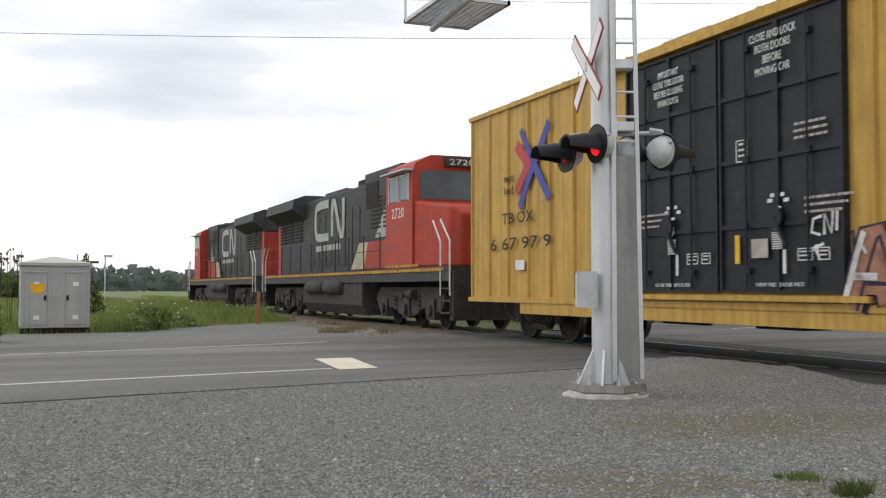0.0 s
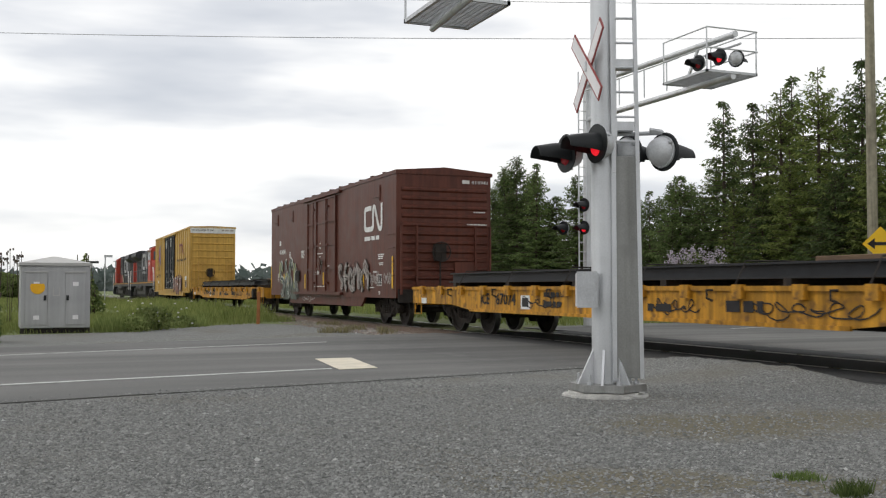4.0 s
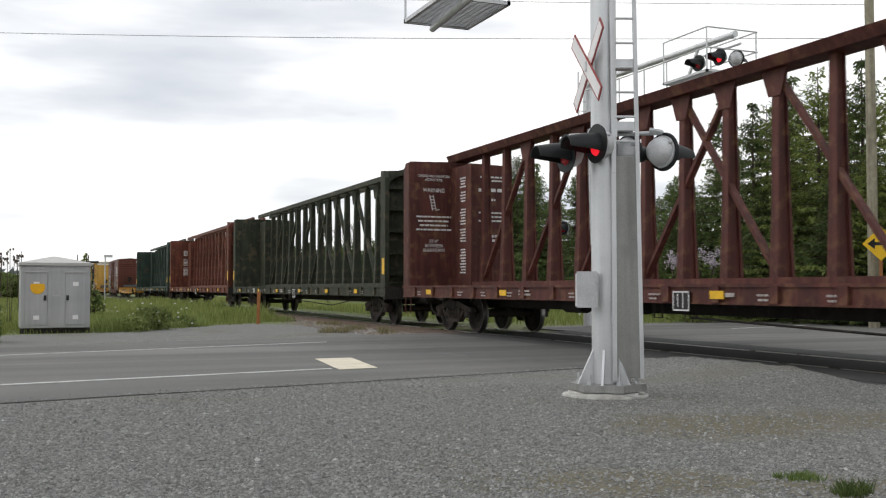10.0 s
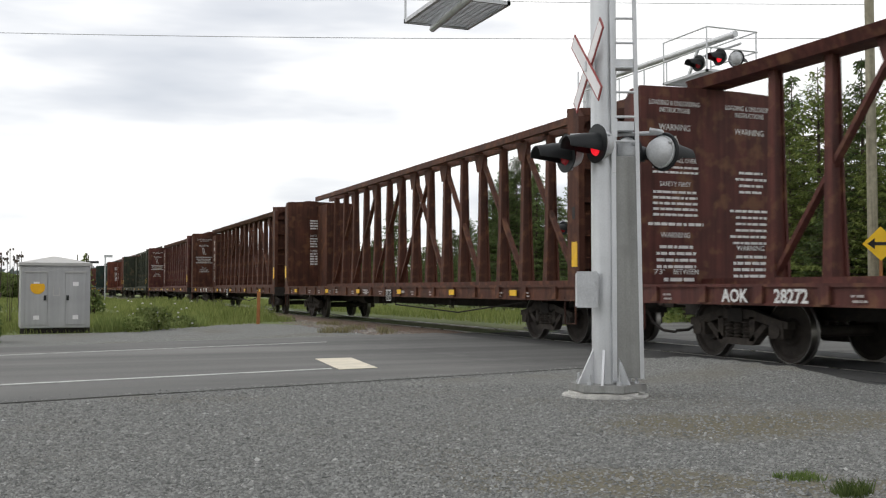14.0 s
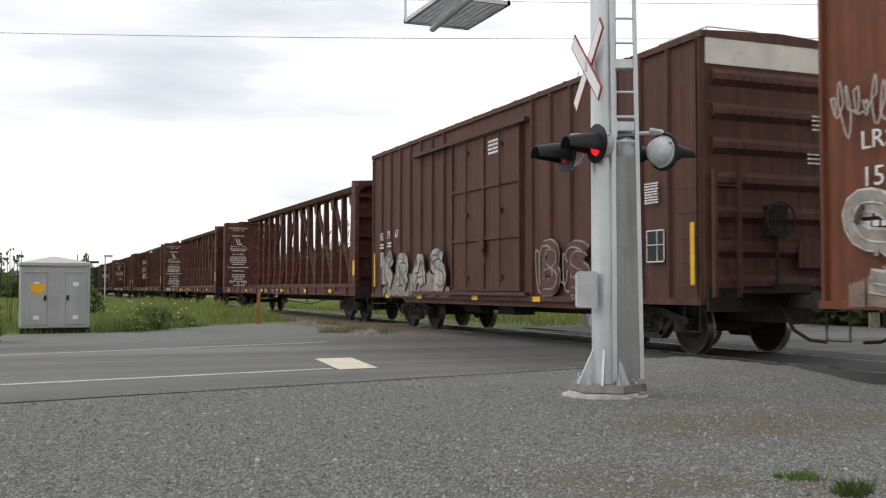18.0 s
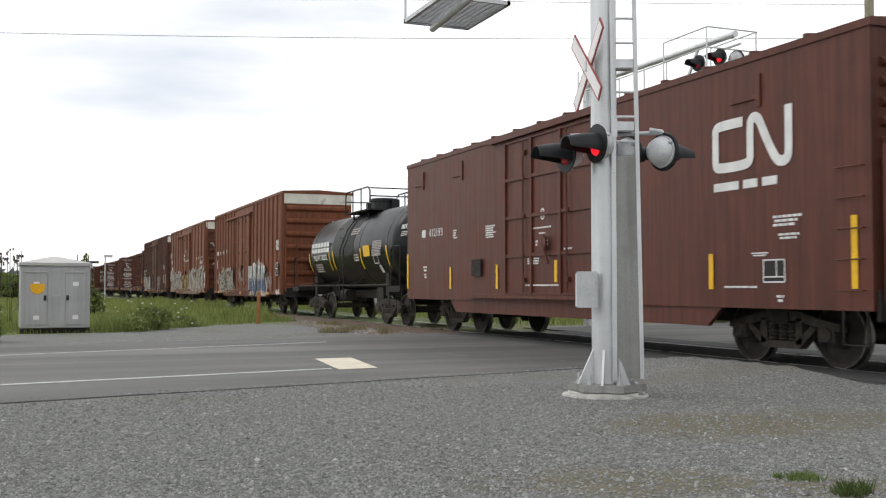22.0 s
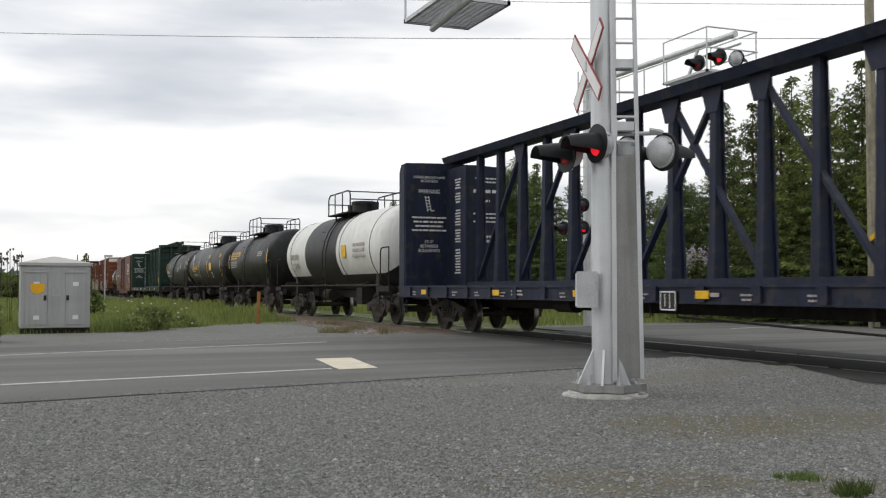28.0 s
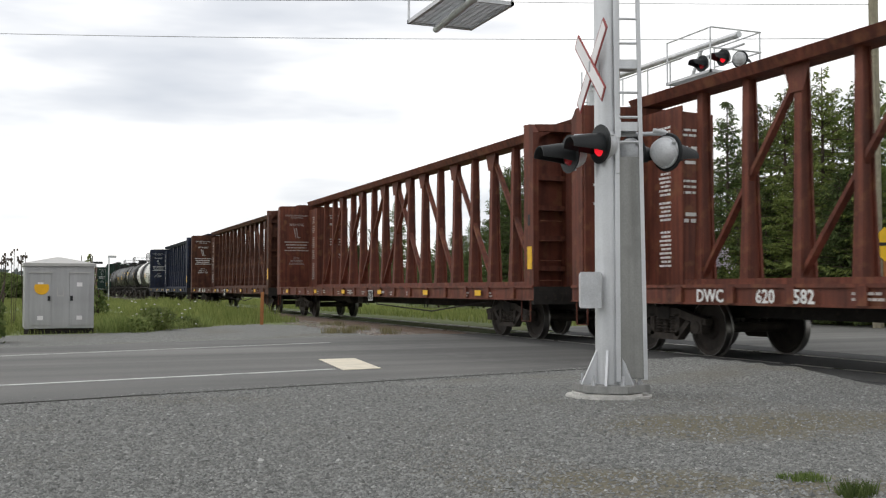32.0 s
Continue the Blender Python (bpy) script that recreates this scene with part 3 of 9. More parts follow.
        bars([(-0.16, 0.28, 0.10, 0.05), (-0.10, 0.35, 0.10, 0.05), (0.10, 0.35, 0.10, 0.05), (0.16, 0.27, 0.10, 0.05), (0.02, 0.18, 0.12, 0.04)], WHITEP, car, place("side", XD, yy, 1.95))
        bars([(0, 0.03 * i, 0.2, 0.018) for i in range(8)], WHITEP, car, place("side", XD, yy + 0.08, 1.60))
        part("handle_stripe", Solid().box(-0.001, 0.002, -0.03, 0.03, 0.0, 0.32), WHITEP, car, m=pose(XD, yy - 0.16, 1.27))
        words(lower, 0.075, WHITEP, car, place("side", XD, yy + 0.42, 1.10), width=0.95)
        bars([(0.05, -0.09 * i, 0.85 - 0.1 * i, 0.035) for i in range(3)], GREYP, car, place("side", XD, yy - 0.50 if yy < -9 else yy + 0.95, 2.22))
        for bx, bz, bw in ((-0.42, 1.50, 0.26), (-0.78, 1.50, 0.2)):
            f = Solid()
            stroke(f, [(0, -0.06), (bw, -0.06), (bw, 0.09), (0, 0.09)], 0.014, True)
            f.box(0.03, bw - 0.03, 0.04, 0.06, -0.001, 0.002).box(0.03, bw - 0.05, -0.01, 0.01, -0.001, 0.002)
            part("panel_frame", f, WHITEP, car, m=place("side", XD, yy + bx, bz))
    part("reflector", Solid().box(-0.002, 0.002, -0.05, 0.05, -0.20, 0.20), YELREF, car, m=pose(XD, -9.55, 1.62))
    part("notice", Solid().box(-0.002, 0.002, -0.17, 0.17, -0.13, 0.13), GREYP, car, "white printed notice", m=pose(XD, -10.02, 1.62))
    f = Solid()
    stroke(f, [(0, -0.15), (0.22, -0.15), (0.22, 0.15), (0, 0.15)], 0.016, True)
    part("panel_frame", f, WHITEP, car, m=place("side", XD, -9.55, 3.0))
    bars([(0, 0.08, 0.10, 0.03), (0, 0.0, 0.12, 0.03), (0, -0.08, 0.12, 0.03)], WHITEP, car, place("side", XD, -9.6, 3.0))
    bars([(0, -0.09 * i, 0.6, 0.035) for i in range(3)], GREYP, car, place("side", XD, -10.72, 3.2))
    for i, pts in enumerate(([(0.26, 0.30), (0.05, 0.26), (0.0, 0.05), (0.22, 0.0)], [(0.32, 0.0), (0.33, 0.32), (0.50, 0.02), (0.54, 0.36)], [(0.64, 0.36), (0.62, 0.05)], [(0.1, -0.15), (0.2, -0.40), (0.05, -0.2), (0.3, -0.14)])):
        part("spray_tag", ribbon(Solid(), [(0.7 * px_, 0.8 * py_) for px_, py_ in pts], 0.04), WHITEP, car, "thin white spray tag", m=place("side", XD, -11.02, 1.75))
    part("placard", Solid().box(-0.002, 0.002, -0.2, 0.2, -0.1, 0.1), WHITEP, car, m=pose(XS - 0.03, -2.6, 1.55))
    reflectors(car, (-1.6, -4.5, -7.5, -11.5, -16.5), sill + 0.05, 0.1, 0.35)
    graffiti(car, -11.55, 4.3, 0.60, 1.40, 4, ((0.20, 0.10, 0.06), (0.025, 0.022, 0.05), (0.36, 0.17, 0.11), (0.62, 0.60, 0.60)), 3, None, "ABER", None, 0.34, 0.07, 0.0, 0.8)
    truck(car, -2.4), truck(car, -L + 2.4)
    couplers(car, L)
    return car


def spray_fade(low, high, at):
    """Spray paint that turns from one colour to another partway up the letters."""
    m = mat("spray_fade", low, 0.6, var=0.2, scale=3, bump=0.05).copy()
    nd, lk = m.node_tree.nodes, m.node_tree.links
    tc, sep, r = nd.new("ShaderNodeTexCoord"), nd.new("ShaderNodeSeparateXYZ"), nd.new("ShaderNodeMapRange")
    r.inputs["From Min"].default_value, r.inputs["From Max"].default_value = at - 0.12, at + 0.12
    x = nd.new("ShaderNodeMixRGB")
    x.inputs[2].default_value = (*high, 1)
    bs = nd["Principled BSDF"]
    lk.new(tc.outputs["Object"], sep.inputs["Vector"])
    lk.new(sep.outputs["Y"], r.inputs["Value"])
    lk.new(r.outputs["Result"], x.inputs[0])
    lk.new(bs.inputs["Base Color"].links[0].from_socket, x.inputs[1])
    lk.new(x.outputs["Color"], bs.inputs["Base Color"])
    return m


def scrawl(car, y_front, length, z, height, material, seed, x=None, width=0.024, loops=7):
    """Thin hand-sprayed tag: one looping line."""
    rnd = random.Random(seed)
    f1, f2, ph = rnd.uniform(0.8, 1.2), rnd.uniform(1.7, 2.6), rnd.uniform(0, 6)
    pts = []
    n = loops * 14
    for i in range(n):
        t = i / (n - 1)
        a = t * loops * 6.28
        tall = 0.30 + 0.16 * math.sin(t * 9 + ph)
        pts.append((length * t + 0.09 * length / max(1, loops) * 6.28 * math.cos(a * f1 + 0.6 * math.sin(5 * t)), height * (0.4 + 0.75 * tall * math.sin(a * f1) + 0.12 * math.sin(a / f2 + ph) + 0.06 * math.sin(a * 2.7 + ph))))
    return part("spray_tag", ribbon(Solid(), pts, width), material, car, "thin white spray tag", m=place("side", XS - 0.05 if x is None else x, y_front, z))


GLYPHS = {
    "H": [[(0.08, 0), (0.08, 1)], [(0.92, 0), (0.92, 1)], [(0.08, 0.5), (0.92, 0.5)]],
    "B": [[(0.1, 0), (0.1, 1), (0.8, 1), (0.88, 0.75), (0.7, 0.55), (0.15, 0.52)], [(0.5, 0.52), (0.95, 0.42), (0.95, 0.1), (0.7, 0), (0.1, 0)]],
    "R": [[(0.1, 0), (0.1, 1), (0.8, 1), (0.9, 0.75), (0.75, 0.52), (0.15, 0.5)], [(0.45, 0.5), (0.95, 0)]],
    "A": [[(0.02, 0), (0.4, 1), (0.6, 1), (0.98, 0)], [(0.22, 0.34), (0.78, 0.34)]],
    "K": [[(0.1, 0), (0.1, 1)], [(0.92, 1), (0.2, 0.5), (0.98, 0)]],
    "S": [[(0.95, 0.85), (0.7, 1), (0.2, 1), (0.05, 0.75), (0.25, 0.55), (0.8, 0.45), (0.95, 0.2), (0.7, 0), (0.1, 0.05)]],
    "G": [[(0.95, 0.85), (0.6, 1), (0.1, 0.9), (0.05, 0.4), (0.2, 0), (0.9, 0.02), (0.95, 0.45), (0.5, 0.45)]],
    "E": [[(0.9, 1), (0.1, 0.95), (0.1, 0.05), (0.95, 0)], [(0.1, 0.5), (0.8, 0.5)]],
    "M": [[(0.02, 0), (0.15, 1), (0.5, 0.35), (0.85, 1), (0.98, 0)]],
}


def graffiti(car, y_front, length, z, height, n, cols, seed=1, x=None, letters="", fade=None, fill=0.22, rim=0.035, band=0.75, wild=1.0):
    """Sprayed lettering: a ragged bed of old paint, rimmed and filled letters over it, thin inner lines and a few bright accents.
    cols: bed, rim, filling, accent."""
    x = XS - 0.055 if x is None else x
    rnd = random.Random(seed)
    mats = [mat("spray_%d_%d_%d" % tuple(int(c * 100) for c in col), col, 0.65, var=0.3, scale=3, bump=0.05, dirt=((0.12, 0.06, 0.045), 0.52, 0.7)) for col in cols]
    if fade:
        mats[2] = spray_fade(fade[0], fade[1], height * 0.45)
    bed, edge, body, accent = Solid(), Solid(), Solid(), Solid()
    # the bed: narrow upright strokes side by side, their tops uneven and spiky
    u = 0.0
    while u < length and band > 0:
        w = rnd.uniform(0.03, 0.10)
        near_end = min(1.0, 0.35 + 3.0 * min(u, length - u) / length)
        top = height * band * near_end * (0.90 + 0.16 * noise.noise(Vector((u * 1.7, seed, 0))) + (rnd.uniform(0.02, 0.11) if rnd.random() < 0.2 else 0))
        low = 0.04 * height * max(0, noise.noise(Vector((u * 2.3, seed, 4)))) * 4
        if rnd.random() > 0.06:
            bed.add([(u, low, 0), (u + w, low, 0), (u + w, top * rnd.uniform(0.94, 1.0), 0), (u + w * 0.5, top * 1.03, 0), (u, top * rnd.uniform(0.94, 1.0), 0)], [(0, 1, 2, 3, 4)])
        u += w
    cell = length / n
    keys = list(GLYPHS)
    for j in range(n):
        glyph = GLYPHS[letters[j % len(letters)]] if letters else GLYPHS[keys[rnd.randrange(len(keys))]]
        gw, gh = cell * rnd.uniform(0.84, 1.0) - fill, height * rnd.uniform(0.86, 1.0) - fill - 2 * rim
        x0, y0 = j * cell + fill / 2 + rnd.uniform(-0.05, 0.05) * wild, fill / 2 + rim + rnd.uniform(0, 0.06) * height * wild
        lean = rnd.uniform(-0.14, 0.14) * wild
        for k, line in enumerate(glyph):
            pts = [(x0 + gw * px_ + lean * gh * (py_ - 0.5) + rnd.uniform(-0.05, 0.05) * wild, y0 + gh * py_ + rnd.uniform(-0.05, 0.05) * wild) for px_, py_ in line]
            soft = rounded(pts, 1) if len(pts) > 2 else pts
            lift = 0.0013 * k + 0.006 * (j % 2)
            # stroke ends reach past the corners
            ribbon(edge, soft, fill + 2 * rim, lift), ribbon(body, soft, fill, lift)
            # inner shadow line and a bright sliver along the stroke
            off = fill * 0.28
            ribbon(edge, [(px_ + off, py_ - off * 0.4) for px_, py_ in soft], rim * 0.7, lift + 0.030)
            if rnd.random() < 0.8:
                ribbon(accent, [(px_ - off, py_ + off * 0.5) for px_, py_ in soft[:max(2, len(soft) // 2)]], rim * rnd.uniform(0.7, 1.6), lift)
        for _ in range(int(3 * wild)):
            # spurs and drips thrown out of the letters
            q = (x0 + gw * rnd.uniform(-0.1, 1.1), height * rnd.uniform(0.35, 1.0))
            e = (q[0] + rnd.uniform(-.14, .14), q[1] + rnd.uniform(-0.30, 0.12))
            ribbon((edge, accent, body)[rnd.randrange(3)], [q, e], rnd.uniform(0.02, 0.07), 0.008)
    base = part("graffiti", bed if band > 0 else edge, mats[0] if band > 0 else mats[1], car, "spray-painted graffiti lettering", m=place("side", x, y_front, z))
    for i, (lay, mt) in enumerate(((edge, mats[1]), (body, mats[2]), (accent, mats[3]))):
        if lay.v and not (band <= 0 and i == 0):
            tagged(part("graffiti_stroke", lay, mt, base, m=pose(0, 0, 0.014 * (i + 1))), kind="stuff")
    return base


def logo_cn(car, y, z, h, material, x=None):
    # an open bracket joined to a zigzag, in rounded bands
    s = Solid()
    line = [(0.92, 0.93), (0.30, 0.93), (0.07, 0.90), (0.07, 0.70), (0.07, 0.30), (0.07, 0.10), (0.30, 0.07), (0.92, 0.07), (1.14, 0.12), (1.14, 0.35), (1.14, 0.68),
            (1.16, 0.96), (1.38, 0.96), (1.56, 0.60), (1.78, 0.22), (1.95, 0.02), (2.20, 0.05), (2.22, 0.30), (2.22, 0.65), (2.22, 1.06)]
    ribbon(s, rounded([(a * h, b * h) for a, b in line], 3), 0.20 * h)
    return part("logo_shape", s, material, car, "white banded railway logo shape", m=place("side", XS - 0.06 if x is None else x, y, z))


def oxide_boxcar(y0, L=15.5, art=False, stripes=True):
    """The fifty-foot smooth-sided boxcar in oxide brown."""
    sill, eave = 0.80, 4.34
    car = railcar("boxcar", "oxide-brown smooth-sided boxcar with white logo" + (" and graffiti" if art else " and yellow strips"), "boxcar", y0)
    box_body(car, L, sill, eave, CNBROWN, CNBROWN, drop=0.28, drop_from=2.9, peak=0.12, seam_high=0.045)
    part("side_sheet", Solid().slab([(-L, sill), (-L, eave - 0.06), (0, eave - 0.06), (0, sill)], "x", XS, XS + 0.03), CNBROWN, car)
    plug_door(car, -6.1, -9.7, 0.95, eave - 0.22, CNBROWN, rails=4, bars_n=3)
    for rail_ in (Solid().box(XS - 0.10, XS, -10.2, -5.4, eave - 0.16, eave - 0.08), Solid().box(XS - 0.10, XS, -10.4, -4.2, 0.86, 0.94)):
        part("door_track", rail_, CNBROWN, car)
    end_corrugation(car, L, [1.12 + 0.245 * i for i in range(12)], CNBROWN, 0.13, 0.05)
    bars([(0, 0, 0.22, 0.10)], WHITEP, car, place("rear", 0.42, -L - 0.012, 4.02))
    words("414941" if art else "412193", 0.14, WHITEP, car, place("rear", 0.70, -L - 0.012, 4.02), width=0.5)
    bars([(0, 0, 0.36, 0.03)], WHITEP, car, place("rear", 0.75, -L - 0.06, 3.2)), bars([(0, 0, 0.6, 0.03)], WHITEP, car, place("rear", 0.55, -L - 0.06, 2.85))
    box_ends(car, L, sill, eave, CNBROWN)
    for y in (-1.2, -3.7, -14.1):
        part("jacking_bracket", Solid().box(XS - 0.03, XS + 0.01, y - 0.04, y + 0.6, eave - 0.64, eave - 0.57).box(XS - 0.031, XS + 0.01, y - 0.041, y + 0.04, eave - 0.75, eave - 0.3), CNBROWN, car)
    back = (L - 15.5) * 0.68
    logo_cn(car, -12.68 - back, 2.76, 0.72, WHITEP, XS - 0.01)
    s = Solid()
    for x0, wd in ((0.0, 0.56), (0.66, 0.30), (1.06, 0.30)):
        s.box(x0, x0 + wd, 0.02, 0.14, -0.001, 0.002)
    part("logo_shape", s, WHITEP, car, "white line of print drawn as plain bars", m=place("side", XS - 0.006, -12.68 - back, 2.46))
    bars([(0, 0, 0.36, 0.19)], WHITEP, car, place("side", XS - 0.006, -1.5 if art else -1.1, 2.76 if art else 2.36))
    words("414941" if art else "412193", 0.28, WHITEP, car, place("side", XS - 0.006, -1.5 if art else -1.58, 2.40 if art else 2.36), width=1.05 if art else 0.9)
    for yy, zz, rows, wd, hh in ((-3.15, 2.42, 4, 0.22, 0.035), (-5.0, 2.42, 6, 0.5, 0.030), (-13.95, 2.02, 3, 0.55, 0.035), (-14.05, 1.78, 2, 0.4, 0.03), (-13.5, 1.55, 2, 0.34, 0.02), (-1.2, 1.58, 2, 0.22, 0.05), (-1.25, 1.40, 2, 0.16, 0.04), (-12.9, 1.08, 1, 0.7, 0.03), (-14.0, 0.95, 2, 0.15, 0.035)):
        bars([(0.03 * (i % 2), -1.6 * hh * i, wd * (0.8 + 0.2 * (i % 3 == 0)), hh) for i in range(rows)], WHITEP, car, place("side", XS - 0.006, yy - (back if yy < -10 else 0), zz))
    # small print and marks on the door
    for yy, zz, rows, wd, hh in ((-7.35, 2.25, 1, 0.75, 0.03), (-7.6, 2.14, 1, 0.25, 0.03), (-7.45, 1.98, 2, 0.12, 0.04), (-7.8, 1.98, 2, 0.16, 0.04), (-7.1, 1.65, 3, 0.5, 0.03), (-8.6, 1.80, 2, 0.3, 0.035), (-7.0, 1.12, 1, 1.4, 0.03)):
        bars([(0, -1.6 * hh * i, wd, hh) for i in range(rows)], WHITEP, car, place("side", XS - 0.034, yy, zz))
    s = Solid()
    ribbon(s, [(0.075 * math.cos(a * 0.524), 0.10 * math.sin(a * 0.524)) for a in range(13)], 0.035)
    s.box(-0.012, 0.012, -0.06, 0.06, -0.001, 0.002)
    part("door_mark", s, WHITEP, car, "small white oval mark on the door", m=place("side", XS - 0.034, -7.75, 2.53))
    part("door_cover", Solid().box(XS - 0.06, XS - 0.02, -4.85, -4.35, 1.35, 1.72), UNDER, car, "square grimy cover plate beside the door")
    pl = Solid().box(-0.002, 0.002, -0.21, 0.21, -0.15, 0.15)
    pn = part("data_panel", pl, BLACKP, car, m=pose(XS - 0.006, -14.08 - 0.7 * back, 1.31))
    f = Solid()
    stroke(f, [(-0.21, -0.15), (0.21, -0.15), (0.21, 0.15), (-0.21, 0.15)], 0.02, True)
    stroke(f, [(0.05, -0.08), (0.05, 0.15)], 0.018)
    stroke(f, [(-0.2, -0.08), (0.2, -0.08)], 0.018)
    part("panel_frame", f, WHITEP, pn, m=place("side", -0.003, 0, 0))
    if stripes:
        reflectors(car, (-0.06, -L + 0.28), 1.52, 0.90, 0.10, XS - 0.012)
        reflectors(car, (-3.0, -5.6, -12.6 - back), 1.32, 0.52, 0.10, XS - 0.012)
        reflectors(car, (-8.4,), 1.40, 0.42, 0.10, XS - 0.10)
    if art:
        graffiti(car, -1.75, 2.9, 0.64, 1.45, 4, ((0.10, 0.12, 0.10), (0.62, 0.62, 0.58), (0.06, 0.09, 0.08), (0.50, 0.52, 0.20)), 5, XS - 0.012, "SEGK", None, 0.20, 0.05, 0.55, 2.6)
        part("spray_blob", ribbon(Solid(), rounded([(0, 0), (0.05, 0.2), (0.0, 0.42), (0.08, 0.5)], 2), 0.13), YELREF, car, "yellow spray dab in the lettering", m=place("side", XS - 0.026, -2.35, 1.12))
        graffiti(car, -10.0, 3.5, 0.86, 1.05, 6, ((0.09, 0.06, 0.05), (0.045, 0.035, 0.03), (0.33, 0.30, 0.28), (0.42, 0.38, 0.35)), 6, XS - 0.012, "SEGMKS", None, 0.18, 0.030, 0.0, 2.4)
        scrawl(car, -13.2, 0.9, 1.15, 0.5, GREYP, 2, XS - 0.012), scrawl(car, -14.5, 0.7, 1.2, 0.4, GREYP, 3, XS - 0.012)
        scrawl(car, -5.3, 1.6, 0.62, 0.2, GREYP, 4, XS - 0.012)
    truck(car, -2.2), truck(car, -L + 2.2)
    couplers(car, L)
    return car


def ribbed_boxcar(y0, L, paint, door, label, style):
    sill, eave = 0.84, 4.96
    car = railcar("boxcar", label, "boxcar", y0)
    white_end = mat("worn_white_end_panel", (0.68, 0.65, 0.58), 0.7, var=0.12, dirt=((0.3, 0.22, 0.16), 0.60, 0.6))
    box_body(car, L, sill, eave, paint, paint, drop=0.14, drop_from=2.4, peak=0.07)
    d0, d1 = door
    step = 0.78 if style["ribs"] == "close" else 1.25
    ys, y = [], -0.10
    while y > -L + 0.05:
        if not (d1 - 0.1 < y < d0 + 0.1):
            ys.append(y)
        y -= step
    ys.append(-L + 0.08)
    side_ribs(car, ys, sill + 0.05, eave - 0.08, paint, 0.11 if style["ribs"] == "close" else 0.08, 0.06)
    plug_door(car, d0, d1, 1.02, eave - 0.5, paint, rails=3, bars_n=2)
    for rail_ in (Solid().box(XS - 0.11, XS, d1 - 0.3, d0 + 2.6, eave - 0.5, eave - 0.42), Solid().box(XS - 0.11, XS, d1 - 0.3, d0 + 2.6, 0.92, 1.0)):
        part("door_track", rail_, paint, car)
    part("side_sill", Solid().box(XS - 0.04, XS + 0.06, -L + 0.02, -0.02, sill - 0.02, sill + 0.08), paint, car)
    # a darker end colour holds soot and also the shade of the under-lit end
    end_tone = style.get("end_tone", paint)
    end_corrugation(car, L, [1.15 + 0.52 * i for i in range(7)], end_tone, 0.26, 0.09)
    if end_tone is not paint:
        part("end_sheet", Solid().box(XS + 0.11, XF - 0.11, -L - 0.004, -L, sill, eave - 0.5), end_tone, car, "end sheet darkened for soot and for shade on the end")
    part("end_panel", Solid().box(XS + 0.06, XF - 0.06, -L - 0.02, -L, eave - 0.50, eave - 0.03), white_end, car, "worn white panel across the end top")
    if style.get("corner"):
        part("corner_panel", Solid().box(XS - 0.012, XS + 0.05, -L, -L + 0.22, eave - 0.4, eave - 0.1), white_end, car)
    box_ends(car, L, sill, eave, paint)
    X = XS - 0.034
    for txt, yy, zz, size, wd in style.get("words", ()):
        words(txt, size, WHITEP, car, place("side", X, yy, zz), width=wd)
    for yy, zz, rows, wd, hh in style.get("bars", ()):
        bars([(0, -i * hh * 1.7, wd, hh) for i in range(rows)], WHITEP, car, place("side", X, yy, zz))
    for args in style.get("art", ()):
        graffiti(car, *args)
    for args in style.get("tags_", ()):
        scrawl(car, *args)
    for yy, zz in style.get("panels", ()):
        pn = part("data_panel", Solid().box(-0.002, 0.002, -0.24, 0.24, -0.25, 0.25), BLACKP, car, m=pose(X, yy, zz))
        f = Solid()
        stroke(f, [(-0.24, -0.25), (0.24, -0.25), (0.24, 0.25), (-0.24, 0.25)], 0.02, True)
        stroke(f, [(-0.24, 0.02), (0.24, 0.02)], 0.014)
        stroke(f, [(0.05, -0.25), (0.05, 0.25)], 0.014)
        part("panel_frame", f, WHITEP, pn, m=place("side", -0.004, 0, 0))
    bars([(0, -0.07 * i, 0.26, 0.03) for i in range(4)], WHITEP, car, place("rear", 0.45, -L - 0.1, 3.75))
    bars([(0, -0.07 * i, 0.5, 0.028) for i in range(3)], WHITEP, car, place("rear", 0.35, -L - 0.1, 3.15))
    if style.get("end_tags"):
        for k, (ex, ez, ew, eh) in enumerate(style["end_tags"]):
            t = scrawl(car, 0, ew, 0, eh, GREYP, 5 + k, width=0.04, loops=4)
            t.matrix_basis = place("rear", ex, -L - 0.10, ez)
    reflectors(car, style.get("tags", (-1.5, -4.0, -7.5, -10.5, -13.5)), sill + 0.02, 0.10, 0.32, XS - 0.05)
    reflectors(car, style.get("tall", ()), 1.6, 0.95, 0.10, XS - 0.05)
    truck(car, -2.2), truck(car, -L + 2.2)
    couplers(car, L)
    return car


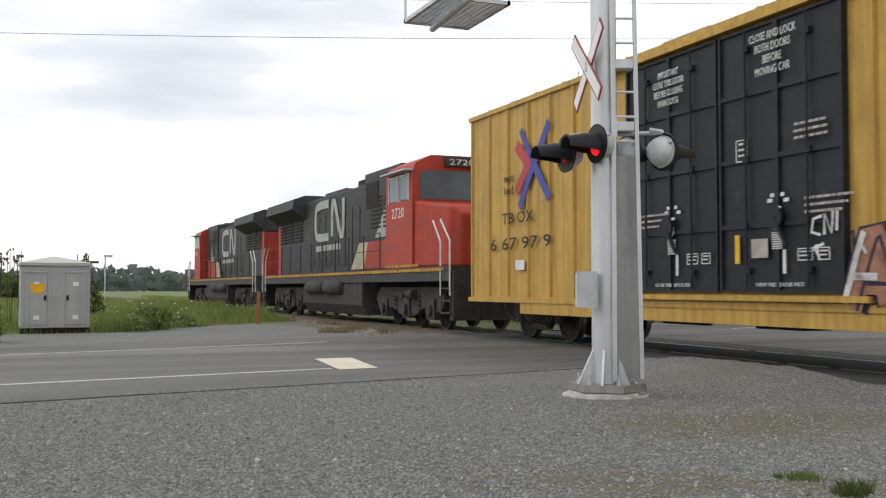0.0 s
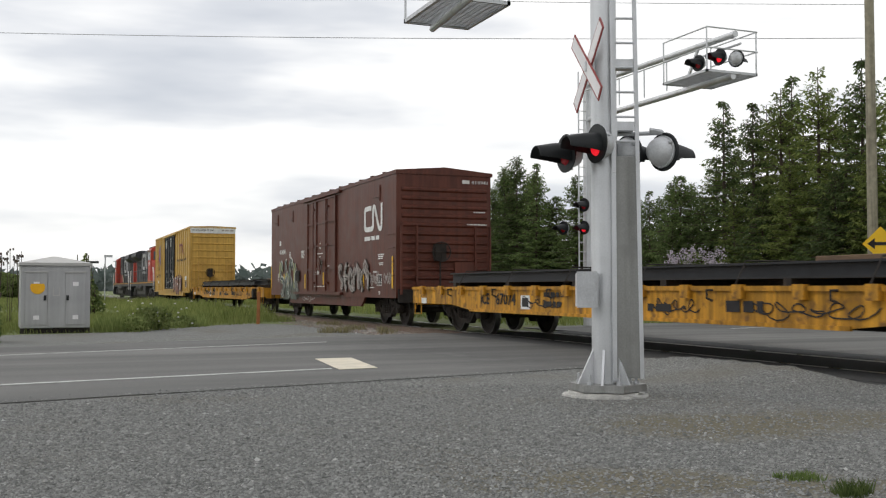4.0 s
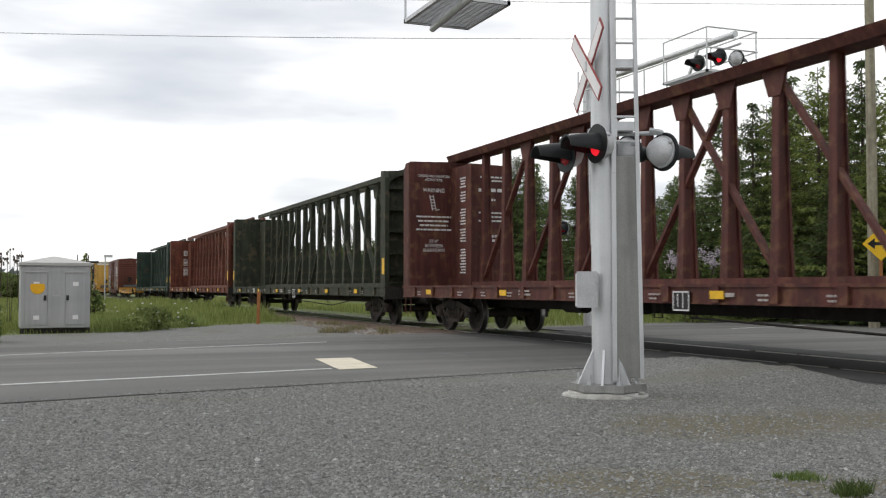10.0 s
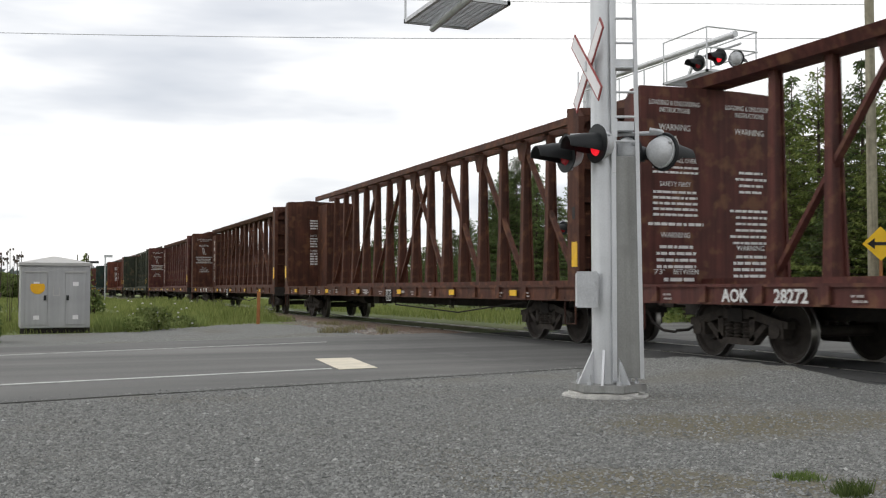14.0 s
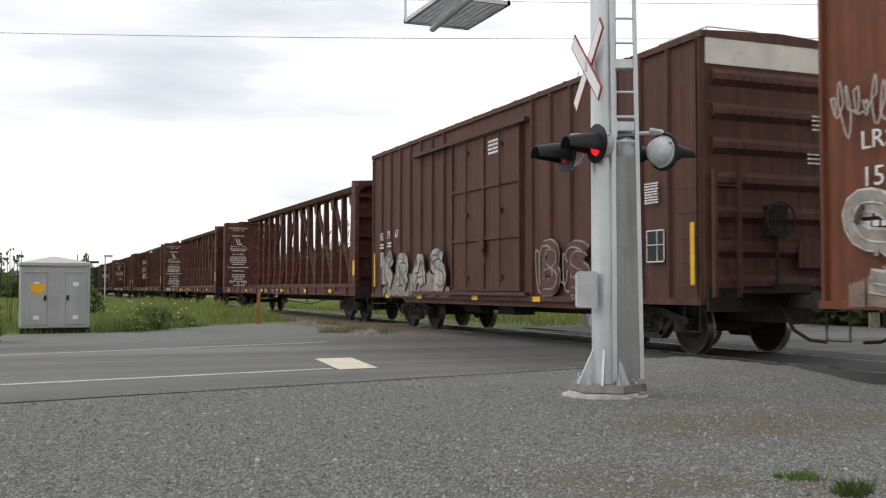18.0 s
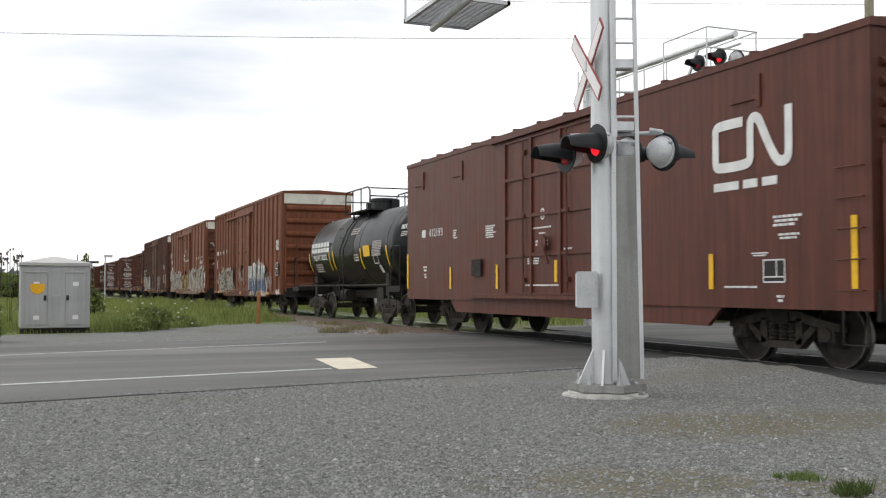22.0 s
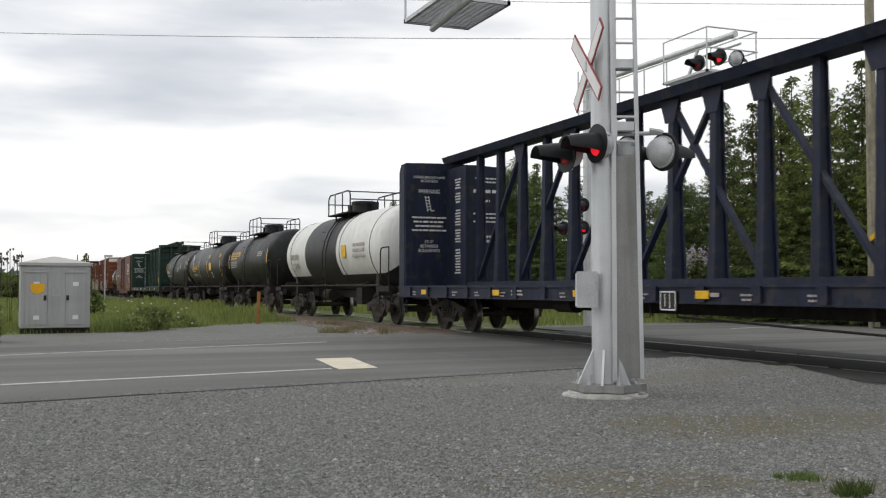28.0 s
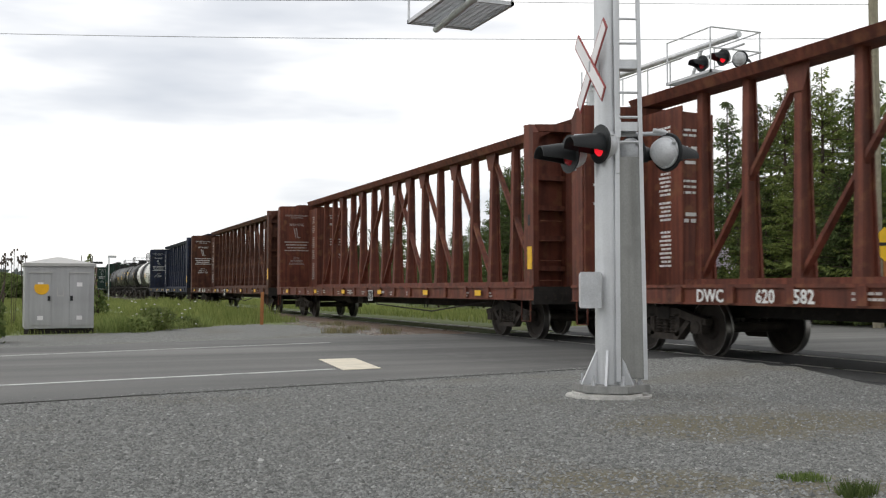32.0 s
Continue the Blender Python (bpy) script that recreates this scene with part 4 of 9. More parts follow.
def centerbeam(y0, paint, label, style):
    """A centre-partition lumber flat: deck, two bulkheads, and a lattice of posts and diagonals under a top chord."""
    L, deck, top = 23.12, 1.12, style.get("top", 4.44)
    car = railcar("centerbeam_car", label, "railcar", y0)
    d = Solid()
    d.box(XS, XS + 0.09, -L, 0, deck - 0.26, deck).box(-XS - 0.09, -XS, -L, 0, deck - 0.26, deck)
    d.box(XS - 0.03, XS + 0.12, -L, 0, deck - 0.03, deck + 0.02).box(XS - 0.02, XS + 0.10, -L, 0, deck - 0.28, deck - 0.25)
    d.box(XS + 0.09, -XS - 0.09, -L, 0, deck - 0.08, deck - 0.01)
    part("deck", d, paint, car)
    c = Solid().box(-0.28, 0.28, -L - 0.1, 0.1, 0.62, deck - 0.08)
    for i in range(15):
        y = -1.2 - (L - 2.4) * i / 14
        c.box(XS + 0.1, -XS - 0.1, y - 0.05, y + 0.05, deck - 0.22, deck - 0.08)
    part("center_sill", c, UNDER, car)
    # stake pockets along the side sill
    pk = ("pocket", paint.name)
    if pk not in SHARED:
        SHARED[pk] = Solid().box(-0.05, 0.0, -0.09, 0.09, -0.12, 0.12).mesh("stake_pocket", paint)
    for i in range(18):
        part("stake_pocket", SHARED[pk], None, car, m=pose(XS - 0.005, -0.9 - (L - 1.8) * i / 17, deck - 0.13))
    # bulkheads: plate, two side posts, top beam, ribs and inner posts on the outer face
    zb = deck + 0.02
    kb = ("bulk", paint.name, top)
    if kb not in SHARED:
        SHARED[kb] = Solid().slab([(XS + 0.02, zb - 0.3), (XS + 0.02, top), (-0.5, top + 0.03), (0.5, top + 0.03), (XF - 0.02, top), (XF - 0.02, zb - 0.3)], "y", 0.04, 0.10).mesh("bulkhead", paint)
        SHARED["bulk_side", paint.name, top] = Solid().slab([(-0.36, zb - 0.3), (0.04, zb - 0.3), (0.04, top - 0.02), (-0.20, top - 0.02), (-0.36, top - 0.2)], "x", -0.06, 0.06).mesh("side_post", paint)
        SHARED["bulk_top", paint.name] = Solid().slab([(XS + 0.12, -0.16), (-0.5, -0.14), (0.5, -0.14), (XF - 0.12, -0.16), (XF - 0.12, -0.02), (0.5, 0.03), (-0.5, 0.03), (XS + 0.12, -0.02)], "y", -0.26, 0.04).mesh("top_beam", paint)
        SHARED["bulk_rib", paint.name] = Solid().box(XS + 0.12, XF - 0.12, -0.10, 0.04, -0.05, 0.05).mesh("bulkhead_rib", paint)
        SHARED["bulk_post", paint.name] = Solid().box(-0.06, 0.06, -0.16, 0.04, deck - 0.2, top - 0.14).mesh("inner_post", paint)
        SHARED["corner", paint.name] = Solid().slab([(0, 0), (0.42, 0), (0.30, -0.05), (0.10, -0.14), (0.03, -0.30), (0, -0.42)], "y", -0.24, -0.20).mesh("corner_plate", paint)
    for yb, turn in ((-0.36, 180), (-L + 0.36, 0)):
        bh = part("bulkhead", SHARED[kb], None, car, m=pose(0, yb, 0) @ (Matrix.Scale(-1, 4, (0, 1, 0)) if turn else Matrix.Identity(4)))
        for x in (XS + 0.06, XF - 0.06):
            part("side_post", SHARED["bulk_side", paint.name, top], None, bh, m=pose(x, 0, 0))
        part("top_beam", SHARED["bulk_top", paint.name], None, bh, m=pose(0, 0, top))
        part("corner_plate", SHARED["corner", paint.name], None, bh, m=pose(XS + 0.12, 0, top - 0.14))
        for i in range(5):
            part("bulkhead_rib", SHARED["bulk_rib", paint.name], None, bh, m=pose(0, 0, zb + 0.35 + i * 0.62))
        for x in (-0.62, 0.0, 0.62):
            part("inner_post", SHARED["bulk_post", paint.name], None, bh, m=pose(x, 0, 0))
        rungs(bh, -0.36, XS + 0.15, XS + 0.6, [zb + 0.1 + 0.4 * i for i in range(4)], paint, face="rear")
    if style.get("slot", True):
        part("lashing_slot", Solid().box(XS - 0.004, XS + 0.002, -L + 0.14, -L + 0.24, 2.35, 2.58), BLACKP, car)
    # the lattice
    n = 15
    ys = [-1.95 - (L - 4.68) * i / n for i in range(n + 1)]
    tc = style.get("chord", "box")
    ct = top + 0.26
    t = Solid()
    if tc == "box":
        t.slab([(-0.24, ct - 0.20), (-0.32, ct - 0.03), (-0.24, ct), (0.24, ct), (0.32, ct - 0.03), (0.24, ct - 0.20)], "y", -L + 0.02, -0.02)
    else:
        t.box(-0.34, -0.22, -L + 0.02, -0.02, ct - 0.16, ct).box(0.22, 0.34, -L + 0.02, -0.02, ct - 0.16, ct)
        for a, b2 in zip(ys, ys[1:]):
            t.beam((-0.26, a, ct - 0.06), (0.26, (a + b2) / 2, ct - 0.06), 0.10, 0.04)
            t.beam((0.26, (a + b2) / 2, ct - 0.06), (-0.26, b2, ct - 0.06), 0.10, 0.04)
    part("top_chord", t, paint, car)
    pkey = ("post", paint.name, top, tc)
    if pkey not in SHARED:
        # a tapered H-section post, broader at the deck
        p = Solid()
        zt = ct - 0.18
        prof = [(-1, -1), (-0.7, -1), (-0.7, -0.55), (0.7, -0.55), (0.7, -1), (1, -1), (1, 1), (0.7, 1), (0.7, 0.55), (-0.7, 0.55), (-0.7, 1), (-1, 1)]
        p.loft([[(x * 0.17, y * 0.10, zb) for x, y in prof], [(x * 0.12, y * 0.085, zb + 1.3) for x, y in prof], [(x * 0.085, y * 0.075, zt) for x, y in prof]])
        SHARED[pkey] = p.mesh("post", paint)
        g = Solid().slab([(-0.30, ct - 0.18), (0.30, ct - 0.18), (0.14, ct - 0.62), (-0.14, ct - 0.62)], "x", -0.115, -0.095)
        SHARED["gusset", paint.name, top] = g.mesh("gusset", paint)
    for i, y in enumerate(ys):
        part("post", SHARED[pkey], None, car, m=pose(0, y, 0))
        if i in (2, 4, 6, 7, 8, 9, 11, 13):
            part("gusset", SHARED["gusset", paint.name, top], None, car, m=pose(0, y, 0))
    # braces run down from every second post's head to the foot two posts on, falling away from the middle
    for i, j in ((2, 0), (4, 2), (6, 4), (8, 6), (7, 9), (9, 11), (11, 13), (13, 15)):
        s = Solid().beam((-0.01, ys[i], ct - 0.30), (-0.05, ys[j], zb + 0.12), 0.07, 0.12, up=(1, 0, 0))
        part("diagonal", s, paint, car)
    # bottom stiffening wall of the partition
    part("partition_curb", Solid().box(-0.34, 0.34, -L + 0.12, -0.12, zb, zb + 0.10), paint, car)
    bars_m = style.get("paint", WHITEP)
    txt = style.get("text", "warning")
    yf = -0.466
    def block(body, size, x, z, wd):
        words(body, size, bars_m, car, place("rear", x, yf, z), align="CENTER", width=wd)

    if txt == "warning":
        block("LOADING AND UNLOADING\nINSTRUCTIONS", 0.10, -0.86, top - 0.40, 0.92)
        block("WARNING", 0.16, -0.86, top - 0.80, 0.62)
        # a leaning ladder drawn beside the warning
        s = Solid()
        stroke(s, [(0.0, 0.40), (0.08, 0.0)], 0.022)
        stroke(s, [(0.10, 0.40), (0.18, 0.0), (0.27, 0.02)], 0.022)
        for i in range(5):
            stroke(s, [(0.01 + 0.016 * i, 0.36 - 0.08 * i), (0.11 + 0.016 * i, 0.36 - 0.08 * i)], 0.018)
        part("pictogram", s, bars_m, car, m=place("rear", -0.98, yf, top - 1.28))
        bars([(0.05 * (i % 3), -0.115 * i, 1.0 - 0.1 * (i % 3), 0.045) for i in range(4)], bars_m, car, place("rear", -1.36, yf, top - 1.48))
        block("73'-0\"\nBETWEEN\nBULKHEADS", 0.12, -0.86, top - 2.15, 0.62)
        bars([(0.05, 0.13, 0.7, 0.045), (0.1, 0.03, 0.6, 0.045), (0, -0.25, 0.8, 0.09), (0.2, -0.5, 0.3, 0.06), (0, -0.85, 0.8, 0.045), (0.1, -0.96, 0.6, 0.045), (0.0, -1.07, 0.8, 0.045), (0.2, -1.5, 0.4, 0.07), (0.1, -1.62, 0.6, 0.07)], bars_m, car, place("rear", 0.45, yf, top - 0.48))
    elif txt == "long":
        block("LOADING & UNLOADING\nINSTRUCTIONS", 0.12, -0.86, top - 0.30, 1.0)
        block("WARNING", 0.15, -0.86, top - 0.72, 0.62)
        s = Solid()
        stroke(s, [(0, 0.28), (0.1, 0.0), (0.3, 0.0)], 0.05)
        stroke(s, [(0.12, 0.26), (0.2, 0.08)], 0.05)
        part("pictogram", s, bars_m, car, m=place("rear", -0.98, yf, top - 1.10))
        block("CAR MAY FALL OVER", 0.11, -0.86, top - 1.26, 0.85)
        lrnd = random.Random(int(-y0))
        ins = [lrnd.choice((0.0, 0.06, 0.12, 0.2)) for _ in range(30)]
        bars([(ins[i], -0.085 * i, 0.9 - 2 * ins[i], 0.036) for i in range(2)], bars_m, car, place("rear", -1.3, yf, top - 1.36))
        block("SAFETY FIRST", 0.11, -0.86, top - 1.66, 0.62)
        bars([(ins[3 + i], -0.095 * i, 1.0 - 2 * ins[3 + i], 0.042) for i in range(5)], bars_m, car, place("rear", -1.36, yf, top - 1.78))
        bars([(0, 0, 1.1, 0.05)], bars_m, car, place("rear", -1.40, yf, top - 2.32))
        block("WARNING", 0.13, -0.86, top - 2.52, 0.58)
        bars([(ins[9 + i], -0.11 * i, 0.9 - 2 * ins[9 + i], 0.05) for i in range(4)], bars_m, car, place("rear", -1.3, yf, top - 2.70))
        words("73'", 0.12, bars_m, car, place("rear", -1.30, yf, top - 3.13), width=0.2)
        words("BETWEEN", 0.12, bars_m, car, place("rear", -0.92, yf, top - 3.13), width=0.5)
        bars([(0, 0, 0.6, 0.06)], bars_m, car, place("rear", -1.1, yf, top - 3.25))
        # the same notice again on the far half
        block("LOADING & UNLOADING\nINSTRUCTIONS", 0.12, 0.68, top - 0.30, 1.0)
        block("WARNING", 0.15, 0.68, top - 0.72, 0.62)
        bars([(ins[15 + i], -0.11 * i, 0.9 - 2 * ins[15 + i], 0.042) for i in range(12) if i not in (4, 5)], bars_m, car, place("rear", 0.25, yf, top - 1.4))
        block("WARNING", 0.13, 0.68, top - 2.72, 0.58)
        bars([(ins[9 + i], -0.11 * i, 0.9 - 2 * ins[9 + i], 0.05) for i in range(4)], bars_m, car, place("rear", 0.25, yf, top - 2.85))
    elif txt == "column":
        words("SAFETY FIRST", 0.12, bars_m, car, place("rear", -0.66, yf, top - 1.35), width=0.5)
        words("WARNING", 0.13, bars_m, car, place("rear", -0.66, yf, top - 1.95), width=0.5)
        bars([(0, -0.1 * i, 0.5, 0.06) for i in range(4)], bars_m, car, place("rear", -0.66, yf, top - 0.75))
        bars([(0, -0.1 * i, 0.5, 0.05) for i in range(4)], bars_m, car, place("rear", -0.66, yf, top - 1.45))
        bars([(0, -0.1 * i, 0.5, 0.06) for i in range(5)], bars_m, car, place("rear", -0.66, yf, top - 2.05))
    # a narrow panel of the partition by the bulkhead, with a vertical strip of writing
    if txt != "long":
        part("end_gusset", Solid().box(-0.36, -0.33, -1.80, -0.47, zb, top - 0.15), paint, car)
    if txt == "warning":
        bars([(0.03 * (i % 3), -0.075 * i, 0.36 - 0.04 * (i % 3), 0.038) for i in range(34) if i not in (4, 9, 10, 17, 23, 24)], bars_m, car, place("side", -0.365, -1.1, top - 0.5))
    words("CAUTION", 0.14, bars_m, car, place("rear", 0.15, -L + 0.094, top - 0.06), width=0.55)
    if txt != "none":
        bars([(0, 0, 0.4, 0.05), (0.1, -0.5, 0.3, 0.05), (0.1, -0.6, 0.3, 0.04)], GREYP, car, place("rear", -0.4, -L + 0.39, 3.75))
    clear = [y for y in style.get("tags", (-2.0, -6.3, -9.8, -13.5, -17.2, -20.5)) if not any(yy - 1.1 < y < yy + 0.3 for _, yy in style.get("marks", ()))]
    reflectors(car, clear, deck - 0.14, 0.12, 0.32, XS - 0.062)
    if style.get("tall", True):
        reflectors(car, (-L + 0.16,) + ((-0.14,) if txt in ("none", "column") else ()), 1.70, 0.46, 0.20, XS - 0.004)
    if style.get("block"):
        bars([(0, 0.04, 0.14, 0.11), (0.17, 0.04, 0.14, 0.11), (0.34, 0.04, 0.36, 0.11), (0, -0.03, 0.7, 0.03)], WHITEP, car, place("side", XS - 0.066, style["block"], deck - 0.22))
    for txt2, yy in style.get("marks", ()):
        words(txt2, 0.26, WHITEP, car, place("side", XS - 0.070, yy - 0.36, deck - 0.235), bold=0.006)
    for k in range(16):
        if k % 4 != 1 and not any(yy - 1.2 < -1.15 - 1.32 * k < yy + 0.5 for _, yy in style.get("marks", ())):
            bars([(0, 0.035, 0.22 + 0.05 * (k % 3), 0.03), (0.02, -0.03, 0.2 + 0.04 * (k % 2), 0.03)], GREYP, car, place("side", XS - 0.035, -1.15 - 1.32 * k, deck - 0.19))
    bars([(0, 0.05, 0.5, 0.035), (0, -0.02, 0.55, 0.035), (3.2, 0.05, 0.5, 0.035), (3.2, -0.02, 0.6, 0.035), (6.5, 0.0, 0.4, 0.06)], GREYP, car, place("side", XS - 0.035, -7.0, deck - 0.17))
    pl = part("data_panel", Solid().box(-0.012, 0.012, -0.21, 0.21, -0.15, 0.15), BLACKP, car, m=pose(XS - 0.03, -12.6, deck - 0.24))
    f = Solid()
    stroke(f, [(-0.20, -0.14), (0.20, -0.14), (0.20, 0.14), (-0.20, 0.14)], 0.022, True)
    stroke(f, [(0.05, -0.1), (0.05, 0.12)], 0.018)
    stroke(f, [(-0.08, -0.08), (-0.08, 0.1)], 0.018)
    part("panel_frame", f, WHITEP, pl, m=place("side", -0.015, 0, 0))
    # train line, brake gear and crossover steps below the deck
    part("air_reservoir", Solid().cyl((-0.7, -8.2, 0.78), (-0.7, -7.5, 0.78), 0.2, 12), UNDER, car)
    part("brake_valve", Solid().box(-1.2, -0.8, -10.6, -10.1, 0.62, 0.86), UNDER, car)
    u = Solid()
    u.tube([(-1.35, -12.5, 0.86), (-1.35, -12.5, 0.62), (-1.35, -17, 0.5), (-1.35, -L + 2.5, 0.80)], 0.018, 5)
    for y in (-11.6, -16.6):
        u.tube([(-1.4, y, 0.88), (-1.4, y, 0.60), (-1.4, y - 0.22, 0.60), (-1.4, y - 0.22, 0.88)], 0.014, 5)
    part("brake_gear", u, UNDER, car)
    for y in (-0.35, -L + 0.35):
        part("sill_step", Solid().tube([(XS + 0.01, y - 0.2, deck - 0.2), (XS + 0.01, y - 0.2, 0.42), (XS + 0.01, y + 0.2, 0.42), (XS + 0.01, y + 0.2, deck - 0.2)], 0.016, 5), paint, car)
    truck(car, -2.25), truck(car, -L + 2.25)
    couplers(car, L)
    part("end_sill", Solid().box(XS, -XS, -L - 0.02, -L + 0.1, deck - 0.36, deck).box(-0.5, 0.5, -L - 0.45, -L, 0.72, 0.98), UNDER, car)
    return car


def flatcar(y0, label, L):
    deck = 1.09
    car = railcar("flatcar", label, "flatcar", y0)
    d = Solid()
    prof = [(0, deck), (0, deck - 0.40), (-2.6, deck - 0.40), (-3.8, deck - 0.52), (-L + 3.8, deck - 0.52), (-L + 2.6, deck - 0.40), (-L, deck - 0.40), (-L, deck)]
    d.slab(prof, "x", XS, XS + 0.10)
    d.slab(prof, "x", -XS - 0.10, -XS)
    d.box(XS + 0.1, -XS - 0.1, -L, 0, deck - 0.12, deck - 0.02).box(XS + 0.1, -XS - 0.1, -L, -L + 0.12, deck - 0.45, deck).box(XS + 0.1, -XS - 0.1, -0.12, 0, deck - 0.45, deck)
    part("deck", d, FLATYEL, car)
    part("side_rail", Solid().box(XS - 0.04, XS + 0.02, -L, 0, deck - 0.05, deck + 0.02).box(XS - 0.03, XS + 0.02, -L + 3.7, -3.7, deck - 0.54, deck - 0.48), FLATYEL, car)
    part("center_sill", Solid().box(-0.4, 0.4, -L - 0.1, 0.1, 0.5, deck - 0.1), UNDER, car)
    key = "flat_pocket"
    if key not in SHARED:
        SHARED[key] = Solid().box(-0.09, 0.0, -0.10, 0.10, -0.16, 0.04).mesh("stake_pocket", FLATYEL)
        SHARED["hook"] = Solid().tube([(-0.02, 0, 0), (-0.1, 0.05, 0), (-0.1, 0.05, -0.12), (-0.03, 0.0, -0.16)], 0.02, 5).mesh("tie_hook", UNDER)
    for i in range(15):
        y = -0.8 - (L - 1.6) * i / 14
        part("stake_pocket", SHARED[key], None, car, m=pose(XS - 0.003, y, deck))
        if i % 2:
            part("tie_hook", SHARED["hook"], None, car, m=pose(XS - 0.01, y - 0.65, deck - 0.04))
    # long steel sections lashed on cross timbers
    dark = mat("black_steel_load", (0.022, 0.023, 0.026), 0.55, var=0.3, scale=3)
    rust = mat("brown_steel_load", (0.14, 0.09, 0.055), 0.7, var=0.25, scale=3)
    for i in range(6):
        y = -2.2 - (L - 4.4) * i / 5
        part("cross_timber", Solid().box(-1.3, 1.3, y - 0.08, y + 0.08, deck, deck + 0.12), UNDER, car)
    rnd = random.Random(int(abs(y0)))
    z = deck + 0.12
    for j in range(9):
        x = -1.18 + 0.295 * j
        e0, e1 = rnd.uniform(-2.4, -1.6), -L + rnd.uniform(1.4, 4.5 if j < 5 else 2.0)
        half = [(0.12, 0.0), (0.12, 0.03), (0.015, 0.03), (0.015, 0.20), (0.10, 0.20), (0.10, 0.23)]
        s = Solid().slab([(x + a, z + b) for a, b in half] + [(x - a, z + b) for a, b in half[::-1]], "y", e1, e0)
        part("steel_section", s, dark if j < 6 else rust, car)
    for k in range(4):
        x = 0.0 + 0.32 * k
        part("timber_baulk", Solid().cbox(x - 0.13, x + 0.13, -L + 1.5, -L + rnd.uniform(5.2, 6.0), z + 0.235, z + 0.34, 0.01), rust, car)
    z += 0.24
    for i in range(6):
        y = -3.0 - (L - 6.4) * i / 5
        s = Solid().tube([(XS - 0.02, y, deck - 0.02), (-1.34, y, z + 0.02), (1.34, y, z + 0.02), (-XS, y, deck)], 0.014, 5)
        part("lashing", s, UNDER, car)
    for k, (yy, ln) in enumerate(((-6.4, 1.6), (-11.0, 1.2), (-13.4, 2.2), (-16.6, 1.0))):
        scrawl(car, yy, ln, deck - 0.42, 0.3, BLACKP, 60 + k, XS - 0.012, 0.02, 6)
    words("ICE", 0.34, BLACKP, car, place("side", XS - 0.012, -4.3, deck - 0.36), width=0.45, bold=0.006)
    words("67074", 0.34, BLACKP, car, place("side", XS - 0.012, -5.1, deck - 0.36), width=0.95, bold=0.006)
    bars([(0, 0.12, 0.8, 0.09), (0, -0.06, 0.7, 0.09)], BLACKP, car, place("side", XS - 0.012, -7.3, deck - 0.3))
    bars([(0, 0, 0.5, 0.2), (1.4, 0.02, 0.7, 0.12), (3.4, 0.05, 0.8, 0.16)], BLACKP, car, place("side", XS - 0.012, -9.5, deck - 0.4), "scrawl")
    pl = part("data_panel", Solid().box(-0.004, 0.004, -0.2, 0.2, -0.14, 0.14), WHITEP, car, m=pose(XS - 0.006, -6.5, deck - 0.3))
    part("panel_print", Solid().box(-0.002, 0.002, -0.14, 0.14, -0.09, 0.09), BLACKP, pl, m=pose(-0.006, 0, 0))
    part("placard", Solid().box(-0.003, 0.003, -0.17, 0.17, -0.07, 0.07), WHITEP, car, m=pose(XS - 0.006, -0.8, deck - 0.33))
    h = Solid()
    h.tube([(-0.9, -L + 0.1, deck), (-0.9, -L + 0.1, deck + 0.52), (-0.35, -L + 0.1, deck + 0.52), (-0.35, -L + 0.1, deck)], 0.016)
    h.tube([(-0.9, -L + 0.1, deck + 0.28), (-0.35, -L + 0.1, deck + 0.28)], 0.013)
    part("hand_brake_stand", h, FLATYEL, car)
    w = Solid().lathe((XS - 0.02, -L + 1.7, deck - 0.25), (XS - 0.15, -L + 1.7, deck - 0.25), [(0, 0.08), (0.7, 0.08), (0.75, 0.19), (1, 0.20)], 18).box(XS - 0.08, XS, -L + 1.5, -L + 1.9, deck - 0.42, deck - 0.05)
    part("brake_wheel", w, UNDER, car, "black side-mounted hand brake wheel")
    for y in (-0.35, -L + 0.35):
        part("sill_step", Solid().tube([(XS + 0.01, y - 0.22, deck - 0.3), (XS + 0.01, y - 0.22, 0.42), (XS + 0.01, y + 0.22, 0.42), (XS + 0.01, y + 0.22, deck - 0.3)], 0.017, 5), FLATYEL, car)
    truck(car, -2.2), truck(car, -L + 2.2)
    couplers(car, L)
    return car


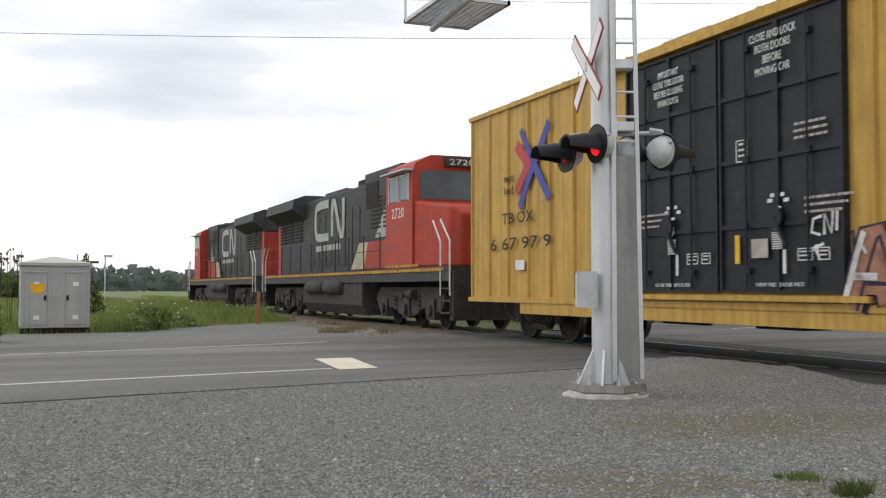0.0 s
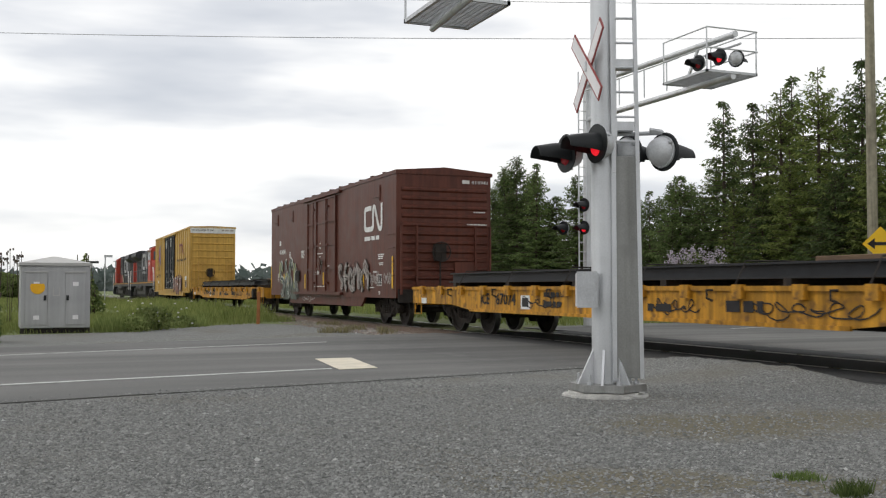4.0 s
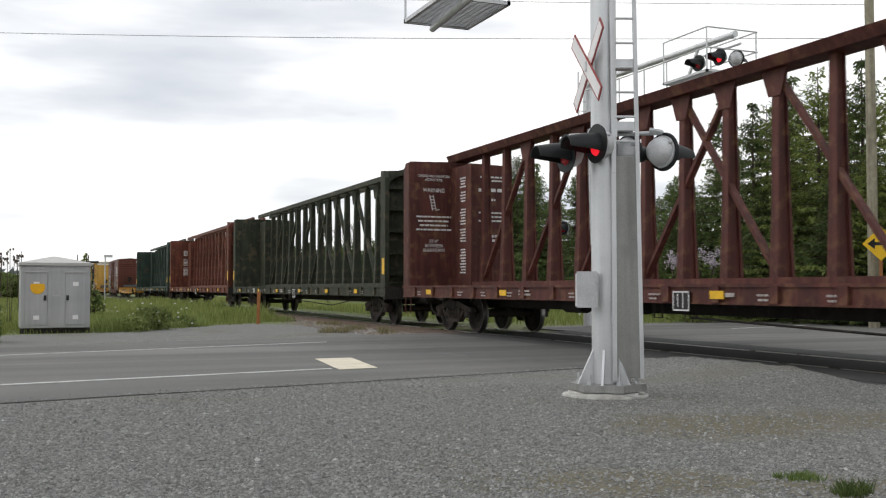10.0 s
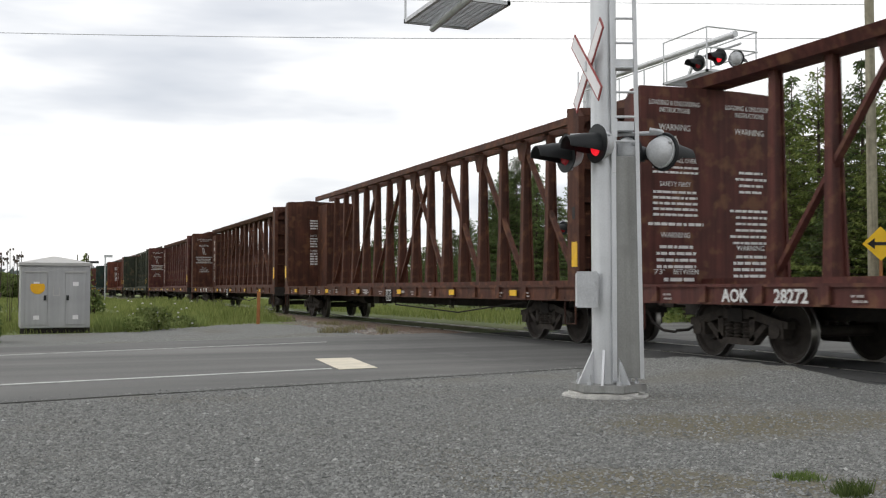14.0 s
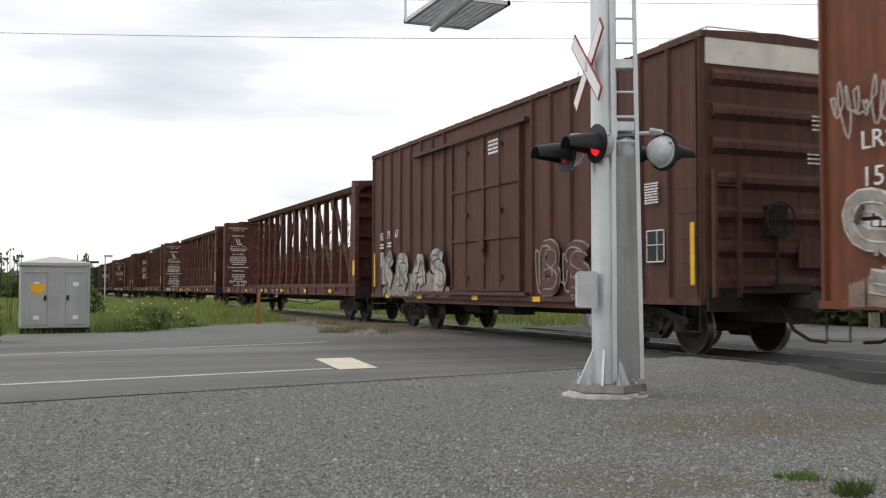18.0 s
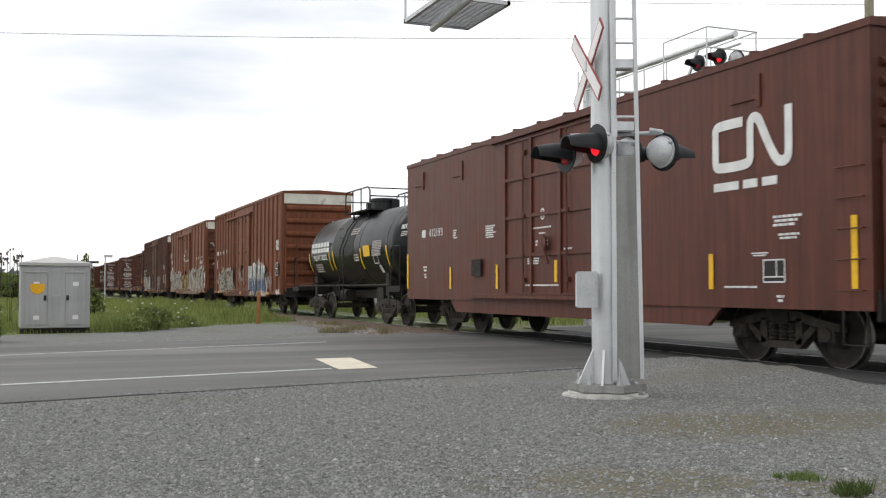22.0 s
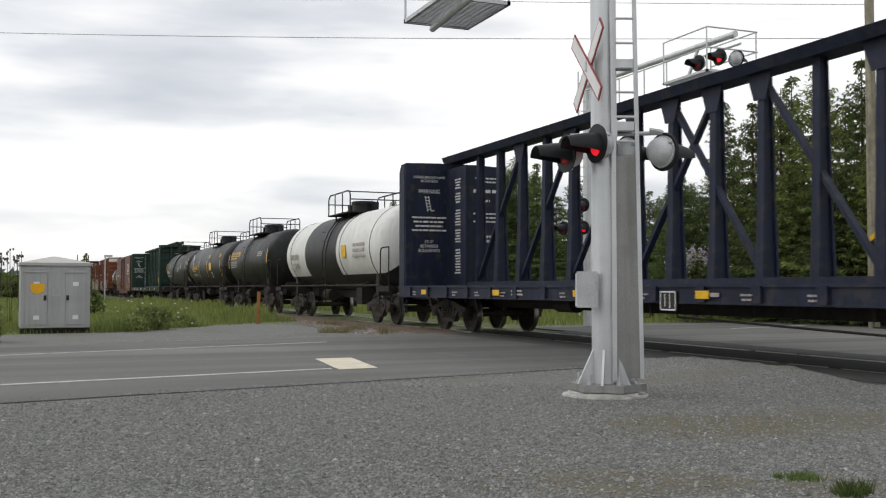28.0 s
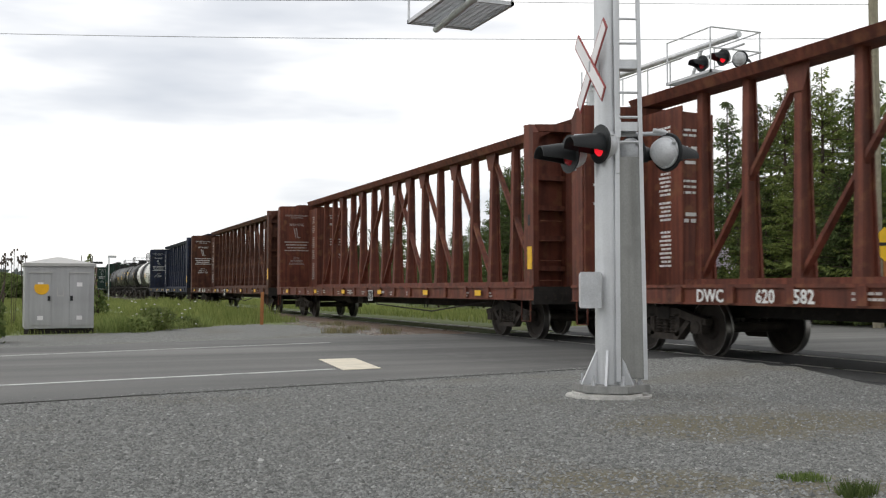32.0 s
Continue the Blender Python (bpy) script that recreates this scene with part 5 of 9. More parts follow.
def tankcar(y0, L, paint, label, style):
    """A tank on a stub underframe: shell with dished heads, top platform with railing, dome, ladder, saddles."""
    car = railcar("tank_car", label, "tank car", y0)
    R, zc = style.get("R", 1.32), style.get("zc", 2.35)
    a0, a1 = -style.get("lead", 0.85), -L + style.get("tail", 0.85)
    prof, dish = [], 0.62
    n = 8
    ln = abs(a1 - a0)
    for i in range(n + 1):
        t = math.pi / 2 * i / n
        prof.append((dish * (1 - math.sin(t)) / ln, max(0.02, R * math.cos(t))))
    prof = prof[::-1]
    rings = [(p, r) for p, r in prof] + [(1 - p, r) for p, r in prof[::-1]]
    if style.get("slope"):
        # shell slopes a little towards the middle
        rings = prof + [(0.5, R * 1.03)] + [(1 - p, r) for p, r in prof[::-1]]
    shell = part("tank_shell", Solid().lathe((0, a0, zc), (0, a1, zc), rings, 48), paint, car, smooth=True)
    band = ("weld", R)
    if band not in SHARED:
        SHARED[band] = Solid().lathe((0, -0.03, 0), (0, 0.03, 0), [(0, R + 0.002), (0.2, R + 0.010), (0.8, R + 0.010), (1, R + 0.002)], 48).mesh("weld_band", UNDER if paint is TANKWHITE else paint, True)
    for f in (0.1, 0.36, 0.64, 0.9):
        part("weld_band", SHARED[band], None, shell, m=pose(0, a0 + (a1 - a0) * f, zc))
    if style.get("band"):
        c, w = style["band"]
        part("paint_band", Solid().lathe((0, c + w / 2, zc), (0, c - w / 2, zc), [(0, R + 0.012), (1, R + 0.012)], 48, False), TANKBLACK, shell, "black band round the white tank", True)
    if style.get("belly"):
        ang = [radians(a) for a in range(-142, -37, 8)]
        full = [(a0 + (a1 - a0) * p_, r_) for p_, r_ in rings]
        bl = Solid().loft([[(math.cos(a) * (r_ + 0.010), yy, zc + math.sin(a) * (r_ + 0.010)) for a in ang] + [(math.cos(a) * r_ * 0.99, yy, zc + math.sin(a) * r_ * 0.99) for a in reversed(ang)] for yy, r_ in full])
        part("belly_paint", bl, TANKBLACK, shell, "black lower half of the tank", True)
    for f, wd, lo_a, hi_a in style.get("patches", ()):
        # smoother repainted areas wrap the upper side
        p = Solid()
        y1, y2 = a0 + (a1 - a0) * f, a0 + (a1 - a0) * f - wd
        ang = [radians(a) for a in range(lo_a, hi_a, 6)]
        p.loft([[(math.cos(a) * (R + e), yy, zc + math.sin(a) * (R + e)) for a in ang] + [(math.cos(a) * (R + e - 0.01), yy, zc + math.sin(a) * (R + e - 0.01)) for a in reversed(ang)] for yy, e in ((y1, 0.008), (y2, 0.008))])
        part("repainted_patch", p, mat("dull_grey_black_patch", (0.034, 0.036, 0.036), 0.6, var=0.2), shell, smooth=True)
    # underframe, saddles, running board
    part("underframe", Solid().box(-0.3, 0.3, -L - 0.05, 0.05, 0.75, 1.0), UNDER, car)
    for y in (-2.1, -L + 2.1):
        part("tank_saddle", Solid().box(-0.5, 0.5, y - 1.1, y + 1.1, 0.8, 1.35).box(-1.08, 1.08, y - 0.14, y + 0.14, 0.85, 1.52), UNDER, car)
    for y in (0.0, -L + 0.9):
        part("end_platform", Solid().box(XS + 0.1, -XS - 0.1, y - 0.9, y, 1.06, 1.12).box(XS + 0.1, XS + 0.16, y - 0.9, y, 0.98, 1.14), UNDER, car)
    for e, y in ((-0.1, -0.1), (-L + 0.85, -L + 0.1)):
        rail = Solid().tube([(XS + 0.14, e, 1.1), (XS + 0.14, e, 2.08), (XS + 0.14, e - 0.06, 2.2), (XS + 0.14, e - 0.18, 2.25), (XS + 0.14, e - 0.75, 2.25)], 0.02, 6)
        rail.tube([(XS + 0.14, y, 2.25), (XS + 0.14, y, 1.1)], 0.018)
        part("handrail", rail, UNDER, car)
        part("sill_step", Solid().tube([(XS + 0.11, y - 0.23, 1.06), (XS + 0.11, y - 0.23, 0.41), (XS + 0.11, y + 0.18, 0.41), (XS + 0.11, y + 0.18, 1.06)], 0.016, 5), UNDER, car)
    side = Solid().cyl((XS + 0.12, -0.9, 1.16), (XS + 0.12, -L + 0.9, 1.16), 0.03, 6)
    for f in (0.2, 0.4, 0.6, 0.8):
        y = -L * f
        side.beam((XS + 0.12, y, 1.16), (-0.9, y, zc - R * 0.75), 0.05, 0.05)
    part("side_rail", side, UNDER, car)
    # top platform round the dome
    c = style.get("dome", -L / 2)
    zt = zc + R
    p = Solid().box(-0.95, 0.95, c - 1.35, c + 1.35, zt - 0.06, zt - 0.02)
    for x in (-0.8, 0.8):
        p.beam((x, c - 0.8, zt - 0.04), (x * 0.95, c - 0.8, zc + R * 0.6), 0.05, 0.05).beam((x, c + 0.8, zt - 0.04), (x * 0.95, c + 0.8, zc + R * 0.6), 0.05, 0.05)
    part("top_platform", p, UNDER, car)
    h = zt - 0.02
    for x in (-0.92, 0.92):
        # one bent tube a side, its corners rounded
        bend = [(c - 1.32, h), (c - 1.32, h + 0.58), (c - 1.12, h + 0.70), (c + 1.12, h + 0.70), (c + 1.32, h + 0.58), (c + 1.32, h)]
        part("railing", Solid().tube([(x, y_, z_) for y_, z_ in bend], 0.024, 6), UNDER, car)
        for y in (c - 0.4, c + 0.5):
            part("railing_post", Solid().cyl((x, y, h), (x, y, h + 0.70), 0.02, 6), UNDER, car)
    for y, z_ in ((c - 1.32, h + 0.4), (c + 1.32, h + 0.4), (c - 1.26, h + 0.66)):
        part("railing_bar", Solid().cyl((-0.92, y, z_), (0.92, y, z_), 0.02, 6), UNDER, car)
    part("dome", Solid().lathe((0, c, zt - 0.05), (0, c, zt + 0.42), [(0, 0.42), (0.75, 0.42), (0.78, 0.46), (0.95, 0.46), (1, 0.40)], 20).box(-0.4, -0.2, c + 0.5, c + 0.7, zt, zt + 0.3).box(0.1, 0.3, c - 0.7, c - 0.5, zt, zt + 0.35), TANKBLACK, car, smooth=False)
    lad = Solid()
    for y in (c - 0.2, c + 0.2):
        pts = [(XS + 0.1, y, 0.55), (XS + 0.1, y, zc)] + [(-(R + 0.07) * math.cos(radians(a)), y, zc + (R + 0.07) * math.sin(radians(a))) for a in (15, 30, 45, 60, 75)]
        lad.tube(pts, 0.02, 6)
    for i in range(9):
        z = 0.6 + i * 0.3
        lad.cyl((XS + 0.1, c - 0.2, z), (XS + 0.1, c + 0.2, z), 0.014, 5)
    if style.get("ladder", True):
        part("ladder", lad, UNDER, car)
    part("bottom_outlet", Solid().cyl((0, c, zc - R - 0.35), (0, c, zc - R + 0.05), 0.18, 10), UNDER, car)
    part("brake_valve", Solid().box(-0.9, -0.1, c - 2.6, c - 2.0, 0.55, 1.1), UNDER, car)
    part("air_reservoir", Solid().cyl((-0.7, c + 1.4, 0.85), (-0.7, c + 2.2, 0.85), 0.2, 12), UNDER, car, smooth=True)
    # writing lies on the curved shell: thin plates turned to the shell's slope

    def on_shell(y, angle):
        a = radians(angle)
        n_ = Vector((-math.cos(a), 0, math.sin(a)))
        upv = Vector((math.sin(a), 0, math.cos(a)))
        q = Vector((0, y, zc)) + n_ * (R + 0.016)
        return Matrix(((0, upv.x, n_.x, q.x), (-1, upv.y, n_.y, q.y), (0, upv.z, n_.z, q.z), (0, 0, 0, 1)))
    for y, a, rows, wd, hh, col in style.get("bars", ()):
        bars([(0, -i * hh * 1.7, wd, hh) for i in range(rows)], MATS[col], car, on_shell(y, a))
    for txt, y, a, size, wd, col in style.get("words", ()):
        words(txt, size, MATS[col], car, on_shell(y, a), width=wd, bold=0.005)
    for y, a, wd, hh, count in style.get("blocks", ()):
        # a word mark reduced to slanted blocks, each split by a slit
        s = Solid()
        for i in range(count):
            x0, w1 = wd * i / count, wd / count * 0.84
            for lo, hi in ((0.0, 0.42), (0.55, 1.0)):
                s.slab([(x0 + 0.18 * lo * hh, lo * hh), (x0 + w1 + 0.18 * lo * hh, lo * hh), (x0 + w1 + 0.18 * hi * hh, hi * hh), (x0 + 0.18 * hi * hh, hi * hh)], "z", -0.001, 0.002)
        part("logo_shape", s, WHITEP, car, "white slanted block logo", m=on_shell(y, a))
    if style.get("plume"):
        y, a, hh = style["plume"]
        s = Solid()
        ribbon(s, rounded([(0.30, 0), (0.10, 0.3), (0.12, 0.62)], 2), 0.14 * hh / 0.5)
        for i in range(4):
            ribbon(s, [(0.08 + 0.10 * i, 0.50 * hh), (0.04 + 0.115 * i, (0.86 + 0.05 * (i % 2)) * hh)], 0.075, 0.004)
        part("logo_shape", s, WHITEP, car, "white hand-shaped logo", m=on_shell(y, a))
    for y, a, wd, hh, col in style.get("plates", ()):
        part("placard", Solid().box(-wd / 2, wd / 2, -hh / 2, hh / 2, 0.0, 0.018 if col == "black_lettering" else 0.012), MATS[col], car, m=on_shell(y, a))
    for y in style.get("strips", ()):
        pts = []
        s = Solid()
        for a in range(*style.get("arc", (-12, 19, 6))):
            pts.append((-(R + 0.014) * math.cos(radians(a)), zc + (R + 0.014) * math.sin(radians(a))))
        for (x0, z0), (x1, z1) in zip(pts, pts[1:]):
            s.add([(x0, y - 0.05, z0), (x0, y + 0.05, z0), (x1, y + 0.05, z1), (x1, y - 0.05, z1)], [(0, 1, 2, 3)])
        part("reflector", s, YELREF, car)
    truck(car, -style.get("front_truck", 2.1)), truck(car, -L + style.get("rear_truck", 2.1))
    couplers(car, L)
    return car


def locomotive(y0, L, cab_rear, label):
    """A six-axle road diesel. cab_rear: it runs with its long hood leading, cab at the rear."""
    car = railcar("locomotive", label, "locomotive", y0)
    f = (lambda u: -L + u) if cab_rear else (lambda u: -u)      # u: distance from the nose end

    def bx(s, x0, x1, u0, u1, z0, z1):
        a, b = sorted((f(u0), f(u1)))
        return s.box(x0, x1, a, b, z0, z1)
    deck = 1.62
    part("frame", bx(bx(Solid(), -1.5, 1.5, 0.3, L - 0.3, 1.25, deck), -1.52, 1.52, 0.3, L - 0.3, deck - 0.10, deck), LOCOBLACK, car)
    part("sill_stripe", bx(Solid(), -1.53, -1.522, 0.6, L - 0.6, 1.50, 1.58), FLATYEL, car, "yellow stripe along the frame")
    # hood
    h = bx(Solid(), -0.95, 0.95, 5.4, L - 1.0, deck, 4.40)
    bx(h, -1.05, 1.05, 5.0, 8.4, deck, 4.68)
    part("hood", h, LOCOBLACK, car, "black long hood with doors", bevel=0.05)
    rad = Solid()
    a, b = sorted((f(L - 5.6), f(L - 0.9)))
    rad.slab([(-1.5, 4.12), (-1.45, 4.50), (-1.0, 4.66), (1.0, 4.66), (1.45, 4.50), (1.5, 4.12), (0.9, 3.70), (-0.9, 3.70)], "y", a, b)
    part("radiator_wing", rad, LOCOBLACK, car, "flared black radiator section")
    top = Solid()
    for u in (9.0, 10.6):
        top.cyl((0, f(u), 4.38), (0, f(u), 4.62), 0.55, 16)
    bx(top, -0.6, 0.6, 12.0, 14.6, 4.38, 4.6)
    bx(top, -0.5, 0.5, 6.3, 7.8, 4.66, 4.8)
    part("roof_gear", top, LOCOBLACK, car)
    door = Solid().box(-0.012, 0.012, -0.36, 0.36, deck + 0.25, 3.75)
    for z in (deck + 0.4, 3.5):
        door.box(-0.03, 0.0, 0.28, 0.36, z, z + 0.12)
    dm = door.mesh("hood_door", LOCOBLACK)
    u = 8.7
    while u < L - 6.2:
        part("hood_door", dm, None, car, m=pose(-0.96, f(u), 0))
        u += 0.82
    for uu in (6.0, 7.2, L - 4.6, L - 3.2, L - 1.9):
        g = Solid()
        for i in range(8):
            g.box(-1.07 if uu < 8 else -1.0, -0.94, f(uu) - 0.5, f(uu) + 0.5, 2.9 + 0.13 * i, 2.96 + 0.13 * i)
        part("grille", g, UNDER, car)
    # cab and nose
    a, b = sorted((f(2.85), f(5.0)))
    c = Solid()
    c.slab([(-1.5, deck), (-1.5, 4.16), (-1.40, 4.42), (-0.95, 4.64), (0.95, 4.64), (1.40, 4.42), (1.5, 4.16), (1.5, deck)], "y", a, b)
    part("cab", c, LOCORED, car, "red driver's cab")
    s = 1 if not cab_rear else -1
    nose = Solid()
    nose.loft([[(-1.45, f(2.9), deck), (-1.45, f(2.9), 3.40), (1.45, f(2.9), 3.40), (1.45, f(2.9), deck)],
               [(-1.25, f(1.0), deck), (-1.2, f(1.0), 3.15), (1.2, f(1.0), 3.15), (1.25, f(1.0), deck)],
               [(-1.0, f(0.75), deck), (-0.95, f(0.75), 2.95), (0.95, f(0.75), 2.95), (1.0, f(0.75), deck)]])
    part("nose", nose, LOCORED, car, "sloped red nose", bevel=0.06)
    glass = mat("dark_cab_glass", (0.10, 0.13, 0.15), 0.08, var=0.1, bump=0.0)
    gs = Solid()
    ys_ = f(2.85) + s * 0.02
    gs.slab([(-1.28, 3.45), (1.28, 3.45), (1.28, 4.12), (1.12, 4.22), (-1.12, 4.22), (-1.28, 4.12)], "y", min(ys_, f(2.85)), max(ys_, f(2.85)))
    part("windshield", gs, glass, car)
    sw = bx(bx(Solid(), -1.515, -1.49, 3.10, 3.80, 3.46, 4.10), -1.515, -1.49, 3.98, 4.68, 3.46, 4.10)
    part("side_window", sw, glass, car)
    fr = Solid()
    for u0 in (3.05, 3.93):
        bx(fr, -1.53, -1.50, u0, u0 + 0.05, 3.42, 4.10), bx(fr, -1.53, -1.50, u0 + 0.73, u0 + 0.78, 3.42, 4.10), bx(fr, -1.53, -1.50, u0, u0 + 0.78, 4.10, 4.15)
    part("window_frame", fr, GALV, car)
    part("sunshade", bx(Solid(), -1.75, -1.49, 2.8, 4.8, 4.20, 4.24), GALV, car, "grey sun shade over the cab window")
    part("number_board", Solid().slab([(-0.58, 4.34), (0.58, 4.34), (0.58, 4.60), (-0.58, 4.60)], "y", min(f(2.85), f(2.7)), max(f(2.85), f(2.7))), LOCOBLACK, car)
    if cab_rear:
        words("2720", 0.22, WHITEP, car, place("rear", -0.5, f(2.7) - 0.006, 4.38), width=0.72)
    words("2720", 0.40, WHITEP, car, place("side", -1.506, f(3.0) + (1.5 if cab_rear else 0), 3.0), width=1.0)
    # white slash, red lower stripe and block logo on the hood
    for q, paint in (([(9.8, 1.68), (8.4, 1.68), (8.0, 2.52), (8.9, 2.52)], CREAM), ([(8.4, 1.68), (5.05, 1.68), (5.05, 2.75), (6.5, 2.52), (8.0, 2.52)], LOCORED), ([(7.3, 2.62), (6.3, 2.62), (6.3, 3.55)], LOCOGREY)):
        part("hood_stripe", Solid().slab([(f(u_), z_) for u_, z_ in q], "x", -1.062, -1.052), paint, car)
    # intake box with a dark grille behind the cab, exhaust stack and brass bell
    part("intake_grille", bx(Solid(), -1.07, -1.055, 7.0, 8.2, 3.55, 4.35), UNDER, car)
    part("exhaust_stack", bx(Solid(), -0.5, 0.5, 9.4, 10.8, 4.38, 4.72), UNDER, car)
    k = Solid()
    zig = [(0.9, 1.0), (0.25, 1.0), (0.05, 0.85), (0.05, 0.15), (0.25, 0.0), (0.9, 0.0)], [(1.12, 0.0), (1.12, 1.0), (1.30, 1.0), (1.58, 0.0), (1.78, 0.0), (1.78, 1.05)]
    for line in zig:
        ribbon(k, rounded([(2.1 * px_, 1.2 * py_) for px_, py_ in line], 1), 0.30)
    lu = 14.7 if cab_rear else 9.6
    part("logo_shape", k, LOCOGREY, car, "white banded railway logo shape", m=place("side", -0.985, f(lu), 2.90))
    bars([(0, 0, 3.2, 0.2)], LOCOGREY, car, place("side", -0.985, f(lu) - 0.2, 2.42))
    part("cab_stripe", bx(Solid(), -1.51, -1.50, 2.4, 5.0, deck + 0.02, deck + 0.09), FLATYEL, car)
    part("hood_end", bx(Solid(), -0.97, 0.97, L - 1.55, L - 0.97, deck + 0.02, 3.66), LOCORED, car, "red end of the long hood")
    # railings and steps
    rl = Solid()
    u = 5.6
    pts = []
    while u < L - 0.9:
        rl.cyl((-1.47, f(u), deck), (-1.47, f(u), deck + 1.05), 0.018, 5)
        u += 1.55
    rl.cyl((-1.47, f(5.6), deck + 1.05), (-1.47, f(L - 1.0), deck + 1.05), 0.018, 5).cyl((-1.47, f(5.6), deck + 0.55), (-1.47, f(L - 1.0), deck + 0.55), 0.014, 5)
    part("railing", rl, LOCOBLACK, car)
    for uu, sg in ((0.55, 1), (L - 0.55, -1)):
        stp = Solid()
        for i in range(4):
            bx(stp, -1.5, -1.15, uu - 0.28, uu + 0.28, 0.45 + 0.3 * i, 0.49 + 0.3 * i)
        bx(stp, -1.5, -1.47, uu - 0.30, uu - 0.27, 0.42, deck), bx(stp, -1.5, -1.47, uu + 0.27, uu + 0.30, 0.42, deck)
        part("step_well", stp, LOCOBLACK, car)
        hr = Solid()
        hr.tube([(-1.5, f(uu - 0.3), 0.9), (-1.5, f(uu - 0.3), deck + 0.6), (-1.5, f(uu - 0.3 + 0.6 * sg), deck + 1.15)], 0.022, 6)
        hr.tube([(-1.5, f(uu + 0.3), 0.9), (-1.5, f(uu + 0.3), deck + 0.6), (-1.5, f(uu + 0.3 + 0.5 * sg), deck + 1.15)], 0.022, 6)
        part("handrail", hr, WHITEP, car)
    for uu in (0.25, L - 0.25):
        a, b = sorted((f(uu - 0.12), f(uu + 0.12)))
        part("pilot", Solid().slab([(-1.45, 0.30), (1.45, 0.30), (1.45, 1.5), (-1.45, 1.5)], "y", a, b), LOCOBLACK, car)
    tank = Solid()
    a, b = sorted((f(7.3), f(L - 7.3)))
    tank.slab([(-1.25, 0.24), (-1.46, 0.55), (-1.46, 1.28), (1.46, 1.28), (1.46, 0.55), (1.25, 0.24)], "y", a, b)
    part("fuel_tank", tank, LOCODUST, car, "long grey dusty fuel tank")
    for u0 in (9.3, 11.6):
        at = Solid().lathe((-1.42, f(u0), 1.10), (-1.42, f(u0 + 2.1), 1.10), [(0, 0.05), (0.03, 0.20), (0.08, 0.25), (0.92, 0.25), (0.97, 0.20), (1, 0.05)], 16)
        part("air_tank", at, LOCODUST, car, smooth=True)
    gear_meshes()
    for uc in (4.0, L - 4.0):
        t = part("truck", Solid().box(-0.9, 0.9, f(uc) - 2.3, f(uc) + 2.3, 0.65, 0.95), UNDER, car, "three-axle locomotive truck")
        sf = Solid()
        sf.slab([(-2.7, 0.80), (-2.3, 1.10), (2.3, 1.10), (2.7, 0.80), (2.45, 0.45), (1.2, 0.55), (0.6, 0.34), (-0.6, 0.34), (-1.2, 0.55), (-2.45, 0.45)], "x", -1.20, -1.05)
        for yy in (-1.85, 0, 1.85):
            sf.box(-1.26, -1.03, yy - 0.26, yy + 0.26, 0.26, 0.80)
            sf.cyl((-1.05, yy, 0.50), (-1.34, yy, 0.50), 0.15, 12)
        for yy in (-0.95, 0.95):
            sf.lathe((-1.16, yy, 0.45), (-1.16, yy, 0.95), [(i / 8, 0.12 if i % 2 else 0.08) for i in range(9)], 10)
        part("sideframe", sf, LOCODUST, t, m=pose(0, f(uc), 0))
        part("brake_cylinder", Solid().cyl((-1.28, f(uc) - 0.75, 0.92), (-1.28, f(uc) - 0.30, 0.92), 0.13, 10), LOCODUST, t)
        part("equalizer", Solid().beam((-1.23, f(uc) + 0.3, 0.86), (-1.23, f(uc) + 1.7, 0.96), 0.05, 0.12), LOCODUST, t)
        for yy in (-1.85, 0, 1.85):
            w = part("wheelset", SHARED["wheelset"], None, t, m=pose(0, f(uc) + yy, 0.457))
            AXLES.append((w, car, f(uc) + yy))
    couplers(car, L)
    return car


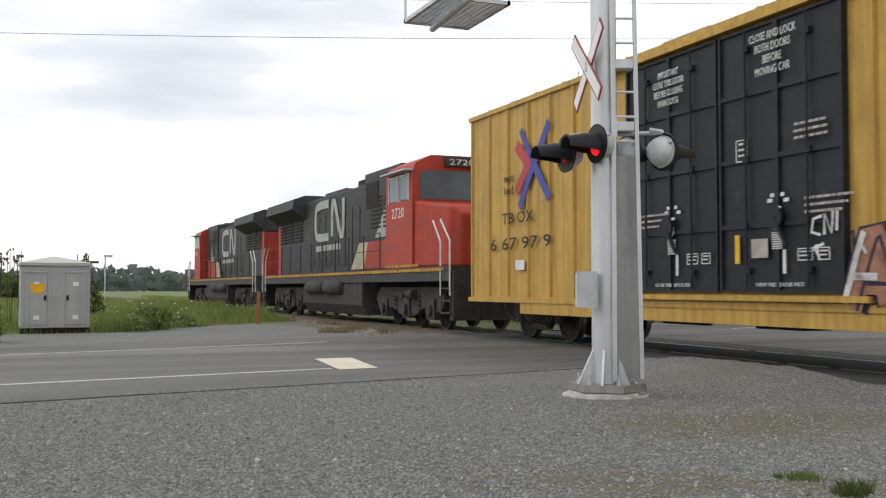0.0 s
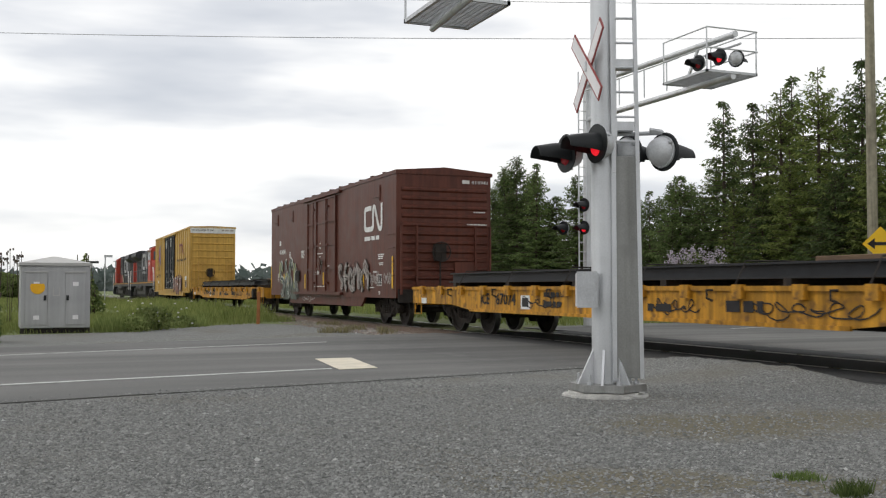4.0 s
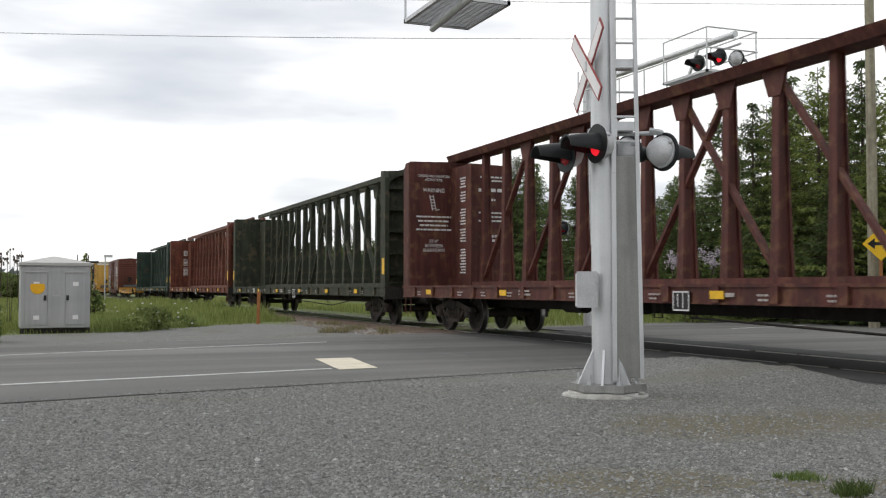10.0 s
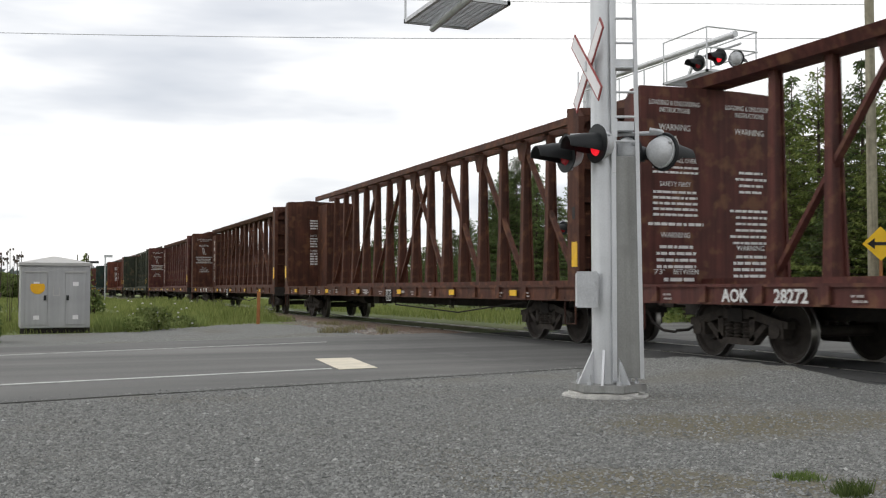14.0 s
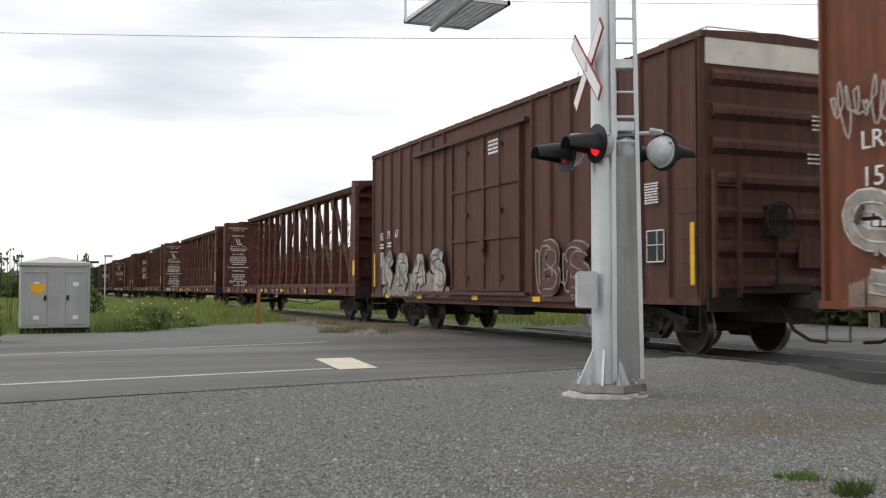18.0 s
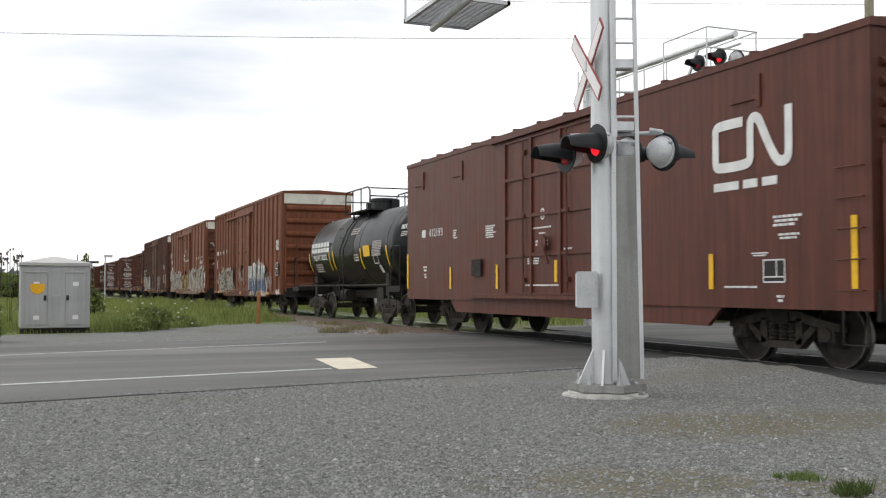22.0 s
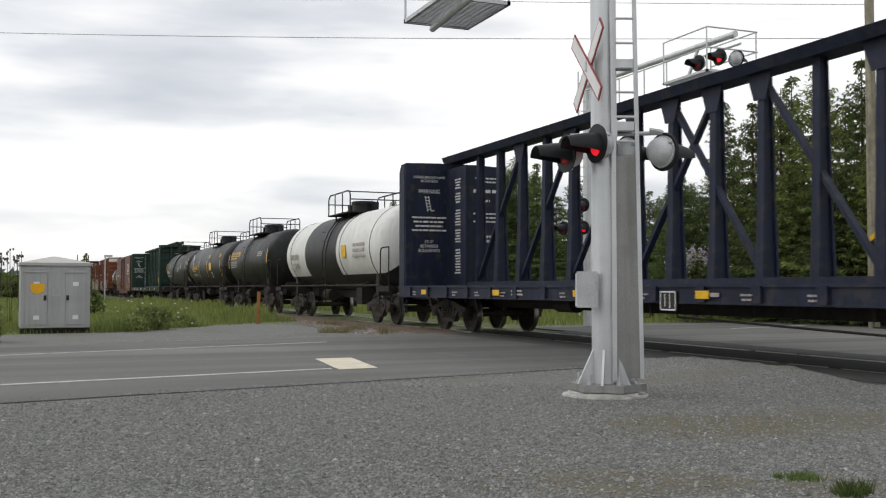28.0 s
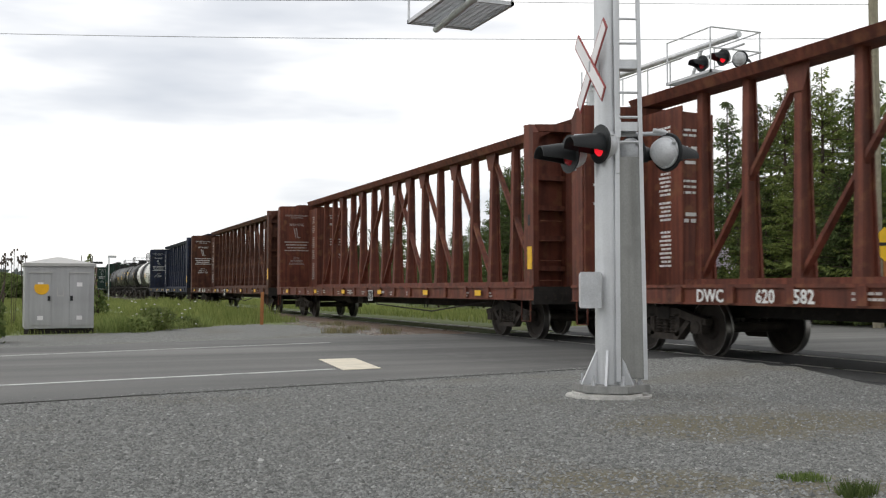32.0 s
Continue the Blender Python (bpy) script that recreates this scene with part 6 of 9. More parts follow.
# ---- the setting: ground, road, railway ----
def surface(name, stops, scale, bump, dist, rough=0.9, voronoi=0.0, patch=None, patch_scale=0.25, stains_and_shade=(), stain_shade_col=(0.145, 0.128, 0.082), bands=None):
    """Loose or rolled ground: stones or grain from two sizes of noise, cells for single stones, and broad patches."""
    m = bpy.data.materials.new(name)
    m.use_nodes = True
    nd, lk = m.node_tree.nodes, m.node_tree.links
    bs = nd["Principled BSDF"]
    bs.inputs["Roughness"].default_value = rough
    tc = nd.new("ShaderNodeTexCoord")

    def tex(kind, sc):
        n = nd.new(kind)
        n.inputs["Scale"].default_value = sc
        if kind == "ShaderNodeTexNoise":
            n.inputs["Detail"].default_value = 6.0
        lk.new(tc.outputs["Object"], n.inputs["Vector"])
        return n
    g = tex("ShaderNodeTexNoise", scale)
    r = nd.new("ShaderNodeValToRGB")
    els = r.color_ramp.elements
    els[0].position, els[0].color = stops[0][0], (*stops[0][1], 1)
    els[1].position, els[1].color = stops[-1][0], (*stops[-1][1], 1)
    for p, c in stops[1:-1]:
        els.new(p).color = (*c, 1)
    lk.new(g.outputs["Fac"], r.inputs["Fac"])
    out = r.outputs["Color"]
    height = g.outputs["Fac"]
    if voronoi:
        v = tex("ShaderNodeTexVoronoi", voronoi)
        x = nd.new("ShaderNodeMixRGB")
        x.blend_type, x.inputs[0].default_value = "OVERLAY", 0.45
        bw = nd.new("ShaderNodeRGBToBW")
        lk.new(v.outputs["Color"], bw.inputs["Color"])
        lk.new(out, x.inputs[1]), lk.new(bw.outputs["Val"], x.inputs[2])
        out, height = x.outputs["Color"], v.outputs["Distance"]
    if patch:
        p = tex("ShaderNodeTexNoise", patch_scale)
        pr = nd.new("ShaderNodeValToRGB")
        pr.color_ramp.elements[0].position, pr.color_ramp.elements[1].position = patch[1], patch[1] + 0.14
        pr.color_ramp.elements[0].color, pr.color_ramp.elements[1].color = (0, 0, 0, 1), (patch[2],) * 3 + (1,)
        lk.new(p.outputs["Fac"], pr.inputs["Fac"])
        x = nd.new("ShaderNodeMixRGB")
        x.inputs[2].default_value = (*patch[0], 1)
        lk.new(pr.outputs["Color"], x.inputs[0]), lk.new(out, x.inputs[1])
        out = x.outputs["Color"]
    for sx, sy, rx, ry, turn, amount in stains_and_shade:
        # a soft-edged patch: earth trodden into the stones; on asphalt, a painted darkening
        mp = nd.new("ShaderNodeMapping")
        mp.vector_type = "TEXTURE"
        mp.inputs["Location"].default_value = (sx, sy, 0)
        mp.inputs["Rotation"].default_value = (0, 0, radians(turn))
        mp.inputs["Scale"].default_value = (rx, ry, 1)
        lk.new(tc.outputs["Object"], mp.inputs["Vector"])
        gr = nd.new("ShaderNodeTexGradient")
        gr.gradient_type = "SPHERICAL"
        lk.new(mp.outputs["Vector"], gr.inputs["Vector"])
        pn = tex("ShaderNodeTexNoise", 3.2)
        ad = nd.new("ShaderNodeMath")
        ad.operation = "MULTIPLY"
        lk.new(gr.outputs["Fac"], ad.inputs[0]), lk.new(pn.outputs["Fac"], ad.inputs[1])
        sr = nd.new("ShaderNodeMapRange")
        sr.inputs["From Min"].default_value, sr.inputs["From Max"].default_value = 0.05, 0.30
        sr.inputs["To Max"].default_value = amount
        lk.new(ad.outputs["Value"], sr.inputs["Value"])
        x = nd.new("ShaderNodeMixRGB")
        x.inputs[2].default_value = (*stain_shade_col, 1)
        lk.new(sr.outputs["Result"], x.inputs[0]), lk.new(out, x.inputs[1])
        out = x.outputs["Color"]
    if bands:
        # long wheel-worn bands that run with the road
        mp = nd.new("ShaderNodeMapping")
        mp.inputs["Rotation"].default_value = (0, 0, radians(-bands[0]))
        mp.inputs["Scale"].default_value = (0.02, bands[1], 1)
        lk.new(tc.outputs["Object"], mp.inputs["Vector"])
        bn = nd.new("ShaderNodeTexNoise")
        bn.inputs["Scale"].default_value, bn.inputs["Detail"].default_value = 1.0, 3.0
        lk.new(mp.outputs["Vector"], bn.inputs["Vector"])
        br = nd.new("ShaderNodeMapRange")
        br.inputs["From Min"].default_value, br.inputs["From Max"].default_value = 0.35, 0.65
        br.inputs["To Min"].default_value, br.inputs["To Max"].default_value = bands[2], bands[3]
        lk.new(bn.outputs["Fac"], br.inputs["Value"])
        x = nd.new("ShaderNodeMixRGB")
        x.blend_type, x.inputs[0].default_value = "MULTIPLY", 1.0
        lk.new(out, x.inputs[1]), lk.new(br.outputs["Result"], x.inputs[2])
        out = x.outputs["Color"]
    lk.new(out, bs.inputs["Base Color"])
    b = nd.new("ShaderNodeBump")
    b.inputs["Strength"].default_value, b.inputs["Distance"].default_value = bump, dist
    lk.new(height, b.inputs["Height"])
    lk.new(b.outputs["Normal"], bs.inputs["Normal"])
    MATS[name] = m
    return m


GRASSGROUND = surface("meadow_soil", [(0.3, (0.075, 0.105, 0.030)), (0.5, (0.12, 0.155, 0.045)), (0.7, (0.17, 0.19, 0.065))], 3.0, 0.6, 0.1, patch=((0.17, 0.16, 0.07), 0.52, 0.6), patch_scale=0.12)
GRAVEL = surface("grey_crushed_gravel", [(0.3, (0.108, 0.109, 0.102)), (0.5, (0.180, 0.182, 0.170)), (0.7, (0.276, 0.279, 0.262))], 40.0, 1.0, 0.02, voronoi=46.0, patch=((0.150, 0.136, 0.105), 0.52, 0.5), patch_scale=0.55,
                 stains_and_shade=((5.1, 6.7, 1.4, 1.1, -22, 0.95), (3.2, 4.9, 1.5, 0.6, -22, 0.85), (4.2, 4.4, 0.8, 0.5, -22, 0.7), (6.4, 6.6, 1.2, 0.8, -22, 0.8)))
# the large dark patch by the track paints newer asphalt plus the train's shade
ASPHALT = surface("worn_asphalt", [(0.3, (0.078, 0.078, 0.073)), (0.5, (0.106, 0.105, 0.098)), (0.7, (0.134, 0.133, 0.124))], 60.0, 0.35, 0.006, rough=0.8, patch=((0.140, 0.136, 0.128), 0.5, 0.6), patch_scale=0.3, stains_and_shade=((8.6, 16.5, 4.6, 9.0, 0, 0.85), (1.0, 11.2, 5.0, 0.9, 13, 0.5)), stain_shade_col=(0.058, 0.058, 0.055), bands=(14.7, 0.75, 0.72, 1.35))
FRESHASPHALT = surface("dark_crossing_asphalt", [(0.3, (0.034, 0.034, 0.034)), (0.7, (0.062, 0.062, 0.061))], 60.0, 0.35, 0.006, rough=0.8)
BALLAST = surface("ballast_bed", [(0.3, (0.11, 0.10, 0.095)), (0.5, (0.19, 0.18, 0.17)), (0.7, (0.27, 0.26, 0.25))], 14.0, 1.0, 0.05, voronoi=16.0, patch=((0.16, 0.085, 0.045), 0.5, 0.7), patch_scale=0.8)
ROADPAINT = mat("worn_white_road_paint", (0.52, 0.52, 0.50), 0.7, var=0.12, scale=3, dirt=((0.22, 0.22, 0.22), 0.55, 0.7))
STOPPAINT = mat("cream_stop_line_paint", (0.66, 0.60, 0.48), 0.7, var=0.10, scale=3, dirt=((0.3, 0.29, 0.27), 0.58, 0.5))
RAILSTEEL = mat("rail_head_steel", (0.45, 0.43, 0.41), 0.3, metal=1.0, var=0.1)
RAILRUST = mat("rusty_rail_web", (0.12, 0.06, 0.035), 0.85, var=0.3, scale=5)
TIEWOOD = mat("creosoted_tie_wood", (0.055, 0.043, 0.034), 0.9, var=0.35, scale=4, per_object=0.2)

g = Solid()
N = 40
xs = [-3000, -1200, -500, -220] + [-120 + i * 12 for i in range(24)] + [220, 500, 1200, 3000]
ys = [-600, -200, -60] + [-20 + i * 10 for i in range(20)] + [260, 420, 800, 1600, 3200]


def ground_z(x, y):
    d = abs(x - TRACK_X)
    low = -0.03 - 0.25 * min(1, max(0, (y - 34) / 20)) * min(1, max(0, (d - 2.5) / 4))
    return low


vs = [(x, y, ground_z(x, y)) for x in xs for y in ys]
fs = [(i * len(ys) + j, (i + 1) * len(ys) + j, (i + 1) * len(ys) + j + 1, i * len(ys) + j + 1) for i in range(len(xs) - 1) for j in range(len(ys) - 1)]
g.add(vs, fs)
single("ground", g, GRASSGROUND, "green meadow ground reaching the horizon", "ground", kind="structure")


def ragged(points, step=0.6, amp=0.15, seed=3):
    rnd = random.Random(seed)
    out = []
    for (x0, y0), (x1, y1) in zip(points, points[1:] + points[:1]):
        n = max(1, min(60, int(math.hypot(x1 - x0, y1 - y0) / step)))
        for i in range(n):
            t = i / n
            out.append((x0 + (x1 - x0) * t + rnd.uniform(-amp, amp), y0 + (y1 - y0) * t + rnd.uniform(-amp, amp)))
    return out


def sheet(name, pts, z, thick, material, label, category):
    s = Solid().slab(pts, "z", z - thick, z)
    return single(name, s, material, label, category, kind="structure")


RD = 0.262                                   # the road's slant across the plan


def road_y(x, off):
    return off + RD * x


# a gravel pad on the near side, with a bulge beside the crossing, and the shoulder across the road
sheet("gravel_near", ragged([(-60, -25), (9.0, -25), (9.0, 7.6), (8.7, 9.2), (9.05, 11.2), (8.75, 12.3), (6.5, 13.4), (4.0, 13.0), (2.2, 12.4), (-0.3, 12.0), (-60, -3.0)], 0.5, 0.05), -0.012, 0.05, GRAVEL, "grey crushed gravel lot beside the crossing", "gravel")
sheet("gravel_far", ragged([(-60, 3.0), (-0.4, 18.4), (5.4, 20.0), (8.8, 20.6), (8.3, 25.5), (7.6, 29.5), (6.3, 31.2), (3.2, 28.8), (1.8, 26.3), (-0.5, 25.6), (-60, 11.5)], 0.6, 0.25), -0.016, 0.05, GRAVEL, "grey gravel shoulder across the road", "gravel")
sheet("gravel_beyond", ragged([(13.2, 5.0), (60, 10), (60, 17), (13.2, 14.2)], 0.6, 0.2), -0.016, 0.05, GRAVEL, "grey gravel verge beyond the railway", "gravel")
sheet("track_apron", ragged([(8.2, -25), (9.12, -25), (9.12, 14), (8.2, 14)], 0.5, 0.03), -0.020, 0.05, FRESHASPHALT, "dark strip of asphalt beside the rails", "road")


def mound(x, y):
    """Height of the gravel heaped up beside the crossing."""
    def ease(v):
        v = min(1.0, max(0.0, v))
        return v * v * (3 - 2 * v)
    return 0.14 * ease((x - 6.4) / 1.5) * ease((9.10 - x) / 0.42) * ease((y - 8.4) / 1.7) * ease((10.72 + 0.222 * x - y) / 0.6)


heap = Solid()
HN = 46
heap.add([(6.4 + 2.75 * i / HN, 8.3 + 4.6 * j / HN, -0.030 + mound(6.4 + 2.75 * i / HN, 8.3 + 4.6 * j / HN) * (1 + 0.25 * noise.noise(Vector((i * 0.5, j * 0.4, 2))))) for i in range(HN + 1) for j in range(HN + 1)],
         [(i * (HN + 1) + j, (i + 1) * (HN + 1) + j, (i + 1) * (HN + 1) + j + 1, i * (HN + 1) + j + 1) for i in range(HN) for j in range(HN)])
single("gravel_mound", heap, GRAVEL, "low heap of grey crushed gravel beside the crossing", "gravel", kind="structure", smooth=True)
# asphalt
road_near, road_far = 10.5, 20.2
edge = [(-160, -25.5), (-60, -2.6)] + [(-12 + 0.35 * i, 10.52 + 0.222 * (-12 + 0.35 * i) + 0.05 * noise.noise(Vector((i * 0.31, 0, 0))) + 0.03 * noise.noise(Vector((i * 1.3, 4, 0)))) for i in range(60)]
sheet("road", edge + [(9.1, 12.7), (9.1, road_y(9.1, road_far) + 0.2), (-160, road_y(-160, road_far))], 0.0, 0.12, ASPHALT, "worn grey two-lane asphalt road", "road")
sheet("road_beyond", [(12.6, road_y(12.6, road_near) - 3.2), (160, road_y(160, road_near) - 6), (160, road_y(160, road_far) + 7.5), (12.6, road_y(12.6, road_far) + 1.6)], 0.0, 0.12, ASPHALT, "worn grey asphalt road beyond the railway", "road")
for i, (x0, x1) in enumerate(((9.1, 10.056), (10.17, 11.53), (11.645, 12.6))):
    sheet("crossing_panel", [(x0, 8.0), (x1, 8.0), (x1, 22.5), (x0, 22.5)], -0.004, 0.15, FRESHASPHALT, "dark asphalt filling of the level crossing", "crossing")


def stripe(name, off0, x0, x1, w, slant=RD, label="worn white edge line on the road"):
    pts = [(x0, off0 + slant * x0), (x1, off0 + slant * x1), (x1, off0 + slant * x1 + w), (x0, off0 + slant * x0 + w)]
    return sheet(name, pts, 0.008, 0.006, ROADPAINT, label, "road marking")


stripe("edge_line", 12.34, -60, 3.75, 0.115, 0.205)
stripe("edge_line", 17.80, -60, 5.5, 0.09, 0.335)
stripe("edge_line", 16.9, 17.3, 20.6, 0.14, 0.30)
sheet("stop_line", [(3.80, 12.97), (4.36, 13.05), (4.61, 15.09), (4.03, 15.06)], 0.009, 0.006, STOPPAINT, "cream stop bar painted on the asphalt", "road marking")

# track: two rails, ties, ballast shoulder
for sx in (-1, 1):
    x = TRACK_X + sx * GAUGE_X
    head = Solid().box(x - 0.036, x + 0.036, -560, 1400, -0.045, 0.0)
    r = single("rail", head, RAILSTEEL, "polished steel rail", "rail", "rails of the track", kind="structure")
    part("rail_web", Solid().box(x - 0.012, x + 0.012, -560, 1400, -0.15, -0.045).box(x - 0.07, x + 0.07, -560, 1400, -0.17, -0.15), RAILRUST, r)


def ballast(y0, y1, seed):
    rnd = random.Random(seed)
    rows = []
    n = 80
    cols = [-2.9, -2.2, -1.7, -1.2, -0.4, 0.4, 1.2, 1.7, 2.2, 2.9]
    hs = [-0.30, -0.24, -0.19, -0.15, -0.16, -0.16, -0.15, -0.19, -0.24, -0.30]
    s = Solid()
    vs = []
    for i in range(n + 1):
        y = y0 + (y1 - y0) * i / n
        for c, h in zip(cols, hs):
            edge = abs(c) > 2.5
            vs.append((TRACK_X + c + rnd.uniform(-.1, .1), y, h + 0.06 * (0 if edge else 1) + rnd.uniform(-.02, .02) + (0.1 if edge else 0.04)))
    k = len(cols)
    fs = [(i * k + j, i * k + j + 1, (i + 1) * k + j + 1, (i + 1) * k + j) for i in range(n) for j in range(k - 1)]
    s.add(vs, fs)
    return s


RUSTBED = surface("rust_stained_ballast", [(0.3, (0.075, 0.048, 0.033)), (0.5, (0.125, 0.082, 0.056)), (0.7, (0.19, 0.14, 0.105))], 16.0, 1.0, 0.03, voronoi=20.0, patch=((0.17, 0.15, 0.13), 0.56, 0.6), patch_scale=0.9)
sheet("ballast_shoulder", ragged([(8.75, 22.45), (9.95, 22.62), (9.95, 70.0), (8.6, 70.0), (8.3, 40.0), (8.4, 30.0)], 0.4, 0.08), -0.006, 0.14, RUSTBED, "rust-stained ballast shoulder along the rails", "ballast")
single("ballast", ballast(22.5, 120, 1), BALLAST, "grey-brown crushed stone ballast under the track", "ballast", kind="structure")
single("ballast", ballast(120, 1400, 2), BALLAST, "grey-brown crushed stone ballast under the track", "ballast", kind="structure")
single("ballast", ballast(-560, 8.0, 3), BALLAST, "grey-brown crushed stone ballast under the track", "ballast", kind="structure")
tie_me = Solid().box(-1.28, 1.28, -0.11, 0.11, -0.26, -0.085).mesh("tie", TIEWOOD)
first_tie = None
for i in range(90):
    t = part("tie", tie_me, None, None, m=pose(TRACK_X, 22.9 + i * 0.55, 0, 0, 0, random.uniform(-1, 1)))
    tagged(t, "dark creosoted wooden railway tie", "railway tie", "ties under the rails")

# ---- crossing signals ----
MX, MY = 5.44, 8.99


LAMPGREY = mat("pale_grey_lamp_back", (0.62, 0.63, 0.64), 0.5, metal=0.2, var=0.12, scale=8)


def disc_lamp(parent, c, yaw, lens, lit_name="lens"):
    """A flashing light: black background disc, hood, red lens, grey housing behind. yaw: where it faces, in degrees from +x."""
    m = Matrix.Translation(c) @ pose(0, 0, 0, 0, 0, yaw)
    d = part("background_disc", Solid().lathe((0, 0, 0), (0.02, 0, 0), [(0, 0.192), (1, 0.200)], 32), LAMPBLACK, parent, "black round background plate", True, m)
    part("lamp_housing", Solid().lathe((-0.16, 0, 0), (0, 0, 0), [(0, 0.02), (0.05, 0.07), (0.2, 0.11), (0.5, 0.138), (0.85, 0.148), (0.86, 0.165), (1, 0.165)], 24), LAMPGREY, d, "grey domed lamp housing", True)
    part("lens", Solid().lathe((0.02, 0, -0.05), (0.06, 0, -0.05), [(0, 0.074), (0.6, 0.060), (1, 0.02)], 20), lens, d, "red glass lens", True)
    for a in (30, 150, 270):
        part("housing_bolt", Solid().cyl((-0.06, 0.158 * math.cos(radians(a)), 0.158 * math.sin(radians(a))), (-0.01, 0.158 * math.cos(radians(a)), 0.158 * math.sin(radians(a))), 0.014, 6), GALV, d)
    hood = Solid()
    n = 14
    rings = []
    for x, r0, lo, dz in ((0.02, 0.142, 230, 0), (0.16, 0.136, 210, -0.005), (0.37, 0.112, 180, -0.02)):
        outer = [(x, r0 * math.cos(radians(90 - lo / 2 + lo * j / n)), -0.03 + dz + r0 * math.sin(radians(90 - lo / 2 + lo * j / n))) for j in range(n + 1)]
        inner = [(x, 0.93 * p[1], -0.03 + dz + 0.93 * (p[2] + 0.03 - dz)) for p in reversed(outer)]
        rings.append(outer + inner)
    hood.loft(rings)
    part("hood", hood, LAMPBLACK, d, "black visor over the lens", True)
    return d


LENS_ON = glow("lit_red_lens", (0.85, 0.012, 0.025), 0.9)
LENS_DIM = glow("dim_red_lens", (0.35, 0.012, 0.02), 0.06)

mast = thing("crossing_signal", "grey aluminium crossing signal mast with ladder, flashing lights and crossbuck", "crossing signal", m=pose(MX, MY, -0.055, 0, 0, -22))
# in the mast's space x runs to the right of the camera, y away from it
part("pole", Solid().lathe((0, 0, 0.16), (0.0, 0, 6.2), [(0, 0.135), (1, 0.128)], 32), ALU, mast, smooth=True)
part("foot_plate", Solid().lathe((0.02, 0, 0.10), (0.02, 0, 0.17), [(0, 0.40), (1, 0.39)], 6), ALUDARK, mast)
# this column's dark colour stands in for shade in the gap below the plate
part("grout_ring", Solid().lathe((0.02, 0, 0.0), (0.02, 0, 0.101), [(0, 0.27), (1, 0.27)], 16), UNDER, mast, "grout and nuts under the foot plate, coloured dark for the gap's shade")
fw_ = 0.012
fin_me = Solid().add([(0.12, -fw_, 0.17), (0.12, fw_, 0.17), (0.30, -fw_, 0.17), (0.30, fw_, 0.17), (0.12, -fw_, 0.54), (0.12, fw_, 0.54)],
                     [(0, 1, 3, 2), (0, 2, 4), (1, 5, 3), (2, 3, 5, 4), (0, 4, 5, 1)]).mesh("gusset_fin", ALU)
for a in range(0, 360, 60):
    part("gusset_fin", fin_me, None, mast, m=pose(0, 0, 0, 0, 0, a + 15))
blt = Solid().cyl((0, 0, 0.165), (0, 0, 0.27), 0.014, 6).cyl((0, 0, 0.17), (0, 0, 0.195), 0.028, 6).mesh("anchor_bolt", GALV)
for a in range(0, 360, 60):
    part("anchor_bolt", blt, None, mast, m=pose(0.02 + 0.29 * math.cos(radians(a + 45)), 0.29 * math.sin(radians(a + 45)), 0))
CONC = mat("white_crusted_concrete", (0.52, 0.51, 0.48), 0.9, var=0.2, scale=8, bump=0.6, dirt=((0.25, 0.24, 0.22), 0.6, 0.6))
pad = Solid().slab(ragged([(0.43 * math.cos(radians(a)), 0.43 * math.sin(radians(a))) for a in range(0, 360, 20)], 0.06, 0.028), "z", -0.05, 0.010)
pad.slab(ragged([(0.36 * math.cos(radians(a)) - 0.03, 0.36 * math.sin(radians(a)) - 0.03) for a in range(0, 360, 20)], 0.06, 0.02, 8), "z", 0.0, 0.035)
single("concrete_foot", pad, CONC, "round white-crusted concrete foot set in the gravel", "foundation", m=pose(MX, MY, 0))
# climbing guard in front of the lower ladder
guard = part("ladder_guard", Solid().box(0.095, 0.335, -0.13, -0.10, 0.23, 2.47).box(0.095, 0.12, -0.10, 0.1, 0.23, 2.47), ALUDARK, mast, "flat dull aluminium climbing guard", bevel=0.006)
seam = Solid().box(0.05, 0.098, -0.15, -0.125, 0.2, 6.1)
for z in (0.35, 0.75, 1.1, 1.5, 1.9, 2.35):
    seam.box(0.06, 0.085, -0.156, -0.15, z, z + 0.12)
part("cable_duct", seam, ALU, mast)
part("ladder_rail", Solid().beam((0.352, -0.12, 0.22), (0.265, -0.12, 6.2), 0.035, 0.04), ALU, mast)
part("ladder_rail", Solid().beam((0.075, -0.15, 2.3), (0.04, -0.15, 6.2), 0.035, 0.04), ALU, mast)
rung = Solid().cyl((0.055, -0.13, 0), (0.315, -0.12, 0), 0.013, 8).mesh("ladder_rung", ALU, True)
for i in range(15):
    part("ladder_rung", rung, None, mast, m=pose(-0.004 * i, 0, 2.62 + 0.252 * i))
for z in (2.78, 3.42, 4.6):
    part("ladder_bracket", Solid().box(0.08, 0.29, -0.12, 0.05, z - 0.045, z + 0.045), ALU, mast)
part("clamp", Solid().box(0.05, 0.11, -0.175, -0.12, 2.66, 2.84), ALU, mast)
jb = part("junction_box", Solid().cbox(-0.31, -0.10, -0.26, -0.06, 0.95, 1.29, 0.012), GALV, mast, "small grey junction box")
part("box_lid", Solid().box(-0.32, -0.12, -0.285, -0.262, 0.94, 1.30).box(-0.15, -0.12, -0.30, -0.285, 1.00, 1.04).box(-0.15, -0.12, -0.30, -0.285, 1.19, 1.23), GALV, jb)
arm = Solid().cyl((-0.34, 0.02, 2.70), (0.62, 0.02, 2.73), 0.022, 8).cyl((0.45, -0.1, 2.74), (0.58, -0.1, 2.72), 0.025, 8)
part("lamp_crossarm", arm, GALV, mast)
